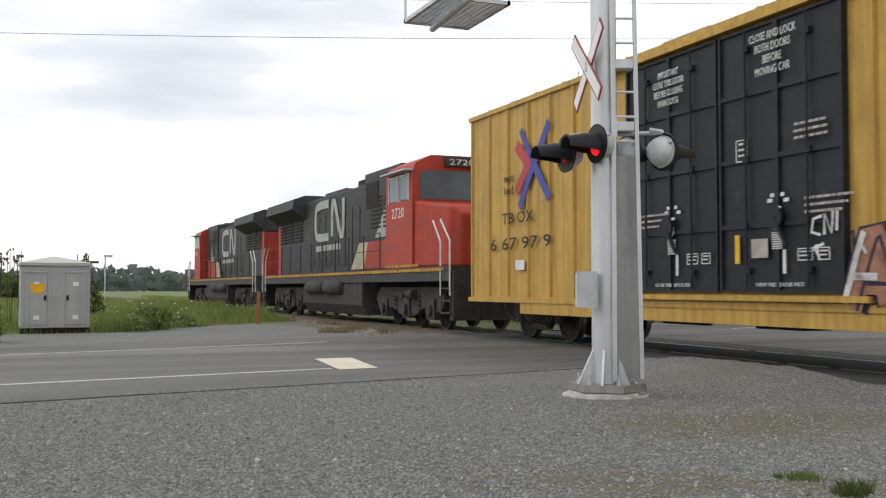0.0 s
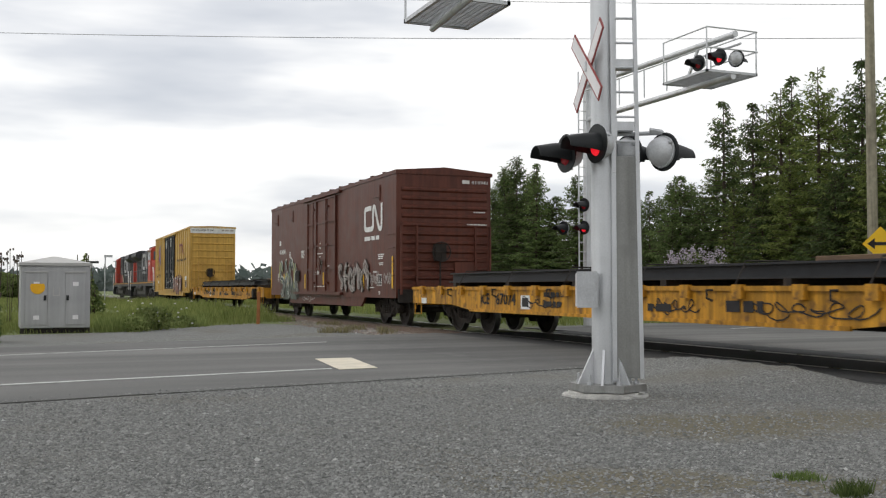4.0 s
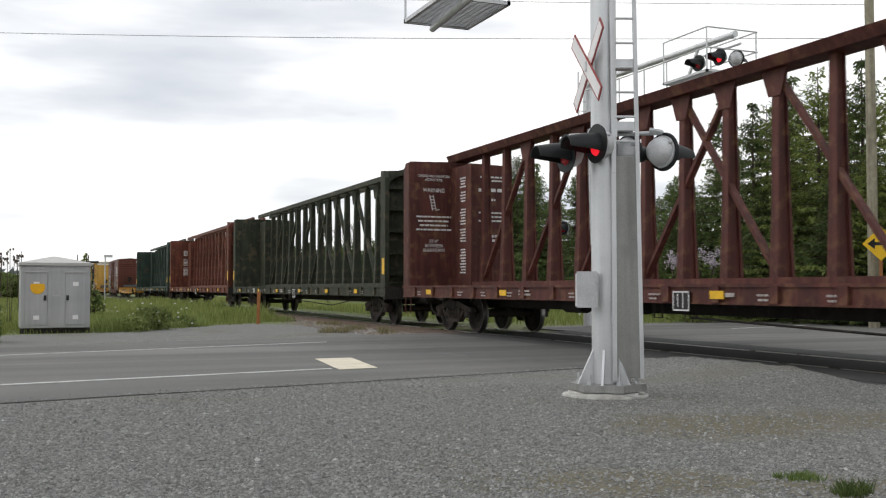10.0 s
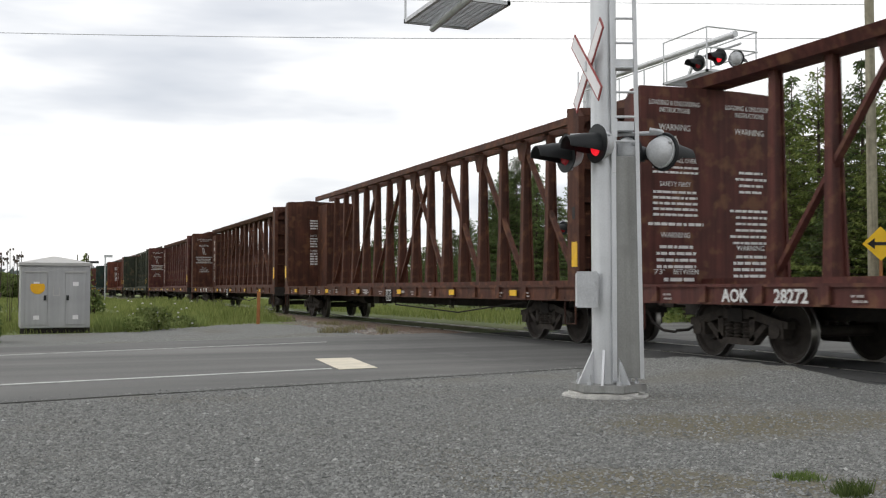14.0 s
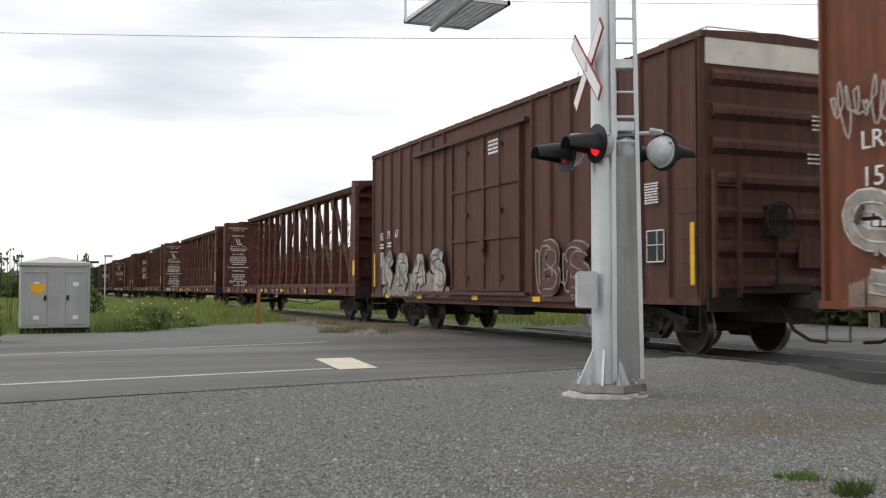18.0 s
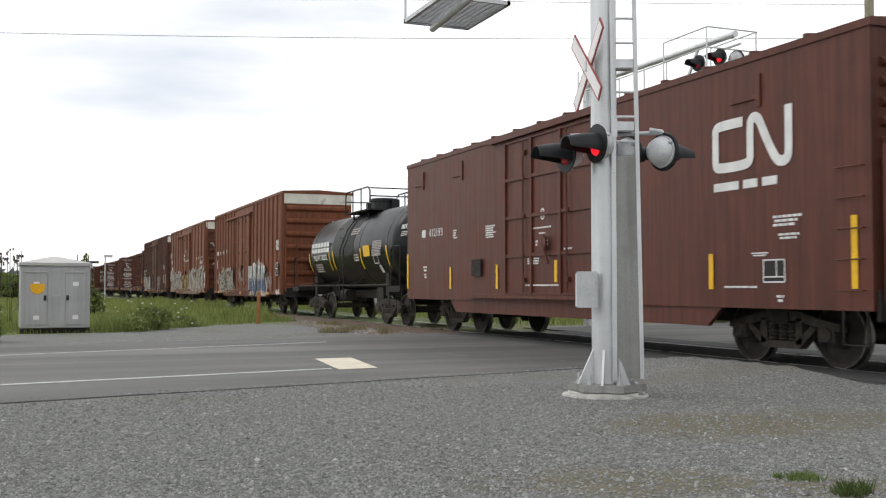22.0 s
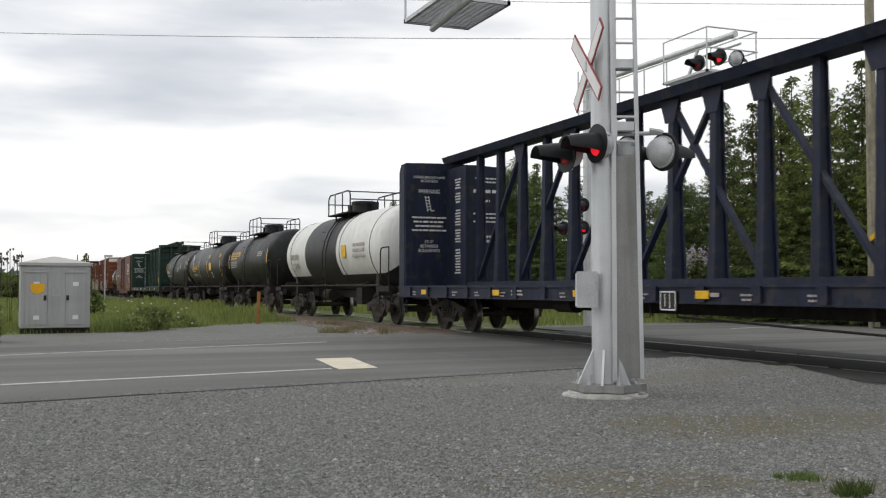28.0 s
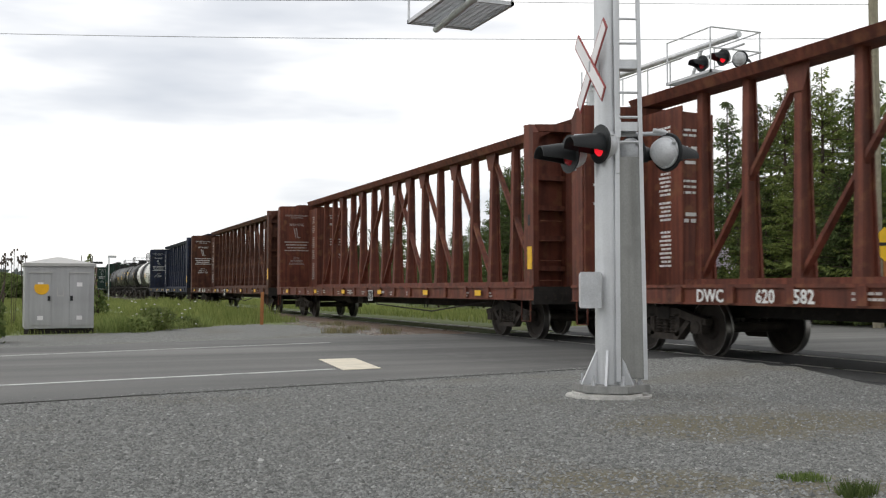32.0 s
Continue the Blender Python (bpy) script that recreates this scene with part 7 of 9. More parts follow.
# lamps toward the road's near approach, and a pair that faces the far side
disc_lamp(mast, (-0.09, -0.17, 2.59), 202, LENS_ON)
disc_lamp(mast, (-0.37, 0.05, 2.52), 202, LENS_DIM)
disc_lamp(mast, (0.60, -0.02, 2.53), 35, LENS_DIM)
disc_lamp(mast, (0.26, 0.12, 2.53), 35, LENS_DIM)
# crossbuck
cbm = Matrix.Translation((-0.19, -0.06, 3.40)) @ pose(0, 0, 0, 0, 0, 79 + 22)


def blade(angle, x0):
    a = radians(angle)
    r = Solid()
    hw = 0.082
    d, n_ = Vector((0, math.cos(a), math.sin(a))), Vector((0, -math.sin(a), math.cos(a)))
    def quad(l, w, xa, xb):
        s = Solid()
        o = [d * l + n_ * w, d * l - n_ * w, -d * l - n_ * w, -d * l + n_ * w]
        s.loft([[(xa, p.y, p.z) for p in o], [(xb, p.y, p.z) for p in o]])
        return s
    b = part("crossbuck_blade", quad(0.545, hw, x0, x0 + 0.012), SIGNRED, mast, "white crossbuck blade with red border", m=cbm @ pose(0, 0, 0, 0, 0, -90))
    part("blade_face", quad(0.52, hw - 0.019, x0 - 0.004, x0 + 0.016), SIGNWHITE, b)


blade(41, 0.0), blade(-41, 0.02)
part("sign_bracket", Solid().box(-0.2, -0.1, -0.1, 0.0, 3.35, 3.45), GALV, mast)


def cage(parent, x0, x1, y0, y1, z, lamps):
    """A cantilever's lamp platform with a mesh floor, posts and rails."""
    fl = Solid().box(x0, x0 + 0.05, y0, y1, z - 0.06, z).box(x1 - 0.05, x1, y0, y1, z - 0.06, z).box(x0, x1, y0, y0 + 0.05, z - 0.06, z).box(x0, x1, y1 - 0.05, y1, z - 0.06, z)
    p = part("platform_frame", fl, GALV, parent)
    mesh = Solid()
    n = int((y1 - y0) / 0.06)
    for i in range(1, n):
        y = y0 + (y1 - y0) * i / n
        mesh.box(x0 + 0.05, x1 - 0.05, y - 0.008, y + 0.008, z - 0.035, z - 0.01)
    for i in range(1, 12):
        x = x0 + (x1 - x0) * i / 12
        mesh.box(x - 0.004, x + 0.004, y0, y1, z - 0.03, z - 0.012)
    part("floor_grating", mesh, GALV, p, "open steel grating")
    for x in (x0 + 0.02, x1 - 0.02):
        for y in (y0 + 0.02, y1 - 0.02):
            part("railing_post", Solid().cyl((x, y, z), (x, y, z + 0.97), 0.02, 6), ALU, parent)
        for zz in (z + 0.5, z + 0.97):
            part("railing_bar", Solid().cyl((x, y0, zz), (x, y1, zz), 0.018, 6), ALU, parent)
    for zz in (z + 0.5, z + 0.97):
        part("railing_bar", Solid().cyl((x0, y0, zz), (x1, y0, zz), 0.018, 6), ALU, parent)


# the near cantilever's platform over the road
near_arm = thing("signal_cantilever", "grey steel cantilever arm and grated lamp platform over the road", "cantilever", m=pose(0, 0, 0))
part("arm_beam", Solid().cyl((MX, MY, 5.21), (5.92, 15.0, 5.23), 0.055, 12), ALU, near_arm, smooth=True)
part("arm_beam", Solid().cyl((MX, MY, 6.0), (5.95, 14.6, 5.95), 0.05, 12), ALU, near_arm, smooth=True)
cage(near_arm, 5.42, 6.53, 13.40, 14.97, 5.32, 0)

# the far cantilever, beyond the track
FX, FY = 14.95, 25.6
far_mast = thing("crossing_signal", "grey cantilever crossing signal with ladder and lamp platform beyond the track", "crossing signal", m=pose(0, 0, 0))
part("pole", Solid().lathe((FX, FY, 0), (FX, FY, 7.3), [(0, 0.15), (1, 0.13)], 24), ALU, far_mast, smooth=True)
for x in (FX - 0.42, FX - 0.17):
    part("ladder_rail", Solid().box(x, x + 0.03, FY - 0.2, FY - 0.16, 0.3, 7.3), ALU, far_mast)
rung2 = Solid().cyl((FX - 0.42, FY - 0.18, 0), (FX - 0.15, FY - 0.18, 0), 0.012, 6).mesh("ladder_rung", ALU)
for i in range(25):
    part("ladder_rung", rung2, None, far_mast, m=pose(0, 0, 0.5 + 0.27 * i))
part("arm_beam", Solid().cyl((FX, FY, 6.98), (FX, 18.9, 6.92), 0.075, 12), ALU, far_mast, smooth=True)
part("arm_beam", Solid().cyl((FX, FY, 5.96), (FX, 19.0, 5.96), 0.075, 12), ALU, far_mast, smooth=True)
for y in (24.6, 23.4, 22.2, 21.2):
    part("railing_post", Solid().cyl((FX - 0.3, y, 6.0), (FX - 0.3, y, 6.75), 0.02, 6), ALU, far_mast)
part("walkway_rail", Solid().cyl((FX - 0.3, FY, 6.72), (FX - 0.3, 20.7, 6.72), 0.018, 6), ALU, far_mast)
part("arm_brace", Solid().beam((FX, 20.9, 6.0), (FX, 20.3, 6.9), 0.06, 0.06), ALU, far_mast)
cage(far_mast, 14.2, 15.63, 18.98, 20.72, 6.07, 0)
part("lamp_crossarm", Solid().cyl((FX - 0.1, 20.2, 6.62), (FX - 0.1, 18.6, 6.62), 0.03, 8), GALV, far_mast)
disc_lamp(far_mast, (FX - 0.2, 20.02, 6.45), 190, LENS_DIM)
disc_lamp(far_mast, (FX - 0.2, 19.22, 6.43), 190, LENS_ON)
disc_lamp(far_mast, (FX + 0.1, 19.02, 6.38), 25, LENS_DIM)
disc_lamp(far_mast, (FX - 0.30, FY - 0.3, 2.80), 200, LENS_ON)
disc_lamp(far_mast, (FX - 0.75, FY + 0.1, 2.80), 200, LENS_DIM)
disc_lamp(far_mast, (FX - 0.30, FY - 0.3, 3.45), 200, LENS_DIM)

# ---- equipment cabinet ----
CABGREY = mat("pale_grey_cabinet_paint", (0.40, 0.40, 0.40), 0.5, var=0.06, streak=0.10, dirt=((0.28, 0.27, 0.25), 0.62, 0.5))
CABROOF = mat("cabinet_roof_metal", (0.44, 0.43, 0.41), 0.45, var=0.08)
cab = thing("equipment_cabinet", "pale grey steel equipment cabinet with two doors and hipped roof", "cabinet", m=pose(0.60, 26.7, 0, 0, 0, 2))
W, Dp, Hc = 0.80, 0.8, 1.63
part("body", Solid().box(-W, W, 0, 2 * Dp, 0.10, Hc), CABGREY, cab, bevel=0.012)
part("plinth", Solid().box(-W + 0.12, W - 0.12, 0.1, 2 * Dp - 0.1, -0.03, 0.10).box(-W, -W + 0.1, 0.02, 0.3, -0.03, 0.1).box(W - 0.1, W, 0.02, 0.3, -0.03, 0.1), UNDER, cab)
rf = Solid().loft([[(-W - 0.04, -0.05, Hc), (W + 0.04, -0.05, Hc), (W + 0.04, 2 * Dp + 0.05, Hc), (-W - 0.04, 2 * Dp + 0.05, Hc)],
                   [(-W - 0.04, -0.05, Hc + 0.07), (W + 0.04, -0.05, Hc + 0.07), (W + 0.04, 2 * Dp + 0.05, Hc + 0.07), (-W - 0.04, 2 * Dp + 0.05, Hc + 0.07)],
                   [(-0.06, Dp - 0.06, Hc + 0.24), (0.06, Dp - 0.06, Hc + 0.24), (0.06, Dp + 0.06, Hc + 0.24), (-0.06, Dp + 0.06, Hc + 0.24)]])
part("roof", rf, CABROOF, cab)
for x0, x1 in ((-W + 0.10, -0.20), (0.22, W - 0.12)):
    d = part("door", Solid().box(x0, x1, -0.02, 0.0, 0.18, Hc - 0.14), CABGREY, cab, bevel=0.004)
    part("drip_cap", Solid().box(x0 - 0.02, x1 + 0.02, -0.045, -0.02, Hc - 0.17, Hc - 0.14), CABROOF, d)
    hx = x1 - 0.05 if x0 < 0 else x0 + 0.05
    part("door_handle", Solid().box(hx - 0.03, hx + 0.03, -0.05, -0.02, 0.78, 0.9), LAMPBLACK, d, "black latch handle")
    for z in (0.36, 1.18):
        part("label_plate", Solid().box((x0 + x1) / 2 - 0.06, (x0 + x1) / 2 + 0.07, -0.028, -0.02, z - 0.05, z + 0.05), SIGNWHITE, d)
part("warning_sign", Solid().slab([(-0.42 + 0.17 * math.cos(radians(a)), 1.10 + 0.17 * math.sin(radians(a))) for a in range(150, 391, 15)], "y", -0.032, -0.022), mat("orange_yellow_sign", (0.80, 0.42, 0.02), 0.5, var=0.08), cab, "half-round orange-yellow warning sign")
hs = Solid()
stroke(hs, [(-0.06, 0.1), (-0.06, -0.08), (0.08, -0.08), (0.08, 0.1)], 0.025)
part("hasp", hs, CABROOF, cab, m=Matrix.Translation((0.0, -0.02, 0.98)) @ REAR)
part("centre_panel", Solid().box(-0.19, 0.21, -0.008, 0.0, 0.12, Hc - 0.05), CABGREY, cab)

# marker post, far sign posts
POSTWOOD = mat("orange_brown_post", (0.34, 0.14, 0.05), 0.7, var=0.15, scale=4)
single("marker_post", Solid().cbox(-0.05, 0.05, -0.03, 0.03, -0.05, 0.97, 0.01), POSTWOOD, "short orange-brown marker post at the edge of the gravel", "post", m=pose(6.44, 30.73, 0, 0, 1.0, -20))
for px, py, hh, wd in ((6.55, 100.5, 4.4, 0.65), (5.3, 104, 3.9, 0.9)):
    p = thing("sign_post", "tall thin metal post with a small plate seen against the sky", "sign post", "posts beside the line", pose(px, py, -0.25))
    part("post", Solid().cyl((0, 0, 0), (0, 0, hh), 0.055, 8), GALV, p)
    part("plate", Solid().box(-0.1, wd, -0.03, 0.03, hh - 0.18, hh + 0.04), GALV if hh > 4 else LAMPBLACK, p)

# utility pole, wires, arrow sign
POLEWOOD = mat("weathered_pole_wood", (0.33, 0.30, 0.22), 0.9, var=0.2, scale=6, streak=0.3)
pole = thing("utility_pole", "tall weathered wooden utility pole carrying wires", "utility pole", m=pose(21.46, 21.38, 0))
part("pole_shaft", Solid().cyl((0, 0, -0.5), (0, 0, 10.0), 0.15, 12, 0.12), POLEWOOD, pole, smooth=True)
part("insulator_arm", Solid().box(-0.5, 0.5, -0.06, 0.06, 9.3, 9.42).cyl((-0.35, 0, 9.4), (-0.35, 0, 9.6), 0.05, 8), GALV, pole)
WIRE = mat("dark_wire", (0.26, 0.26, 0.27), 0.7, var=0.1, bump=0.0)


def wire(a, b, sag, r=0.014):
    a, b = Vector(a), Vector(b)
    pts = [a.lerp(b, i / 24) - Vector((0, 0, sag * 4 * (i / 24) * (1 - i / 24))) for i in range(25)]
    single("overhead_wire", Solid().tube(pts, r, 5), WIRE, "thin dark overhead wire sagging between poles", "wire", "overhead wires")


wire((21.46, 21.38, 8.0), (-22.5, 54.0, 12.45), 0.36, 0.010)
wire((21.46, 21.38, 9.38), (-22.5, 54.0, 14.8), 0.9, 0.010)
wire((21.46, 21.38, 8.94), (-22.5, 54.0, 14.9), 0.5, 0.008)
arrow = thing("arrow_sign", "yellow diamond road sign with a black arrow on a post", "road sign", m=Matrix.Translation((21.25, 20.9, 0.52)) @ pose(0, 0, 0, 0, 0, -36) @ Matrix.Scale(0.75, 4))
part("sign_plate", Solid().slab([(0, 1.72), (0.62, 2.34), (0, 2.96), (-0.62, 2.34)], "y", -0.02, 0.0), mat("sign_yellow", (0.82, 0.50, 0.02), 0.45, var=0.06), arrow)
ar = Solid().box(-0.35, 0.25, -0.03, -0.021, 2.28, 2.40)
ar.slab([(-0.2, 2.14), (-0.45, 2.34), (-0.2, 2.54)], "y", -0.03, -0.021)
part("arrow", ar, BLACKP, arrow)
part("post", Solid().box(-0.05, 0.05, 0.0, 0.08, -0.1, 2.8), POSTWOOD, arrow)


# ---- plants ----
def leaf_material(name, c0, c1, trans=0.4):
    m = bpy.data.materials.new(name)
    m.use_nodes = True
    nd, lk = m.node_tree.nodes, m.node_tree.links
    bs = nd["Principled BSDF"]
    gi = nd.new("ShaderNodeNewGeometry")
    r = nd.new("ShaderNodeValToRGB")
    r.color_ramp.elements[0].color, r.color_ramp.elements[1].color = (*c0, 1), (*c1, 1)
    lk.new(gi.outputs["Random Per Island"], r.inputs["Fac"])
    oi = nd.new("ShaderNodeObjectInfo")
    rr = nd.new("ShaderNodeMapRange")
    rr.inputs["To Min"].default_value, rr.inputs["To Max"].default_value = 0.75, 1.25
    lk.new(oi.outputs["Random"], rr.inputs["Value"])
    x = nd.new("ShaderNodeMixRGB")
    x.blend_type, x.inputs[0].default_value = "MULTIPLY", 1.0
    lk.new(r.outputs["Color"], x.inputs[1]), lk.new(rr.outputs["Result"], x.inputs[2])
    lk.new(x.outputs["Color"], bs.inputs["Base Color"])
    bs.inputs["Roughness"].default_value = 0.7
    bs.inputs["Specular IOR Level"].default_value = 0.25
    if trans:
        tr = nd.new("ShaderNodeBsdfTranslucent")
        mx = nd.new("ShaderNodeMixShader")
        mx.inputs[0].default_value = trans
        lk.new(x.outputs["Color"], tr.inputs["Color"])
        lk.new(bs.outputs["BSDF"], mx.inputs[1]), lk.new(tr.outputs["BSDF"], mx.inputs[2])
        lk.new(mx.outputs["Shader"], nd["Material Output"].inputs["Surface"])
    return m


NEEDLE = leaf_material("spruce_needles", (0.054, 0.086, 0.028), (0.162, 0.212, 0.072), 0.45)
NEEDLE2 = leaf_material("larch_green_needles", (0.092, 0.128, 0.031), (0.226, 0.266, 0.076), 0.45)
LEAF = leaf_material("shrub_leaves", (0.080, 0.120, 0.032), (0.190, 0.235, 0.075), 0.5)
DARKLEAF = leaf_material("dark_shrub_leaves", (0.040, 0.062, 0.024), (0.105, 0.140, 0.050))
LILAC = leaf_material("lilac_blossom", (0.34, 0.30, 0.35), (0.60, 0.54, 0.59))
GRASS = leaf_material("grass_blades", (0.140, 0.180, 0.050), (0.285, 0.310, 0.105), 0.5)
WEED = leaf_material("pale_weed_leaves", (0.130, 0.175, 0.050), (0.270, 0.310, 0.110), 0.5)
TUFT = leaf_material("fresh_tuft_grass", (0.070, 0.115, 0.030), (0.165, 0.215, 0.068), 0.5)
DRYGRASS = leaf_material("dry_grass_blades", (0.20, 0.18, 0.09), (0.38, 0.34, 0.19), 0.5)
BARK = mat("grey_brown_bark", (0.085, 0.065, 0.05), 0.9, var=0.3, scale=8)


def spruce(height, spread, seed, sparse=1.0):
    """A tapered trunk with whorls of drooping branches, each a fan of thin hanging sprigs."""
    rnd = random.Random(seed)
    trunk, crown = Solid(), Solid()
    trunk.cyl((0, 0, -0.1), (0, 0, height * 0.99), height * 0.016, 8, 0.01)
    z = height * 0.05
    while z < height * 0.985:
        u = 1 - z / height
        reach = spread * (u ** 0.95) * rnd.uniform(0.75, 1.15) + 0.07
        n = rnd.randint(6, 8) if u > 0.12 else 4
        a0 = rnd.uniform(0, 6.28)
        for k in range(n):
            if rnd.random() > sparse:
                continue
            a = a0 + k * 6.283 / n + rnd.uniform(-.3, .3)
            ln = reach * rnd.uniform(0.55, 1.2)
            d = Vector((math.cos(a), math.sin(a), 0))
            side = Vector((-d.y, d.x, 0))
            droop = rnd.uniform(0.0, 0.32) if u > 0.25 else rnd.uniform(-0.6, -0.15)
            p0 = Vector((0, 0, z))
            m = max(3, int(ln / 0.10))
            tip = p0 + d * ln + Vector((0, 0, -droop * ln + 0.15 * ln))
            trunk.beam(p0, p0.lerp(tip, 0.8), 0.018, 0.018)
            for i in range(1, m + 1):
                t = i / m
                if t < 0.25 and rnd.random() < 0.5:
                    continue
                c = p0 + d * (ln * t) + Vector((0, 0, -droop * ln * t + 0.15 * ln * t * t))
                wd = (0.30 * ln * (1 - t) + 0.09) * rnd.uniform(0.6, 1.2)
                for sg in (-1, 1):
                    for q in range(2):
                        b = c + Vector((rnd.uniform(-.05, .05), rnd.uniform(-.05, .05), rnd.uniform(-.04, .04)))
                        e = b + side * (sg * wd * rnd.uniform(0.3, 1.0)) + d * rnd.uniform(0.03, 0.16) + Vector((0, 0, rnd.uniform(-0.16, 0.05)))
                        w = Vector((rnd.uniform(-1, 1), rnd.uniform(-1, 1), rnd.uniform(-1, 1))).normalized() * rnd.uniform(0.022, 0.045)
                        mid = b.lerp(e, 0.5)
                        crown.add([b, mid + w, e, mid - w], [(0, 1, 2, 3)])
        z += rnd.uniform(0.11, 0.19) * (0.6 + 0.5 * u) * max(1, height / 8)
    return trunk, crown


def raw_mesh(s, name, material):
    me = bpy.data.meshes.new(name)
    me.from_pydata(s.v, [], s.f)
    me.materials.append(material)
    return me


TREES = []
for seed, (hh, sp, mt, sparse) in enumerate(((8.4, 2.9, NEEDLE, 0.88), (8.2, 2.2, NEEDLE, 0.64), (8.6, 2.9, NEEDLE2, 0.55), (5.6, 2.5, NEEDLE, 0.95))):
    t, c = spruce(hh, sp, seed + 11, sparse)
    TREES.append((raw_mesh(t, "trunk", BARK), raw_mesh(c, "crown", mt), hh))


def plant_tree(kind, x, y, h, turn, label="dark green spruce with drooping layered branches beyond the railway"):
    tm, cm, hh = TREES[kind]
    k = h / hh
    ob = thing("spruce_tree", label, "tree", "spruces beyond the railway", Matrix.Translation((x, y, -0.1)) @ pose(0, 0, 0, 0, 0, turn) @ Matrix.Scale(k, 4))
    part("trunk", tm, None, ob)
    part("crown", cm, None, ob)


rnd = random.Random(8)
FOC, VPX = 1797.0, 53.0


def row_spot(px, lat):
    """Where a sight line meets a row that runs beside the track at that distance across it."""
    yaw = radians(-PAN)
    return lat, 1797.0 * lat / (math.cos(yaw) ** 2 * (px - VPX)) - lat * math.tan(yaw)


for px, lat, top, kind in ((697, 30, 352, 0), (662, 31, 425, 3), (675, 29, 440, 3), (742, 26, 445, 3), (770, 25, 422, 3), (800, 25, 405, 3), (830, 24, 385, 0), (872, 24, 330, 0), (893, 25, 290, 0), (915, 24, 272, 0), (945, 25.5, 300, 0), (728, 28, 450, 3), (752, 27, 436, 3), (1168, 25, 345, 0), (1190, 24, 318, 0), (950, 24, 285, 1), (985, 25, 345, 3), (1020, 24, 305, 0), (1065, 25, 350, 3), (1110, 24, 330, 3),
                           (1150, 24, 335, 1), (1205, 23.5, 308, 3), (1245, 24, 345, 3), (1283, 24, 172, 1), (1335, 23.5, 175, 1), (1385, 23, 150, 0), (1405, 24.5, 128, 1), (1452, 23, 112, 2), (1500, 24, 160, 2), (1530, 23, 95, 1),
                           (1590, 23, 110, 0), (1660, 23, 90, 2), (1310, 27, 240, 2), (1425, 27, 200, 2), (905, 27, 330, 2), (1180, 27, 380, 2), (1095, 27, 370, 2), (850, 27, 400, 3), (790, 28, 440, 3), (1350, 22.5, 330, 3), (1480, 22.3, 300, 3), (895, 26, 300, 0), (935, 26, 310, 2), (970, 26, 350, 0), (1040, 26, 330, 2), (1130, 26, 350, 0), (1225, 26, 320, 0), (1270, 26, 270, 2), (1360, 26, 180, 0), (1470, 26, 150, 0), (1545, 26, 140, 2), (760, 28, 455, 3), (815, 28, 415, 3), (1190, 22.6, 400, 3), (1300, 22.5, 330, 2), (1400, 22.4, 260, 2), (1540, 22.5, 260, 2)):
    if px > 1275 and kind == 0:
        kind = 2
    x, y = row_spot(px, lat)
    depth = x * math.sin(radians(-PAN)) + y * math.cos(radians(-PAN))
    h = 1.18 + (510 - top) / FOC * depth
    plant_tree(kind, x, y, h, rnd.uniform(0, 360), "yellow-green larch-like conifer beyond the railway" if kind == 2 else "dark green spruce with drooping layered branches beyond the railway")


def shrub(name, x, y, w, h, n, material, label, seed, leaf=0.10, depthw=None, z0=-0.1, bare=False):
    rnd = random.Random(seed)
    ob = thing(name, label, "bush", m=pose(x, y, z0))
    st, lv = Solid(), Solid()
    dw = depthw or w
    for i in range(14):
        a, r = rnd.uniform(0, 6.28), rnd.uniform(0.1, 0.8)
        tip = (math.cos(a) * r * w / 2, math.sin(a) * r * dw / 2, h * rnd.uniform(0.6, 1.0))
        st.beam((tip[0] * 0.3, tip[1] * 0.3, 0), tip, 0.03, 0.03)
    for i in range(n):
        a, r = rnd.uniform(0, 6.28), rnd.random() ** 0.5
        zz = rnd.random() ** 0.7
        lim = (1 - zz ** 2.5) ** 0.5 * (0.8 + 0.25 * noise.noise(Vector((a * 1.5, zz * 3, seed))))
        c = Vector((math.cos(a) * r * lim * w / 2, math.sin(a) * r * lim * dw / 2, zz * h * (0.9 + 0.2 * noise.noise(Vector((a * 2, seed, 1))))))
        u = Vector((rnd.uniform(-1, 1), rnd.uniform(-1, 1), rnd.uniform(-1, 1))).normalized() * leaf * rnd.uniform(0.6, 1.3)
        v = u.orthogonal().normalized() * leaf * rnd.uniform(0.4, 0.7)
        lv.add([c - u, c + v, c + u, c - v], [(0, 1, 2, 3)])
    tagged(part("stem", raw_mesh(st, "stem", material if name == "weed_clump" else BARK), None, ob), kind="stuff")
    part("crown", raw_mesh(lv, "crown", material), None, ob)
    return ob


def sight(px, y):
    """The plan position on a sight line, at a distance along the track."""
    a = math.atan((px - 784) / FOC) + radians(-PAN)
    return y * math.tan(a), y


shrub("bush", -1.9, 31.5, 2.6, 2.1, 2600, DARKLEAF, "dark leafy bush beside the grey cabinet", 1)
shrub("bush", -4.2, 33.5, 3.6, 2.4, 3000, DARKLEAF, "dark leafy bush beside the grey cabinet", 2)
shrub("bush", *sight(150, 45), 1.0, 2.7, 230, WEED, "thin light green sapling in the meadow", 3, 0.09)
shrub("bush", *sight(166, 47), 1.3, 1.2, 420, LEAF, "low bush in the meadow", 9, 0.09)
shrub("bush", -0.95, 22.4, 1.2, 1.35, 1100, LEAF, "ragged green bush beside the grey cabinet", 12, 0.07)
shrub("weed_clump", 3.0, 27.6, 1.7, 0.75, 520, WEED, "ragged leafy weeds at the edge of the gravel", 4, 0.06)
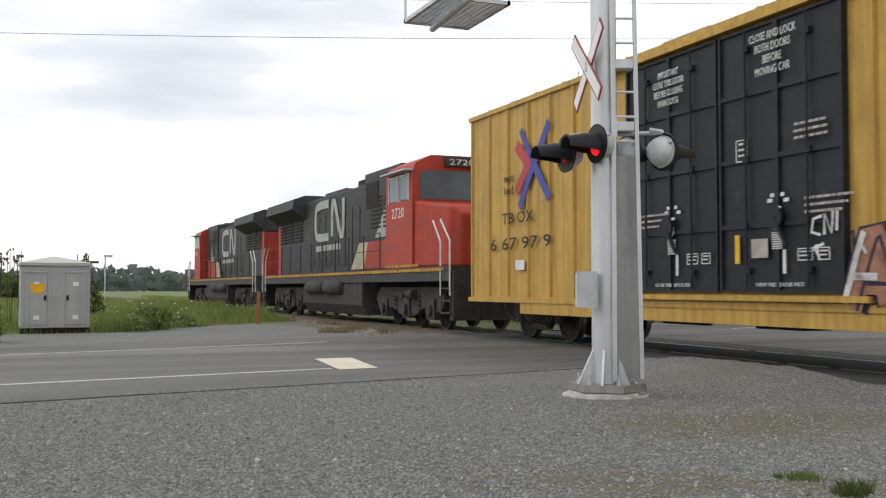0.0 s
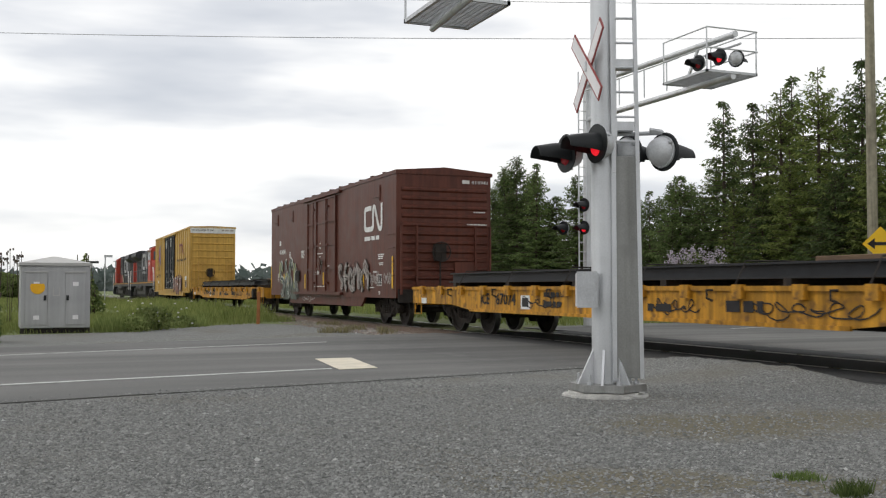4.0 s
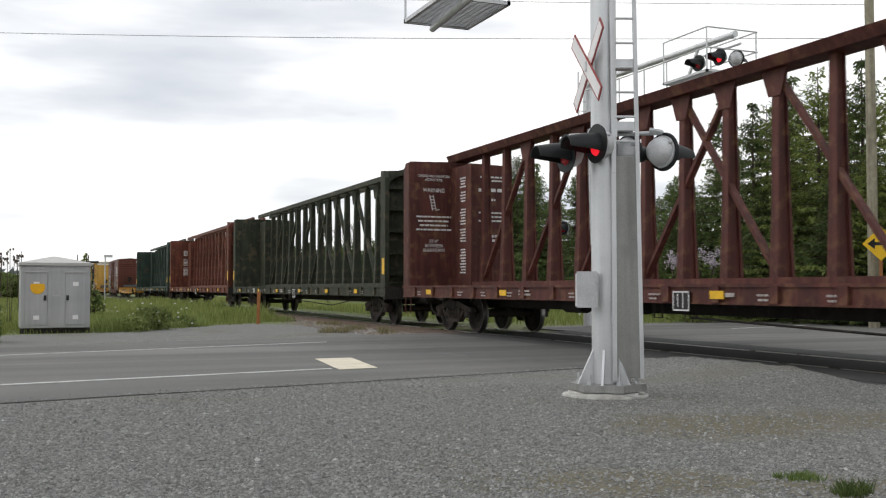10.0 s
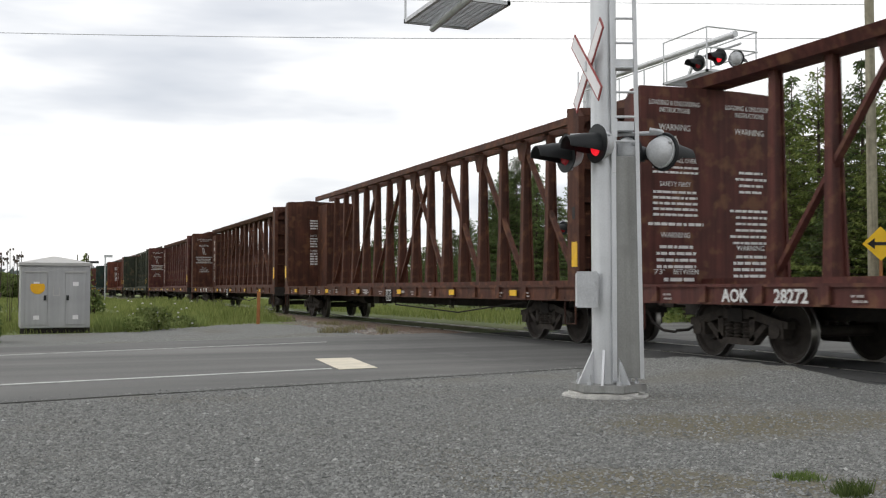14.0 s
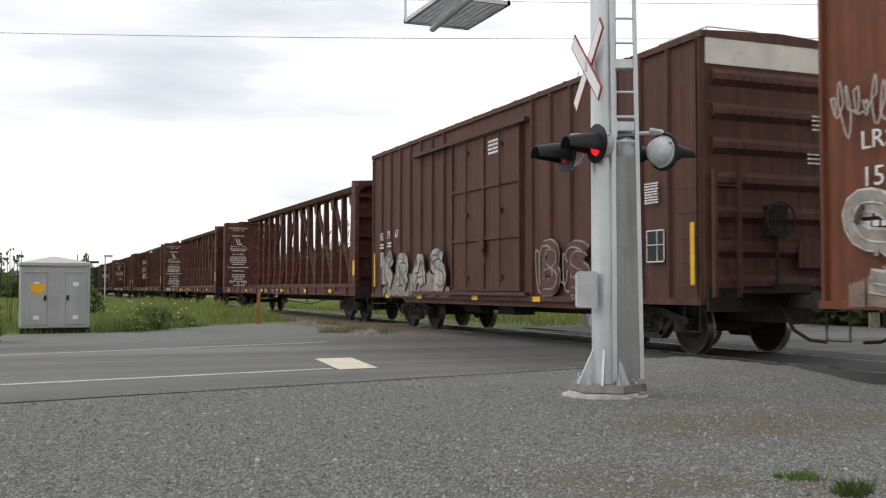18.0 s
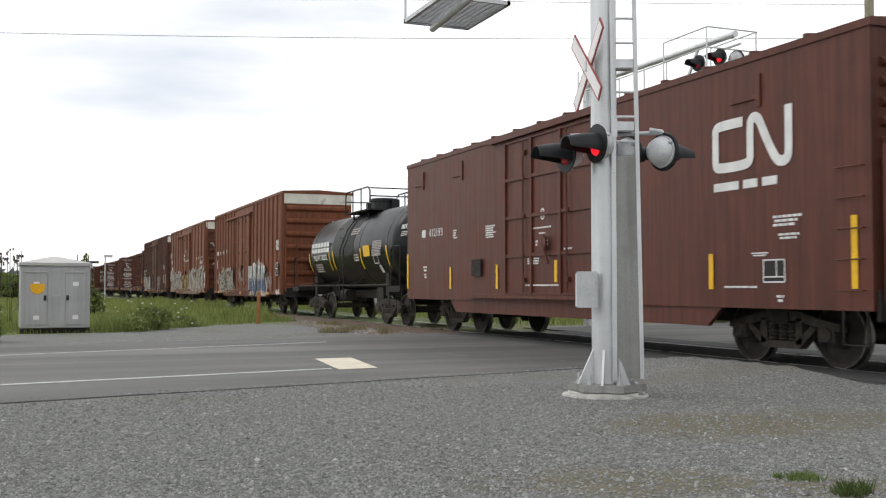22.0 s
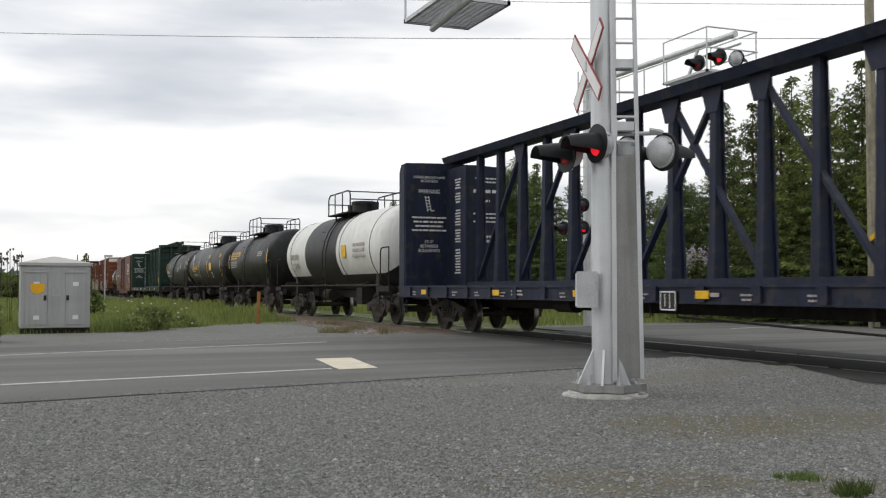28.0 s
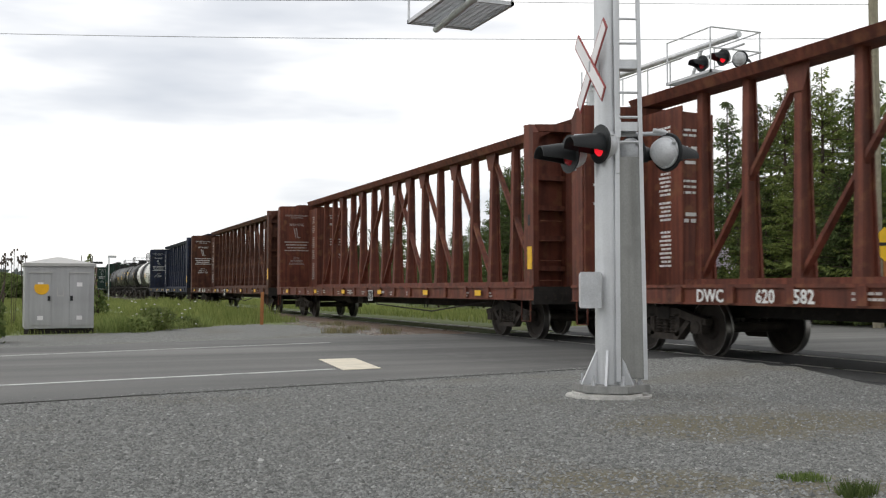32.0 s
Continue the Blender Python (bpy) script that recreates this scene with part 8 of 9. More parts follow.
shrub("weed_clump", 2.45, 26.7, 1.1, 0.5, 320, WEED, "ragged leafy weeds at the edge of the gravel", 5, 0.06)
shrub("weed_clump", 4.0, 29.2, 1.2, 0.42, 240, WEED, "ragged leafy weeds at the edge of the gravel", 8, 0.06)
lx, ly = row_spot(1228, 19.6)
lilac = shrub("lilac_bush", lx, ly, 2.3, 2.35, 1500, LEAF, "lilac bush with pale mauve blossom beyond the railway", 6)
bl = Solid()
brnd = random.Random(77)
for i in range(46):
    a, r = brnd.uniform(0, 6.28), brnd.random() ** 0.5
    c = Vector((math.cos(a) * r * 1.0, math.sin(a) * r * 0.9 - 0.15, brnd.uniform(1.8, 2.6 - 0.4 * r)))
    for k in range(26):
        q = c + Vector((brnd.gauss(0, 0.07), brnd.gauss(0, 0.07), brnd.gauss(0.05, 0.10)))
        u = Vector((brnd.uniform(-1, 1), brnd.uniform(-1, 1), brnd.uniform(-1, 1))).normalized() * 0.035
        v = u.orthogonal().normalized() * 0.03
        bl.add([q - u, q + v, q + u, q - v], [(0, 1, 2, 3)])
part("blossom", raw_mesh(bl, "blossom", LILAC), None, lilac, "pale mauve blossom heads")
for i, (px, py, w, h) in enumerate(((1.5, 150, 14, 3.6), (-5.0, 172, 16, 4.2), (-14, 160, 18, 4.4), (-1.5, 138, 7, 3.2), (-27, 150, 20, 4.6), (-40, 140, 20, 5), (8.0, 200, 10, 4.4))):
    shrub("bush", px, py, w, h, 7000, LEAF if i % 2 else DARKLEAF, "leafy green thicket far along the line", 20 + i, 0.22, z0=-0.4)
# broadleaf scrub beyond the railway, some of it still bare
for i, (px, top) in enumerate(((520, 432), (545, 425), (572, 432), (600, 428), (628, 430), (655, 438), (588, 446), (640, 450))):
    x, y = row_spot(px, 31 + i % 2)
    dep = x * math.sin(radians(-PAN)) + y * math.cos(radians(-PAN))
    shrub("bush", x, y, 5.0, 1.2 + (510 - top) / FOC * dep, 2600, DARKLEAF if i % 3 else LEAF, "broadleaf scrub beyond the railway", 40 + i, 0.17)
for i, (px, top) in enumerate(((578, 398), (592, 410), (612, 392), (624, 396), (650, 408))):
    x, y = row_spot(px, 33)
    h = 1.2 + (510 - top) / FOC * (x * math.sin(radians(-PAN)) + y * math.cos(radians(-PAN)))
    trnd = random.Random(i + 90)
    ob = thing("bare_tree", "thin bare tree standing in the scrub", "tree", "bare trees", pose(x, y, -0.1))
    part("trunk", Solid().cyl((0, 0, 0), (0.1, 0, h), 0.12, 6, 0.02), BARK, ob)
    tw = Solid()
    for k in range(22):
        z = h * trnd.uniform(0.35, 0.95)
        a, ln = trnd.uniform(0, 6.28), (h - z) * 0.35 + 0.5
        tip = (math.cos(a) * ln * 0.5, math.sin(a) * ln * 0.5, z + ln)
        tw.beam((0.1 * z / h, 0, z), tip, 0.04, 0.04)
        tw.beam((tip[0] * 0.6, tip[1] * 0.6, z + ln * 0.6), (tip[0] * 0.6 + trnd.uniform(-.4, .4), tip[1], z + ln), 0.025, 0.025)
    part("crown", tw, BARK, ob, "bare grey twigs")
# bare seed stalks over the dark bushes by the cabinet
srnd = random.Random(14)
for bx, by, wide, n in ((-1.2, 31.4, 2.2, 30),):
    sk = Solid()
    for i in range(n):
        x, y, h = srnd.uniform(-wide / 2, wide / 2), srnd.uniform(-.4, .4), srnd.uniform(1.9, 2.32)
        tip = Vector((x + srnd.uniform(-.12, .12), y, h))
        sk.beam((x, y, 0), tip, 0.016, 0.016)
        for k in range(5):
            q = tip + Vector((srnd.gauss(0, 0.035), srnd.gauss(0, 0.03), srnd.uniform(-0.2, 0.03)))
            sk.cbox(q.x - 0.022, q.x + 0.022, q.y - 0.02, q.y + 0.02, q.z - 0.03, q.z + 0.03, 0.008)
    st_ob = new("seed_stalks", sk.mesh("seed_stalks", BARK))
    st_ob.matrix_world = pose(bx, by, -0.1)
    tagged(st_ob, "bare brown seed stalks standing over the bushes", "stalks", kind="stuff")
# far woods on the skyline
rnd = random.Random(5)
fw = Solid()
for i in range(9000):
    a = radians(rnd.uniform(-32, 62))
    r = rnd.uniform(420, 520)
    hh = 4 + 6 * abs(noise.noise(Vector((a * 6, 0.3, 0)))) + rnd.uniform(0, 4)
    c = Vector((math.sin(a) * r, math.cos(a) * r, rnd.uniform(0, hh)))
    u = Vector((rnd.uniform(-1, 1), rnd.uniform(-1, 1), rnd.uniform(-.6, 1))).normalized() * rnd.uniform(1.5, 3.2)
    v = u.orthogonal().normalized() * rnd.uniform(1.2, 2.2)
    fw.add([c - u, c + v, c + u, c - v], [(0, 1, 2, 3)])
# distance haze is painted into these leaves as a blue-grey tint
FARLEAF = leaf_material("haze_tinted_far_woods", (0.085, 0.110, 0.100), (0.150, 0.175, 0.165))
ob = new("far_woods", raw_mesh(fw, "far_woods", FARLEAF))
tagged(ob, "low woods along the skyline, with haze put into their colour", "woods", kind="stuff")


def blades(name, label, spots, n, h, w, material, seed, ok=lambda x, y: True):
    rnd = random.Random(seed)
    s = Solid()
    area = [abs((x1 - x0) * (y1 - y0)) for x0, x1, y0, y1 in spots]
    tot = sum(area)
    for (x0, x1, y0, y1), ar_ in zip(spots, area):
        for _ in range(int(n * ar_ / tot)):
            x, y = rnd.uniform(x0, x1), rnd.uniform(y0, y1)
            if not ok(x, y):
                continue
            hh = h * rnd.uniform(0.5, 1.15) * (0.75 + 0.5 * noise.noise(Vector((x * 0.35, y * 0.35, seed))))
            a = rnd.uniform(0, 6.28)
            ca, sa = math.cos(a) * w, math.sin(a) * w
            lx, ly = rnd.uniform(-.35, .35) * hh, rnd.uniform(-.35, .35) * hh
            z = ground_z(x, y) - 0.02
            s.add([(x - ca, y - sa, z), (x + ca, y + sa, z), (x + ca * 0.7 + lx * 0.4, y + sa * 0.7 + ly * 0.4, z + hh * 0.6), (x + lx, y + ly, z + hh)], [(0, 1, 2), (0, 2, 3)])
    ob = new(name, raw_mesh(s, name, material))
    tagged(ob, label, "grass", kind="stuff")


def meadow(x, y):
    return y > 26.3 + 1.05 * max(0, x - 1.8) + 0.3 * math.sin(x * 3) and abs(x - TRACK_X) > 2.6


blades("meadow_grass", "soft green grass between road and railway", [(-14, 8.2, 26, 60)], 80000, 0.30, 0.009, GRASS, 1, meadow)
blades("meadow_grass", "soft green grass along the railway", [(-25, 8.0, 60, 170)], 40000, 0.42, 0.03, GRASS, 2)
blades("meadow_grass", "green grass verge beyond the railway", [(13.4, 23.0, 26.2, 60), (13.6, 24, 60, 140)], 40000, 0.38, 0.016, GRASS, 3)
blades("weed_stems", "taller weeds at the edge of the gravel", [(1.6, 4.8, 26.0, 30.4)], 2600, 0.50, 0.007, WEED, 7, lambda x, y: y > 26.2 + 1.05 * max(0, x - 1.8))
blades("grass_tuft", "green grass tuft growing through the gravel", [(3.75, 4.35, 3.9, 4.5)], 5200, 0.15, 0.0026, TUFT, 4, lambda x, y: 1.3 * math.hypot((x - 4.02) * 0.9, (y - 4.19) * 1.0) + 0.14 * noise.noise(Vector((x * 7, y * 7, 2))) + 0.08 * noise.noise(Vector((x * 21, y * 21, 2))) < 0.115)
blades("grass_tuft", "small green grass tuft in the gravel", [(3.95, 4.27, 4.5, 4.83)], 2200, 0.085, 0.003, TUFT, 6, lambda x, y: math.hypot(x - 4.10, (y - 4.66) * 1.2) + 0.08 * noise.noise(Vector((x * 9, y * 9, 5))) < 0.13)
blades("tall_grass", "tall pale meadow grass along the railway", [(3.4, 8.3, 36.0, 74.0)], 26000, 0.62, 0.010, GRASS, 9, lambda x, y: noise.noise(Vector((x * 0.5, y * 0.3, 3))) > -0.35 and x > 4.4 - 0.5 * noise.noise(Vector((y * 0.4, 0, 1))))
blades("grass_tuft", "dry grass clump beside the track", [(6.3, 9.0, 22.0, 30.0)], 16000, 0.26, 0.005, DRYGRASS, 5, lambda x, y: math.hypot(x - 7.0, y - 24.2) + 0.3 * noise.noise(Vector((x * 4, y * 4, 1))) < 0.4 or math.hypot(x - 7.9, y - 25.5) < 0.3 or (7.3 < x < 8.3 and noise.noise(Vector((x * 1.5, y * 1.5, 7))) > 0.42))
# white flower heads among the weeds
fl = Solid()
for i in range(30):
    x, y = rnd.gauss(3.0, 0.55), rnd.gauss(27.5, 0.35)
    z = rnd.uniform(0.12, 0.75)
    fl.add([(x - 0.035, y - 0.02, z), (x + 0.035, y - 0.02, z), (x, y + 0.02, z + 0.03), (x, y - 0.03, z + 0.035)], [(0, 1, 3), (1, 2, 3), (2, 0, 3), (0, 2, 1)])
fl_ob = new("flower_heads", raw_mesh(fl, "flower_heads", SIGNWHITE))
tagged(fl_ob, "small white flower heads among the weeds", "flowers", kind="stuff")


def stone_material(name, stops):
    m = bpy.data.materials.new(name)
    m.use_nodes = True
    nd, lk = m.node_tree.nodes, m.node_tree.links
    gi = nd.new("ShaderNodeNewGeometry")
    r = nd.new("ShaderNodeValToRGB")
    r.color_ramp.elements[0].color, r.color_ramp.elements[1].color = (*stops[0][1], 1), (*stops[-1][1], 1)
    for p, c in stops[1:-1]:
        r.color_ramp.elements.new(p).color = (*c, 1)
    lk.new(gi.outputs["Random Per Island"], r.inputs["Fac"])
    lk.new(r.outputs["Color"], nd["Principled BSDF"].inputs["Base Color"])
    nd["Principled BSDF"].inputs["Roughness"].default_value = 0.85
    return m


STONE = stone_material("loose_grey_stone", [(0, (0.108, 0.109, 0.104)), (0.5, (0.188, 0.191, 0.182)), (0.92, (0.264, 0.268, 0.255)), (0.985, (0.30, 0.30, 0.285)), (1, (0.42, 0.42, 0.40))])
# loose crushed stones on the gravel nearest the camera
rnd = random.Random(21)
st = Solid()
fs_, fc_ = math.sin(radians(-PAN)), math.cos(radians(-PAN))
SPOTS = ((5.1, 6.6, 1.25), (3.25, 4.85, 0.9), (4.22, 4.28, 0.6), (6.4, 6.6, 1.0))
for i in range(80000):
    d = 4.9 + 6.6 * rnd.random() ** 1.25
    lat = rnd.uniform(-0.46, 0.46) * d
    x, y = d * fs_ + lat * fc_, d * fc_ - lat * fs_
    past = y - (10.5 + 0.222 * x)
    if i >= 70000:
        # thickly strewn along the edge of the asphalt
        x = rnd.uniform(1.2, 8.4)
        past = rnd.gauss(-0.02, 0.09)
        y = 10.5 + 0.222 * x + past
    if x > 8.95 or past > 0.5 or (i < 70000 and past > -0.1 and rnd.random() < 0.55 + past) or math.hypot(x - MX, y - MY) < 0.46:
        continue
    if rnd.random() < 0.6 and any(math.hypot(x - a, y - b) + 0.3 * noise.noise(Vector((x * 3, y * 3, 1))) < c * 0.7 for a, b, c in SPOTS):
        continue
    r = rnd.uniform(0.006, 0.015) * (1.8 if rnd.random() < 0.05 else 1) * (0.7 if past > -0.1 else 1)
    a = rnd.uniform(0, 6.28)
    p = [Vector((math.cos(a + k * 1.571) * r * rnd.uniform(0.7, 1.25), math.sin(a + k * 1.571) * r * rnd.uniform(0.7, 1.25), rnd.uniform(0, 0.3) * r)) for k in range(4)]
    o = Vector((x, y, max(-0.030 + mound(x, y), -0.012 if past < 0 else 0.0)))
    st.add([o + q for q in p] + [o + Vector((rnd.uniform(-.4, .4) * r, rnd.uniform(-.4, .4) * r, r * rnd.uniform(0.5, 1.0)))], [(0, 1, 4), (1, 2, 4), (2, 3, 4), (3, 0, 4)])
BEDSTONE = stone_material("ballast_stone", [(0, (0.12, 0.10, 0.085)), (0.4, (0.20, 0.175, 0.15)), (0.8, (0.30, 0.275, 0.245)), (0.9, (0.24, 0.13, 0.075)), (1, (0.42, 0.40, 0.37))])
bed = Solid()
for i in range(12000):
    y = 22.4 + 30 * rnd.random() ** 1.6
    x = rnd.uniform(7.3 if y < 32 else 8.0, 9.9)
    if x < 8.3 and rnd.random() < 0.5:
        continue
    r = rnd.uniform(0.018, 0.042)
    a = rnd.uniform(0, 6.28)
    p = [Vector((math.cos(a + k * 1.571) * r * rnd.uniform(0.7, 1.25), math.sin(a + k * 1.571) * r * rnd.uniform(0.7, 1.25), rnd.uniform(0, 0.3) * r)) for k in range(4)]
    o = Vector((x, y, -0.02 if x < 8.6 else -0.12 + 0.02 * (x - 8.6)))
    bed.add([o + q for q in p] + [o + Vector((rnd.uniform(-.4, .4) * r, rnd.uniform(-.4, .4) * r, r * rnd.uniform(0.6, 1.1)))], [(0, 1, 4), (1, 2, 4), (2, 3, 4), (3, 0, 4)])
bed_ob = new("ballast_stones", raw_mesh(bed, "ballast_stones", BEDSTONE))
tagged(bed_ob, "loose grey and rust-brown ballast stones beside the rails", "stones", kind="stuff")
ob = new("loose_stones", raw_mesh(st, "loose_stones", STONE))
tagged(ob, "loose grey crushed stones on the gravel lot", "stones", kind="stuff")

# ---- the train, from the head end back ----
locomotive(66.3, 21.3, False, "black and red road diesel leading the freight train")
locomotive(44.0, 21.7, True, "black diesel with red cab, running long hood first")
yellow_boxcar(21.22)
flatcar(0.9, "worn yellow flatcar loaded with long dark steel sections", 20.4)
oxide_boxcar(-20.95, art=True)
flatcar(-37.8, "worn yellow flatcar loaded with long steel sections", 19.0)
centerbeam(-58.08, GREENCB, "empty dark green centre-beam lumber car", {"text": "none", "chord": "lattice"})
centerbeam(-82.58, REDCB, "empty rust-red centre-beam lumber car with a column of warnings", {"text": "column", "chord": "lattice"})
centerbeam(-107.10, OLIVECB, "empty grimy olive-green centre-beam lumber car", {"text": "none", "chord": "lattice", "marks": (("739", -4.75),)})
centerbeam(-131.76, MAROONCB, "empty maroon centre-beam lumber car with white instructions", {"text": "warning"})
centerbeam(-156.66, BROWNCB, "empty brown centre-beam lumber car with white instructions", {"text": "warning", "marks": (("WC", -3.6), ("37", -4.85), ("328", -5.6))})
centerbeam(-181.6, BROWNCB, "empty rusty brown centre-beam lumber car with a column of warnings", {"text": "column", "chord": "lattice"})
centerbeam(-206.28, MAROONCB, "empty maroon centre-beam lumber car with long white instructions", {"text": "long", "marks": (("AOK", -2.3), ("28272", -3.4))})
centerbeam(-231.68, MAROONCB, "empty dark maroon centre-beam lumber car with long white instructions", {"text": "long"})
ribbed_boxcar(-256.5, 15.8, DULLBROWN, (-6.2, -9.8), "faded brown ribbed boxcar with graffiti on its corner", {
    "ribs": "close", "words": (("HS", -0.80, 2.42, 0.32, 0.26), ("79", -1.42, 2.46, 0.30, 0.24), ("67", -2.08, 2.46, 0.30, 0.27)), "bars": ((-0.8, 2.28, 2, 0.32, 0.05), (-0.85, 2.05, 8, 0.26, 0.03), (-1.45, 2.30, 2, 0.32, 0.05), (-1.5, 2.05, 5, 0.26, 0.03), (-8.2, 4.25, 4, 0.5, 0.05), (-14.3, 2.75, 8, 0.38, 0.026)), "panels": ((-14.6, 1.75),), "tall": (-0.35, -15.6), "tags_": ((-10.5, 1.9, 0.85, 1.2, GREYP, 9),),
    "art": ((-1.1, 4.9, 0.86, 1.30, 4, ((0.28, 0.25, 0.22), (0.035, 0.03, 0.03), (0.40, 0.37, 0.33), (0.10, 0.16, 0.24)), 31, None, "KRAS", None, 0.42, 0.035, 0.5, 1.4), (-10.6, 2.2, 0.9, 1.2, 2, ((0.2, 0.16, 0.14), (0.34, 0.30, 0.27), (0.115, 0.052, 0.040), (0.3, 0.27, 0.25)), 32, None, "BS", None, 0.30, 0.03, 0.0, 0.6))})
ribbed_boxcar(-274.7, 15.7, ORANGEBROWN, (-6.3, -9.5), "orange-brown boxcar with white panel and graffiti along its whole side", {
    "ribs": "wide", "corner": True, "end_tone": BROWNCB, "words": (("LRS", -0.75, 2.75, 0.32, 0.5), ("15203", -0.75, 2.3, 0.34, 0.85)), "bars": ((-0.75, 2.05, 3, 0.6, 0.07), (-7.2, 2.75, 1, 1.7, 0.09), (-6.8, 3.1, 2, 0.4, 0.12), (-12.3, 2.9, 3, 0.1, 0.035), (-13.0, 2.9, 3, 0.1, 0.035), (-13.6, 2.9, 3, 0.1, 0.035), (-14.3, 2.95, 3, 0.1, 0.035)),
    "end_tags": ((-1.3, 3.3, 1.1, 0.8), (0.1, 3.2, 1.0, 0.8), (-1.2, 2.2, 1.0, 0.7)),
    "tags_": ((-0.3, 0.9, 3.0, 0.8, GREYP, 11), (-7.6, 0.6, 3.2, 0.5, GREYP, 12), (-8.3, 0.7, 2.9, 0.6, GREYP, 13), (-13.7, 1.0, 2.45, 0.35, WHITEP, 14), (-13.9, 0.7, 2.15, 0.35, WHITEP, 16), (-14.8, 0.5, 2.0, 0.5, GREYP, 15), (-15.3, 0.35, 1.5, 0.7, WHITEP, 17), (-15.3, 0.3, 1.1, 0.4, WHITEP, 18)),
    "art": ((-0.55, 5.7, 0.85, 1.42, 6, ((0.24, 0.18, 0.14), (0.60, 0.58, 0.53), (0.33, 0.30, 0.27), (0.07, 0.06, 0.055)), 41, None, "SAKMES", None, 0.24, 0.030, 0.62, 1.7),
            (-6.3, 3.2, 0.74, 1.25, 4, ((0.25, 0.19, 0.13), (0.13, 0.09, 0.065), (0.36, 0.28, 0.13), (0.50, 0.40, 0.10)), 42, None, "GEKS", None, 0.20, 0.03, 0.75, 1.8),
            (-9.5, 3.0, 0.71, 1.60, 3, ((0.25, 0.17, 0.13), (0.62, 0.59, 0.53), (0.36, 0.31, 0.27), (0.10, 0.28, 0.29)), 43, None, "KSE", None, 0.24, 0.030, 0.66, 1.8),
            (-12.4, 2.8, 0.86, 1.50, 3, ((0.27, 0.20, 0.16), (0.62, 0.58, 0.52), (0.38, 0.33, 0.28), (0.09, 0.27, 0.28)), 44, None, "AKM", None, 0.24, 0.030, 0.66, 1.8))})
ribbed_boxcar(-293.3, 15.95, ORANGEBROWN, (-6.3, -9.6), "orange-brown boxcar with white end panel and large blue graffiti", {
    "ribs": "close", "words": (("40", -1.85, 2.80, 0.28, 0.3), ("47", -2.75, 2.80, 0.28, 0.3), ("72", -3.6, 2.82, 0.28, 0.3)), "bars": ((-1.0, 2.80, 1, 0.4, 0.2), (-1.0, 2.5, 8, 0.22, 0.035), (-15.0, 3.0, 9, 0.42, 0.028)), "panels": ((-15.1, 1.85),),
    "tags_": ((-1.2, 0.7, 1.2, 0.7, GREYP, 21), (-6.9, 1.5, 1.3, 0.9, GREYP, 22), (-13.3, 0.9, 1.0, 0.9, GREYP, 24), (-15.0, 0.6, 0.8, 0.3, WHITEP, 23)),
    "art": ((-1.7, 4.4, 0.86, 1.28, 6, ((0.36, 0.32, 0.26), (0.07, 0.06, 0.05), (0.54, 0.52, 0.47), (0.42, 0.34, 0.16)), 51, None, "MRKESA", None, 0.13, 0.026, 0.85, 2.0),
            (-9.6, 3.75, 0.74, 1.64, 4, ((0.50, 0.42, 0.37), (0.030, 0.032, 0.050), (0.12, 0.16, 0.26), (0.62, 0.63, 0.62)), 52, None, "HBAK", ((0.12, 0.16, 0.26), (0.58, 0.59, 0.56)), 0.34, 0.060, 0.97, 0.3),)})
tankcar(-310.6, 12.2, TANKSHINE, "glossy black tank car with white lettering and yellow strips", {
    "R": 1.29, "zc": 2.33, "lead": 1.5, "tail": 0.55, "patches": ((0.34, 2.4, 120, 190),), "dome": -6.6, "arc": (-30, 1, 6), "strips": (-1.9, -4.55, -5.0, -8.1, -10.6), "blocks": ((-2.3, 0, 2.3, 0.34, 6),),
    "words": (("PROX 15032", -2.5, -12, 0.27, 1.75, "white_lettering"), ("PROX 15032", -11.75, 18, 0.18, 0.85, "white_lettering")),
    "bars": ((-2.6, -20, 4, 0.9, 0.05, "faded_lettering"), (-9.35, 6, 10, 0.85, 0.028, "faded_lettering"), (-11.85, 13, 3, 0.5, 0.03, "faded_lettering"), (-7.4, -10, 3, 0.5, 0.05, "faded_lettering"), (-6.9, 28, 3, 0.8, 0.05, "faded_lettering")),
    "plates": ((-8.75, -5, 0.62, 0.34, "yellow_reflective_tape"), (-9.75, -31, 0.20, 0.26, "white_lettering"), (-9.55, -17, 0.40, 0.28, "white_lettering"), (-9.57, -17, 0.34, 0.22, "black_lettering"))})
oxide_boxcar(-323.7, 16.1)
centerbeam(-341.48, BCGREEN, "empty green centre-beam lumber car with white instructions", {"text": "warning", "marks": (("BCOL", -3.6), ("73L", -5.2), ("888", -6.0)), "tags": (-2.2, -6.9, -13.5, -17.2, -20.5), "block": -9.6})
tankcar(-365.95, 12.45, TANKBLACK, "weathered black tank car with top platform and faint lettering", {
    "slope": True, "R": 1.30, "zc": 2.36, "lead": 0.85, "tail": 0.35, "rear_truck": 1.85, "dome": -6.2, "strips": (-1.2, -3.3, -5.05, -7.1, -8.65, -10.9), "arc": (2, 27, 6),
    "words": (("GATX 68", -1.85, -9, 0.24, 1.25, "white_lettering"), ("GATX 68", -11.4, 24, 0.17, 0.62, "faded_lettering")),
    "bars": ((-1.9, -16, 2, 1.9, 0.05, "faded_lettering"), (-7.55, 12, 6, 0.55, 0.05, "faded_lettering"), (-7.7, -4, 2, 0.7, 0.05, "faded_lettering"), (-11.5, 17, 3, 0.5, 0.04, "faded_lettering")),
    "plates": ((-8.95, 10, 0.22, 0.40, "faded_lettering"), (-11.9, -32, 0.22, 0.26, "faded_lettering"))})
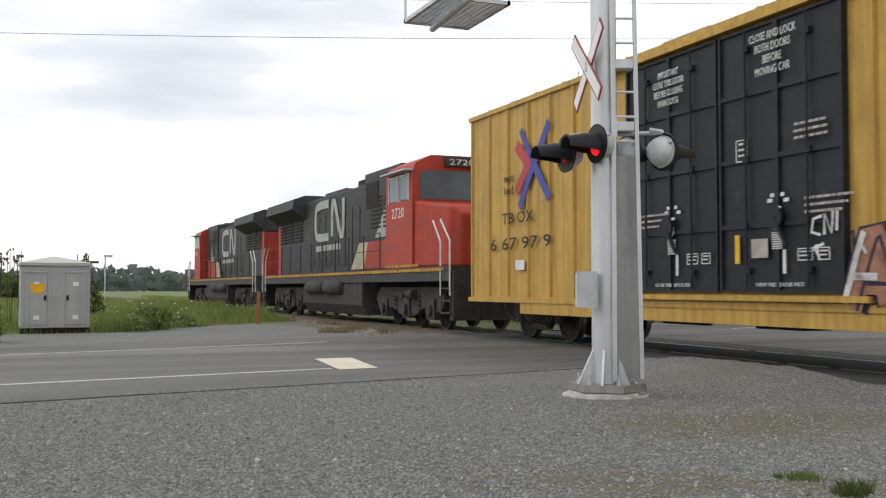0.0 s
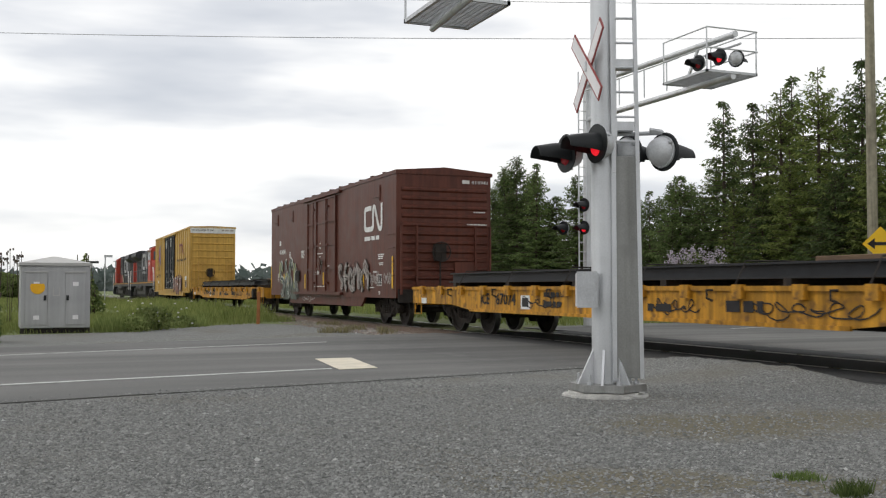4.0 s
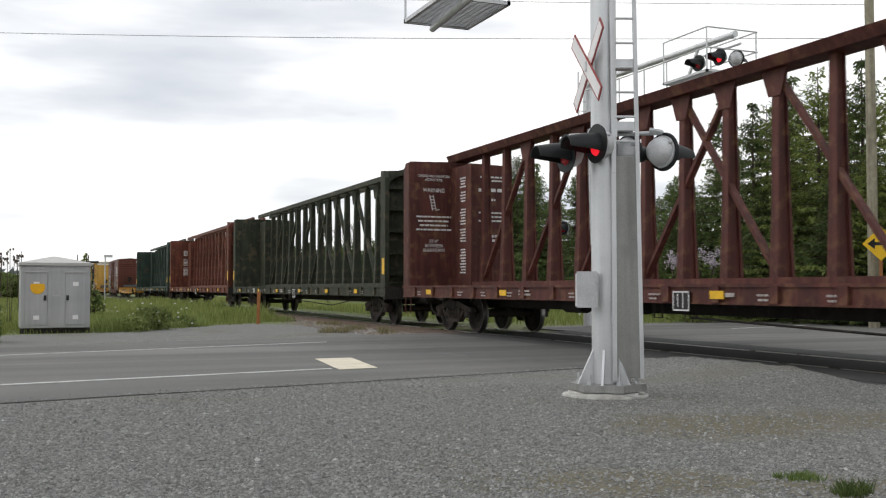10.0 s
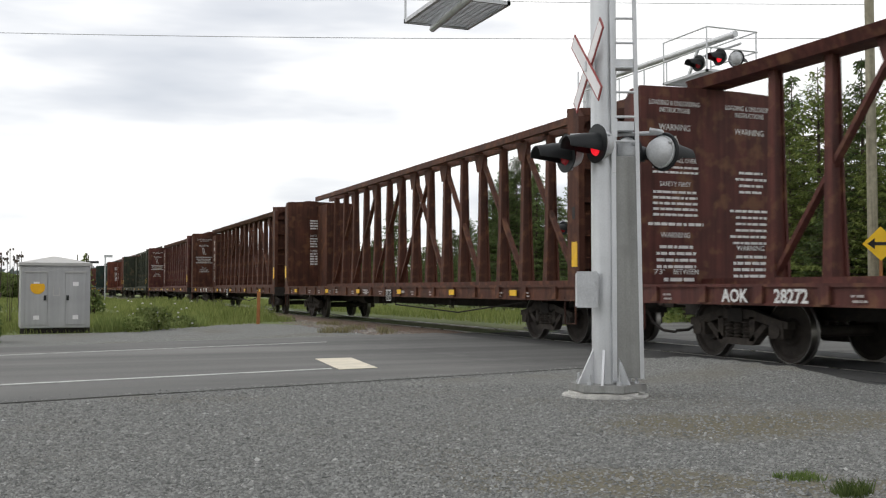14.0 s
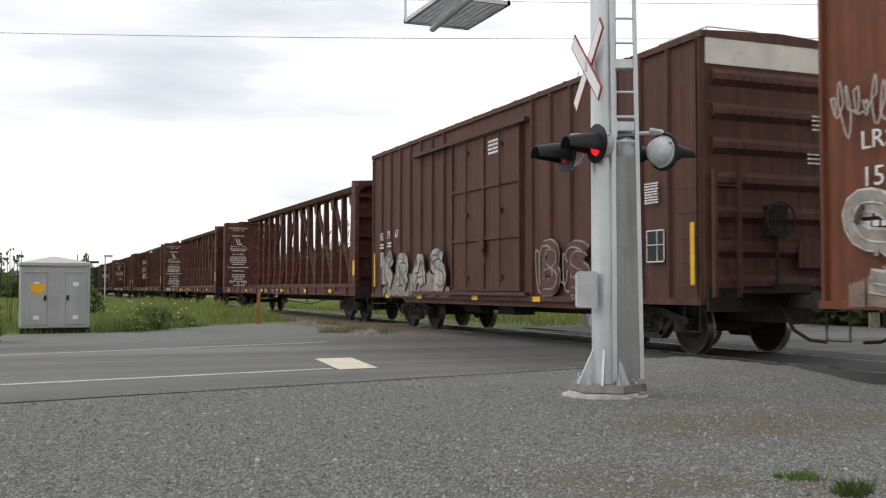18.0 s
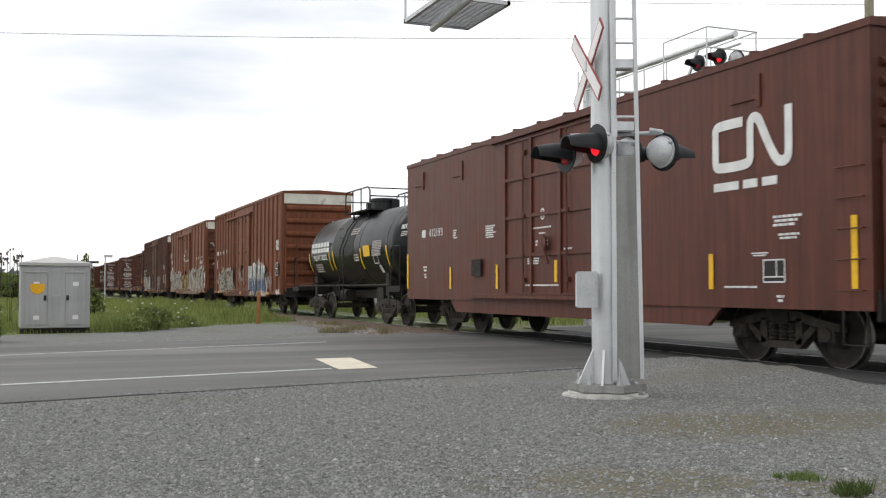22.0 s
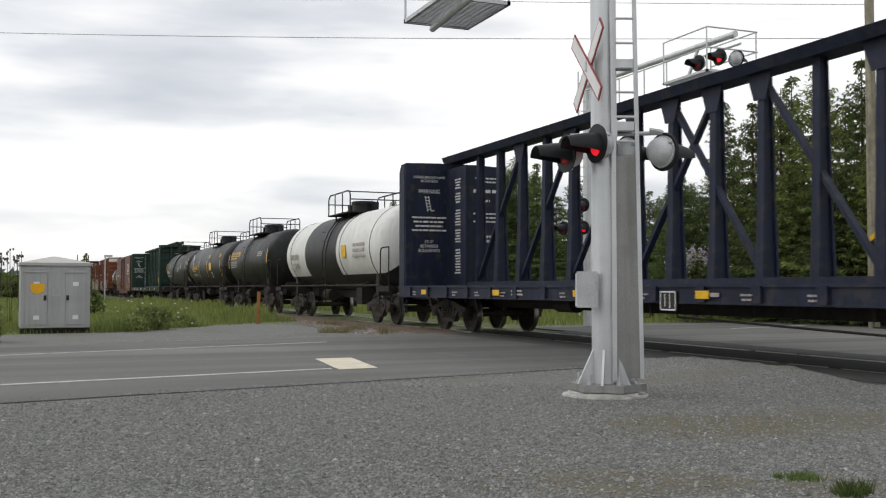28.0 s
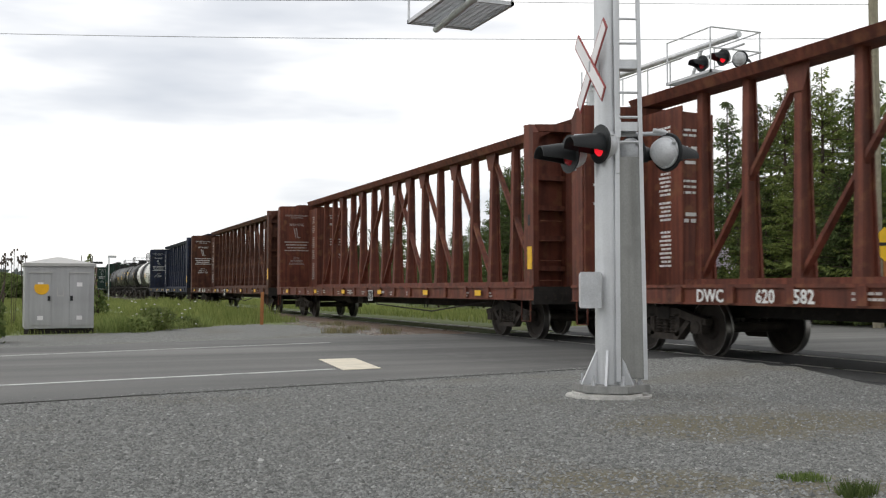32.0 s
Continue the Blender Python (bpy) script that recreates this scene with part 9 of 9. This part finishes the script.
tankcar(-378.7, 13.5, TANKOIL, "black tank car with grey repainted patches and yellow strips", {
    "R": 1.34, "zc": 2.35, "lead": 0.35, "tail": 0.35, "front_truck": 1.6, "dome": -7.2, "ladder": False, "plume": (-2.2, 7, 0.62), "patches": ((0.332, 1.4, 195, 240), (0.51, 0.62, 177, 218)), "arc": (-28, 15, 6), "strips": (-0.85, -4.6, -7.5, -11.9),
    "words": (("UTLX 24883", -2.05, -6, 0.32, 2.0, "yellow_reflective_tape"),),
    "bars": ((-7.75, 26, 4, 0.5, 0.03, "yellow_reflective_tape"), (-2.15, -11, 1, 1.1, 0.05, "yellow_reflective_tape"), (-2.2, -20, 2, 1.7, 0.05, "faded_lettering"), (-11.3, 24, 3, 0.5, 0.05, "yellow_reflective_tape")),
    "plates": ((-8.75, -2, 0.68, 0.44, "yellow_reflective_tape"), (-8.98, -22, 0.42, 0.30, "white_lettering"), (-9.0, -22.0, 0.36, 0.24, "black_lettering"))})
tankcar(-392.4, 11.1, TANKOIL, "black tank car with yellow lettering", {
    "R": 1.34, "zc": 2.35, "lead": 0.7, "dome": -5.4, "strips": (-0.95, -9.9), "words": (("UTLX 125242", -1.5, 12, 0.32, 2.3, "yellow_reflective_tape"),),
    "bars": ((-1.6, 7, 1, 1.5, 0.06, "yellow_reflective_tape"), (-1.7, 0, 4, 1.5, 0.05, "faded_lettering"), (-7.9, 14, 3, 1.0, 0.05, "faded_lettering"))})
tankcar(-404.6, 14.2, TANKWHITE, "white tank car with a black band round its middle", {
    "R": 1.34, "zc": 2.35, "dome": -7.4, "belly": True, "band": (-6.4, 4.1), "bars": ((-2.2, -8, 2, 1.2, 0.2, "faded_lettering"), (-10.4, 2, 3, 1.2, 0.1, "faded_lettering")), "plates": ((-9.4, -3, 0.5, 0.4, "yellow_reflective_tape"),)})
centerbeam(-419.98, BLUECB, "empty navy-blue centre-beam lumber car with white instructions", {"text": "warning"})
centerbeam(-444.85, BROWNCB, "empty brown centre-beam lumber car with white instructions", {"text": "warning", "marks": (("DWC", -3.55), ("620", -4.85), ("691", -5.6))})
centerbeam(-469.68, REDCB, "empty rust-red centre-beam lumber car with faded instructions", {"text": "warning", "paint": GREYP})
centerbeam(-494.38, REDCB, "empty rust-red centre-beam lumber car with white instructions", {"text": "warning", "marks": (("DWC", -3.55), ("620", -4.9), ("582", -5.65))})


def run_out(t):
    # how far the train has come after t seconds: it gathers speed slowly
    return 15.64 * t + 0.0103 * t * t


def motions():
    for car, y0 in TRAIN:
        walk(car, [(t, pose(TRACK_X, y0 + run_out(t), 0)) for t in (0, 4, 8, 12, 16, 20, 24, 28, 32)])
    # wheels roll while they pass near the crossing
    starts = dict((car.name, y0) for car, y0 in TRAIN)
    for wheel, car, y in AXLES:
        at = starts[car.name] + y
        times = [k / FPS for k in range(32 * FPS + 1) if 2.0 < at + run_out(k / FPS) < 27.0]
        if len(times) < 3:
            continue
        m0 = wheel.matrix_basis.copy()
        rows = [(t, m0 @ pose(0, 0, 0, -math.degrees(run_out(t) / 0.457) % 360, 0, 0)) for t in times]
        if times[0] > 0:
            rows.insert(0, (0, rows[0][1]))
        if times[-1] < 32:
            rows.append((32, rows[-1][1]))
        walk(wheel, rows)


motions()
